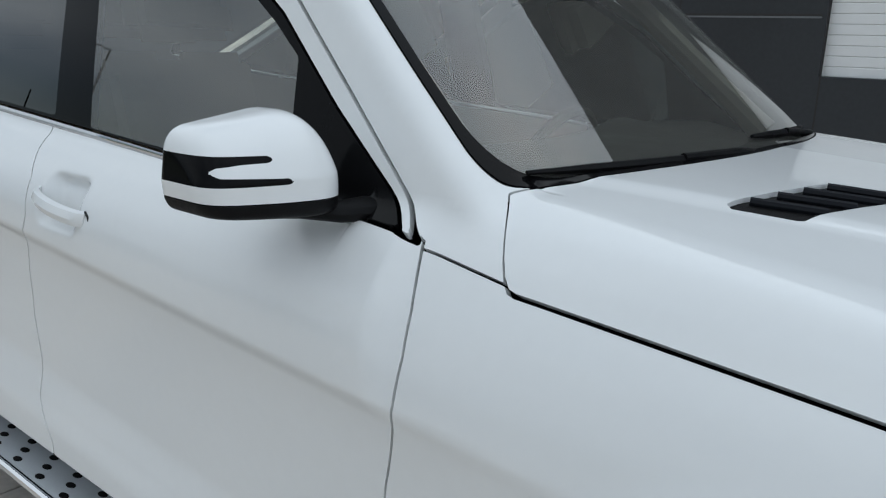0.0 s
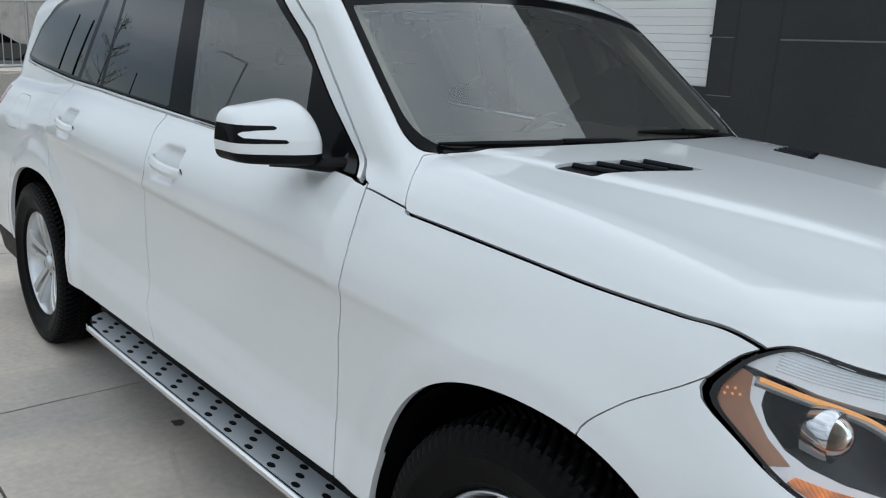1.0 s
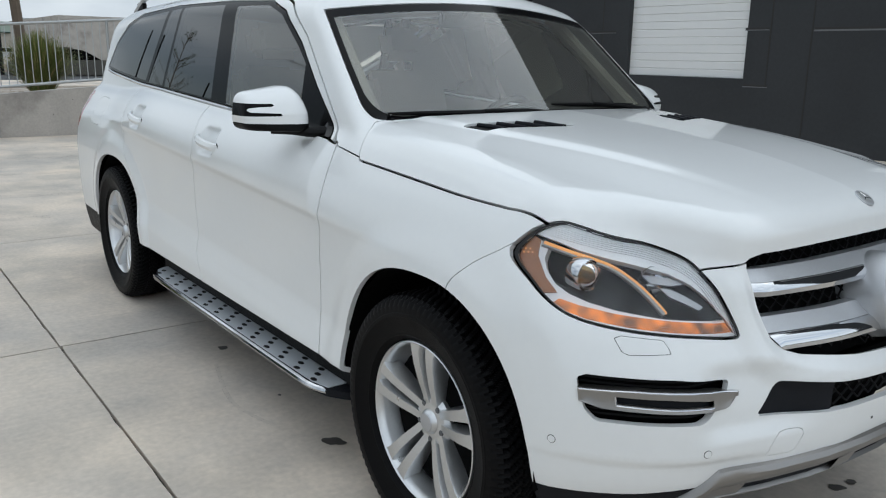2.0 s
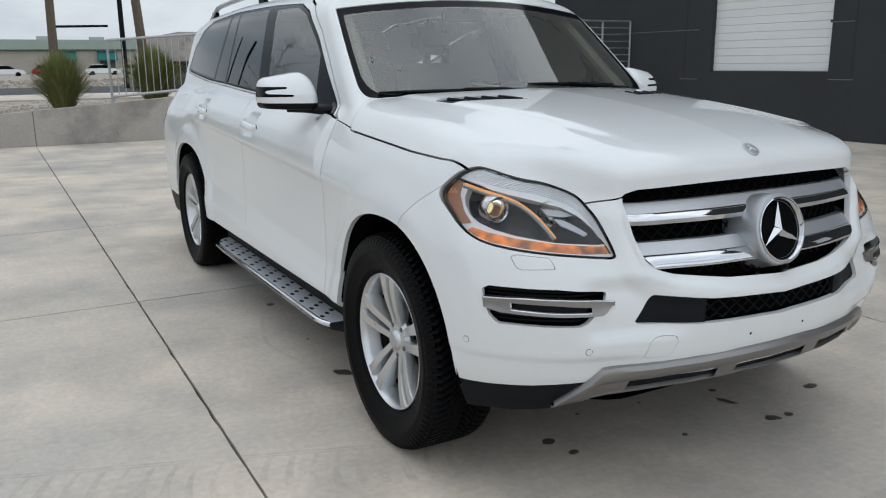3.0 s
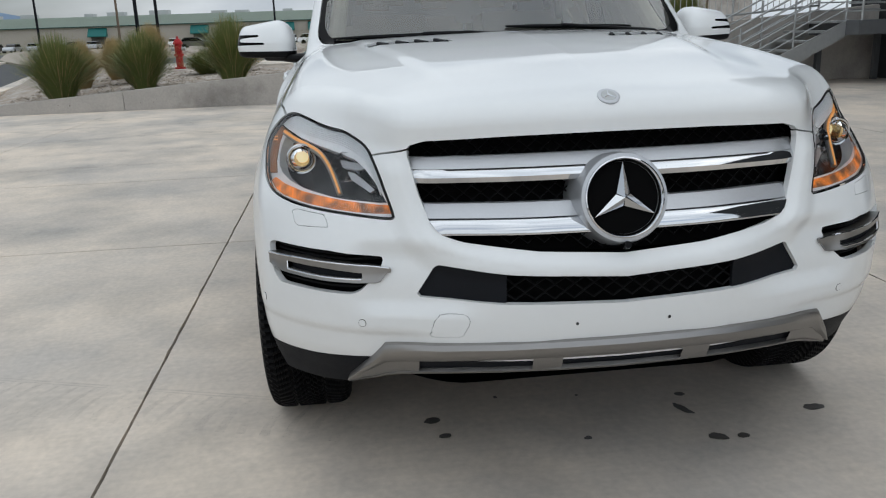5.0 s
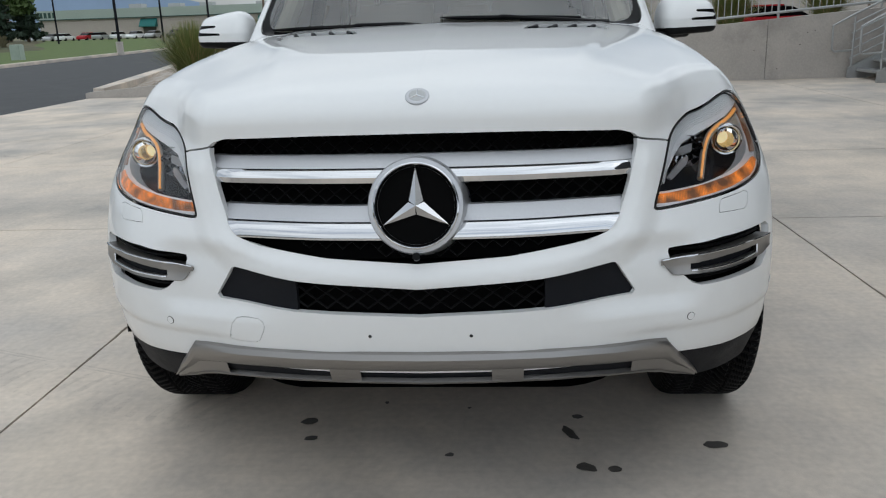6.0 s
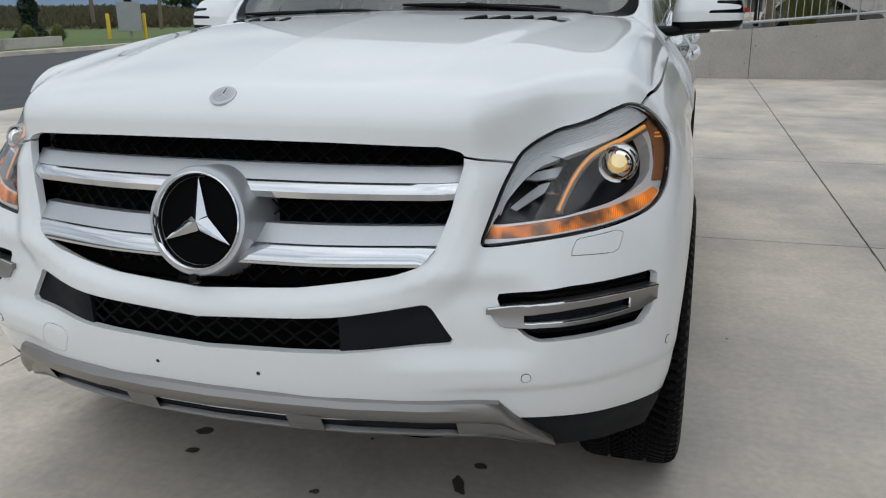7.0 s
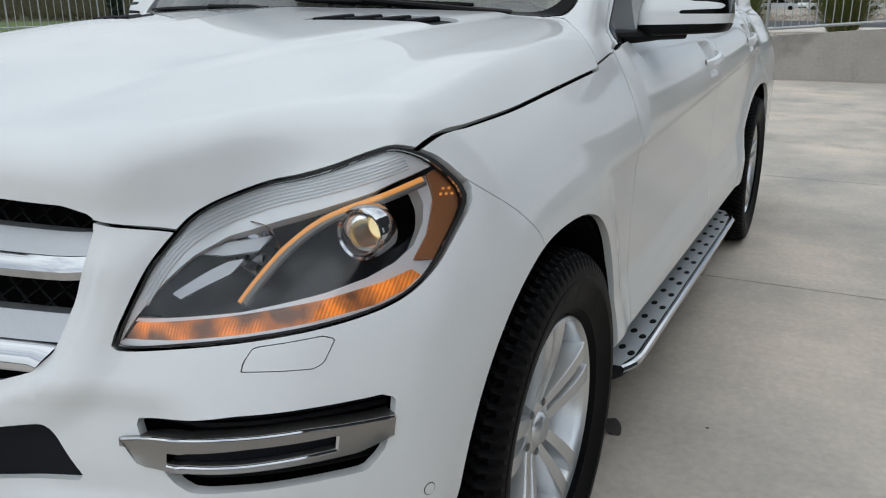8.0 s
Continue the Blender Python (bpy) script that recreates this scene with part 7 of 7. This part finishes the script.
for i, (az, d, h, w, con) in enumerate(((210.4, 150, 12, 6, 1), (211.4, 150, 13, 8, 0), (212.8, 152, 11, 8, 0), (212.0, 140, 11, 7, 1), (213.6, 165, 9, 9, 0), (213.5, 120, 6, 3, 1), (226.5, 36, 2.6, 1.3, 1), (222.5, 38, 3.0, 1.4, 1), (217.0, 75, 4, 2, 1))):
    tree(2.4 + d * math.cos(radians(az)), 0.6 + d * math.sin(radians(az)), h, w, 50 + i, bool(con))
# bare young street trees
def bare_tree(x, y, h, seed):
    r = random.Random(seed)
    ob = thing("tree", "thin young tree with sparse autumn leaves", "tree", (x, y, bed_z(x, y) if x > -26 else 0.1), group="trees")
    bm = bmesh.new()
    tube(bm, [(0, 0, -0.1), (0.03, 0.02, h * 0.4), (0, 0, h)], [0.05, 0.035, 0.008], 7)
    tips = []
    for k in range(34):
        a, z = r.random() * 6.28, h * (0.4 + 0.55 * r.random())
        L = h * 0.30 * (1.1 - z / h)
        t = (L * math.cos(a), L * math.sin(a), z + L * 0.8)
        tube(bm, [(0, 0, z), (t[0] * 0.5, t[1] * 0.5, z + L * 0.35), t], [0.014, 0.009, 0.003], 5)
        tips.append((Vector((0, 0, z)), Vector(t)))
    smooth_part("trunk", bm, WOOD, ob)
    pts, faces = [], []
    for k in range(420):
        p, q = r.choice(tips)
        c = p.lerp(q, 0.35 + 0.7 * r.random()) + Vector((r.gauss(0, 0.05), r.gauss(0, 0.05), r.gauss(0, 0.05)))
        u = Vector((r.gauss(0, 1), r.gauss(0, 1), r.gauss(0, 1))).normalized() * 0.035
        v = Vector((r.gauss(0, 1), r.gauss(0, 1), r.gauss(0, 1))).normalized() * 0.022
        i0 = len(pts)
        pts += [tuple(c - u), tuple(c + v), tuple(c + u), tuple(c - v)]
        faces.append((i0, i0 + 1, i0 + 2, i0 + 3))
    me = bpy.data.meshes.new("crown")
    me.from_pydata(pts, [], faces)
    me.materials.append(FOLIAGE)
    o = new("crown", me)
    o.parent = ob


bare_tree(-25.0, -7.6, 5.4, 3)
bare_tree(-24.0, 11.6, 4.2, 4)

# left distance: scrub bank, low wall, fence, cabinet, bollards
bm = bmesh.new()
rows = []
for i in range(40):
    az = 209 + 62 * i / 39
    rows.append([])
    for d, z in ((66, -0.05), (78, 0.6), (92, 1.25), (112, 1.45), (170, 1.2)):
        x, y = 2 + d * math.cos(radians(az)), d * math.sin(radians(az))
        rows[-1].append(bm.verts.new((x, y, -0.05 if z < 0 else z * min(1, i / 4) + 0.35 * noise.noise((x * 0.1, y * 0.1, 3)))))
for a, b in zip(rows, rows[1:]):
    for i in range(4):
        bm.faces.new((a[i], b[i], b[i + 1], a[i + 1]))
tagged(part("bank", bm, SCRUB, None, "", True), "scrubby dry grass bank rising behind the road", "bank", kind="structure")
pts, faces = [], []
rb = random.Random(21)
for k in range(4200):
    az = 212 + 58 * rb.random()
    d = 68 + 42 * rb.random()
    x, y = 2 + d * math.cos(radians(az)), d * math.sin(radians(az))
    z = float(np.interp(d, [66, 78, 92, 112], [0, 0.6, 1.25, 1.45])) * min(1, (az - 209) / 6.4)
    for j in range(5):
        c = Vector((x + rb.gauss(0, 0.4), y + rb.gauss(0, 0.4), z + 0.5 * rb.random()))
        u = Vector((rb.gauss(0, 1), rb.gauss(0, 1), 0.4)).normalized() * 0.28
        v = Vector((0, 0, 0.25 + 0.3 * rb.random()))
        i0 = len(pts)
        pts += [tuple(c - u), tuple(c + u), tuple(c + v)]
        faces.append((i0, i0 + 1, i0 + 2))
me = bpy.data.meshes.new("scrub")
me.from_pydata(pts, [], faces)
me.materials.append(SCRUB_DARK)
tagged(new("scrub", me), "dark dry scrub on the bank", "scrub", kind="stuff")
lw = [(-23.6, -21.95), (-20.2, -21.4), (-14.0, -21.2), (-6.0, -21.1), (3.0, -21.1)]
bm = bmesh.new()
for (xa, ya), (xb, yb) in zip(lw, lw[1:]):
    n_ = Vector((yb - ya, xa - xb, 0)).normalized() * 0.12
    prism(bm, [(xa + n_.x, ya + n_.y), (xb + n_.x, yb + n_.y), (xb - n_.x, yb - n_.y), (xa - n_.x, ya - n_.y)], -0.06, 0.45)
tagged(part("wall_south", bm, WALL_CONCRETE), "low concrete retaining wall across the road", "wall", kind="structure")
f2 = thing("fence", "pale steel fence on the low wall across the road", "fence")
for (xa, ya), (xb, yb) in zip(lw[1:], lw[2:]):
    for h in (0.62, 1.5):
        bm = bmesh.new()
        tube(bm, [(xa, ya, h), (xb, yb, h)], 0.025, 6)
        part("rail", bm, GALV, f2)
    for k in range(22):
        t = k / 22
        bm = bmesh.new()
        tube(bm, [(xa + (xb - xa) * t, ya + (yb - ya) * t, 0.40), (xa + (xb - xa) * t, ya + (yb - ya) * t, 1.5)], 0.012 if k % 4 else 0.025, 5)
        part("picket", bm, GALV, f2)
for i, az in enumerate((221.9, 223.6, 226.1)):
    d = 35
    x, y = 2 + d * math.cos(radians(az)), 1 + d * math.sin(radians(az))
    g = grass_clump(x, y, 0.8, 0.7, 90 + i)
    g.location.z = 0.1
    tagged(g, "small green ornamental grass clump behind the low wall")

cx, cy = -29.6, -23.3
cab = thing("utility_cabinet", "grey steel utility cabinet standing on a post", "cabinet", (cx, cy, 0.1), 35)
bm = bmesh.new()
box(bm, (-0.22, -0.50, 0.36), (0.22, 0.50, 1.62), 0.015)
part("box", bm, CABINET, cab)
bm = bmesh.new()
tube(bm, [(0, 0, -0.1), (0, 0, 0.38)], 0.06, 8)
part("post", bm, GALV, cab)
for dx, dy in ((-0.7, 0.24), (-0.8, -1.8)):
    b_ = thing("bollard", "yellow painted steel bollard guarding the cabinet", "bollard", (cx + dx, cy + dy, 0.05), group="bollards")
    bm = bmesh.new()
    lathe(bm, [(0.085, -0.05), (0.085, 1.13), (0.06, 1.18), (0.0001, 1.20)], 14, "z")
    smooth_part("post", bm, YELLOW, b_)
tb = thing("utility_pedestal", "pale green utility pedestal on the lawn's edge", "pedestal", (-37.0, -23.6, 0.1))
bm = bmesh.new()
box(bm, (-0.25, -0.25, -0.05), (0.25, 0.25, 0.75), 0.04)
part("box", bm, SAGE, tb)

# far hills, sheet of the distance; the air's haze is painted in its blue
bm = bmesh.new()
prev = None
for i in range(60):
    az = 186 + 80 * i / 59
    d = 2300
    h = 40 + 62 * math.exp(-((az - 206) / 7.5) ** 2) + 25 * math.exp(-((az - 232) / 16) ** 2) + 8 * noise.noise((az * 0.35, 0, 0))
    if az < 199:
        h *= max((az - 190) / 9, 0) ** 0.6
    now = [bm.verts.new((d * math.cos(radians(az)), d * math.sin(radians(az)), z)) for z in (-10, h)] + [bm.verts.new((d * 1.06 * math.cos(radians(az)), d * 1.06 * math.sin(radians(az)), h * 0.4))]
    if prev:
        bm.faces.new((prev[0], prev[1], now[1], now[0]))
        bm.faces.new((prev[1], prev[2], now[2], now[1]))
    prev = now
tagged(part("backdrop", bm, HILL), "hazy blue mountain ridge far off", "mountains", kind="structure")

# ---- marks on the yard ----
def blot(x, y, a, b, turn, seed, name="oil_stain", m_=None, label="dark dried oil drip on the concrete"):
    r = random.Random(seed)
    bm = bmesh.new()
    n = 22
    ring = []
    for k in range(n):
        t = 2 * math.pi * k / n
        q = 1 + 0.35 * noise.noise((math.cos(t) * 1.3 + seed, math.sin(t) * 1.3, seed * 0.7))
        ring.append(bm.verts.new((a * q * math.cos(t), b * q * math.sin(t), 0)))
    bm.faces.new(ring)
    ob = part(name, bm, m_ or OIL)
    ob.matrix_world = pose(x, y, 0.0025 + 0.0002 * (seed % 7), 0, 0, turn)
    return tagged(ob, label, "stain", "stains on the yard")


for i, (x, y, a, b, t) in enumerate(((0.293, -0.44, 0.035, 0.045, 20), (0.403, -0.406, 0.022, 0.034, 10), (0.369, 0.397, 0.075, 0.026, 25), (0.26, 0.43, 0.022, 0.03, 0), (0.567, 0.425, 0.05, 0.035, 60),
                                    (0.575, 0.505, 0.025, 0.03, 0), (0.433, 0.821, 0.035, 0.06, 0), (0.50, 0.03, 0.018, 0.022, 0), (0.16, -0.2, 0.015, 0.012, 0), (0.2, 0.08, 0.012, 0.01, 0),
                                    (-0.71, -0.826, 0.075, 0.05, 40), (-1.89, -0.792, 0.05, 0.035, 0), (-0.75, 0.868, 0.09, 0.045, 20), (-1.217, -0.807, 0.018, 0.012, 0), (-0.87, 1.125, 0.012, 0.010, 0))):
    blot(x, y, 0.6 * a, 0.6 * b, t, i + 1)

# faint tyre prints and rubber arcs
rt = random.Random(31)
pts, faces = [], []


def print_at(y, across):
    """A place on the tyre's track: y along it, across from 0 to 1 over its width."""
    return (-0.44 + 0.30 * across + 0.36 * (y + 2.2), y, 0.0016)


y = -3.3
while y < -0.75:
    lug = 0.028 + 0.010 * rt.random()
    i0 = len(pts)
    for k in range(6):
        v_ = 0.12 + 0.86 * k / 5
        bend = 0.11 * (1 - v_) ** 1.6
        grow = lug * (0.35 + 0.65 * v_)
        pts += [print_at(y + bend, v_), print_at(y + bend + grow, v_)]
    faces += [(i0 + 2 * k, i0 + 2 * k + 1, i0 + 2 * k + 3, i0 + 2 * k + 2) for k in range(5)]
    y += 0.070 + 0.008 * rt.random()
for lo_, hi_ in ((0.0, 0.035), (0.07, 0.10)):
    i0 = len(pts)
    for k in range(31):
        y = -3.3 + 2.6 * k / 30
        pts += [print_at(y, lo_), print_at(y, hi_)]
    faces += [(i0 + 2 * k, i0 + 2 * k + 1, i0 + 2 * k + 3, i0 + 2 * k + 2) for k in range(30)]
me = bpy.data.meshes.new("tyre_print")
me.from_pydata(pts, [], faces)
me.materials.append(PRINT)
tagged(new("tyre_print", me), "faint dusty tyre tread print on the concrete", "tyre mark", kind="stuff")


def rubber_arc(points, width, seed):
    r = random.Random(seed)
    bm = bmesh.new()
    prev = None
    line = curve([(x, y, 0) for x, y in points], 10)
    for i, p in enumerate(line):
        q = Vector(line[min(i + 1, len(line) - 1)]) - Vector(line[max(i - 1, 0)])
        n = Vector((-q.y, q.x, 0)).normalized() * width * (0.45 + 0.1 * r.random())
        now = [bm.verts.new(Vector((p[0], p[1], 0.0012 + 0.0001 * seed)) + n), bm.verts.new(Vector((p[0], p[1], 0.0012 + 0.0001 * seed)) - n)]
        if prev:
            bm.faces.new((prev[0], prev[1], now[1], now[0]))
        prev = now
    bmesh.ops.recalc_face_normals(bm, faces=bm.faces)
    return tagged(part("tyre_mark", bm, PRINT), "faint dark rubber tyre arc on the concrete", "tyre mark", "tyre marks")


for i, (pp, w_) in enumerate((([(-8.0, -7.0), (-8.7, -3.0), (-8.6, -0.2), (-7.6, 3.2)], 0.22), ([(-6.6, -7.2), (-7.2, -3.0), (-6.95, -0.4), (-6.0, 3.0)], 0.20), ([(-9.9, -6.5), (-10.2, -2.0), (-9.6, 2.5), (-8.0, 6.0)], 0.22),
                              ([(-5.4, -6.5), (-6.0, -3.0), (-5.8, -0.8)], 0.16), ([(-1.7, -0.9), (-1.25, -1.0), (-0.9, -0.93)], 0.02), ([(-10.9, -7.3), (-11.4, -3.0), (-11.2, 1.5)], 0.18), ([(1.2, -2.8), (1.35, -0.9), (1.2, 1.6), (0.9, 3.4)], 0.05), ([(1.0, 2.9), (1.12, 1.0), (1.08, -0.8)], 0.04))):
    rubber_arc(pp, w_, i)

# ---- concrete slabs, last ----
def slab(x0, x1, y0, y1, seed):
    r = random.Random(seed)
    g = 0.0042
    ring = []
    for (xa, ya), (xb, yb) in (((x0 + g, y0 + g), (x1 - g, y0 + g)), ((x1 - g, y0 + g), (x1 - g, y1 - g)), ((x1 - g, y1 - g), (x0 + g, y1 - g)), ((x0 + g, y1 - g), (x0 + g, y0 + g))):
        n = max(int(math.hypot(xb - xa, yb - ya) / 0.09), 2)
        nx, ny = (ya - yb) / math.hypot(xb - xa, yb - ya), (xb - xa) / math.hypot(xb - xa, yb - ya)
        for k in range(n):
            t = k / n
            chip = 0.0025 * r.random() + (0.004 * r.random() if r.random() < 0.10 else 0.0)
            ring.append((xa + (xb - xa) * t + nx * chip, ya + (yb - ya) * t + ny * chip))
    bm = bmesh.new()
    top_ = [bm.verts.new((x, y, 0.0)) for x, y in ring]
    low_ = [bm.verts.new((x, y, -0.03)) for x, y in ring]
    bm.faces.new(top_)
    for i in range(len(ring)):
        j = (i + 1) % len(ring)
        bm.faces.new((low_[i], low_[j], top_[j], top_[i]))
    return part("slab", bm, CONCRETE, base)


k_ = 0
for xa, xb in zip((-13.1, -4.90, -2.35, 5.3, 12.9, 20.5), (-4.90, -2.35, 5.3, 12.9, 20.5, 28.1)):
    for ya, yb in zip((-7.95, -4.78, -1.44, 1.89, 5.2, 8.5), (-4.78, -1.44, 1.89, 5.2, 8.5, 10.34)):
        k_ += 1
        slab(xa, xb, ya, yb, k_)
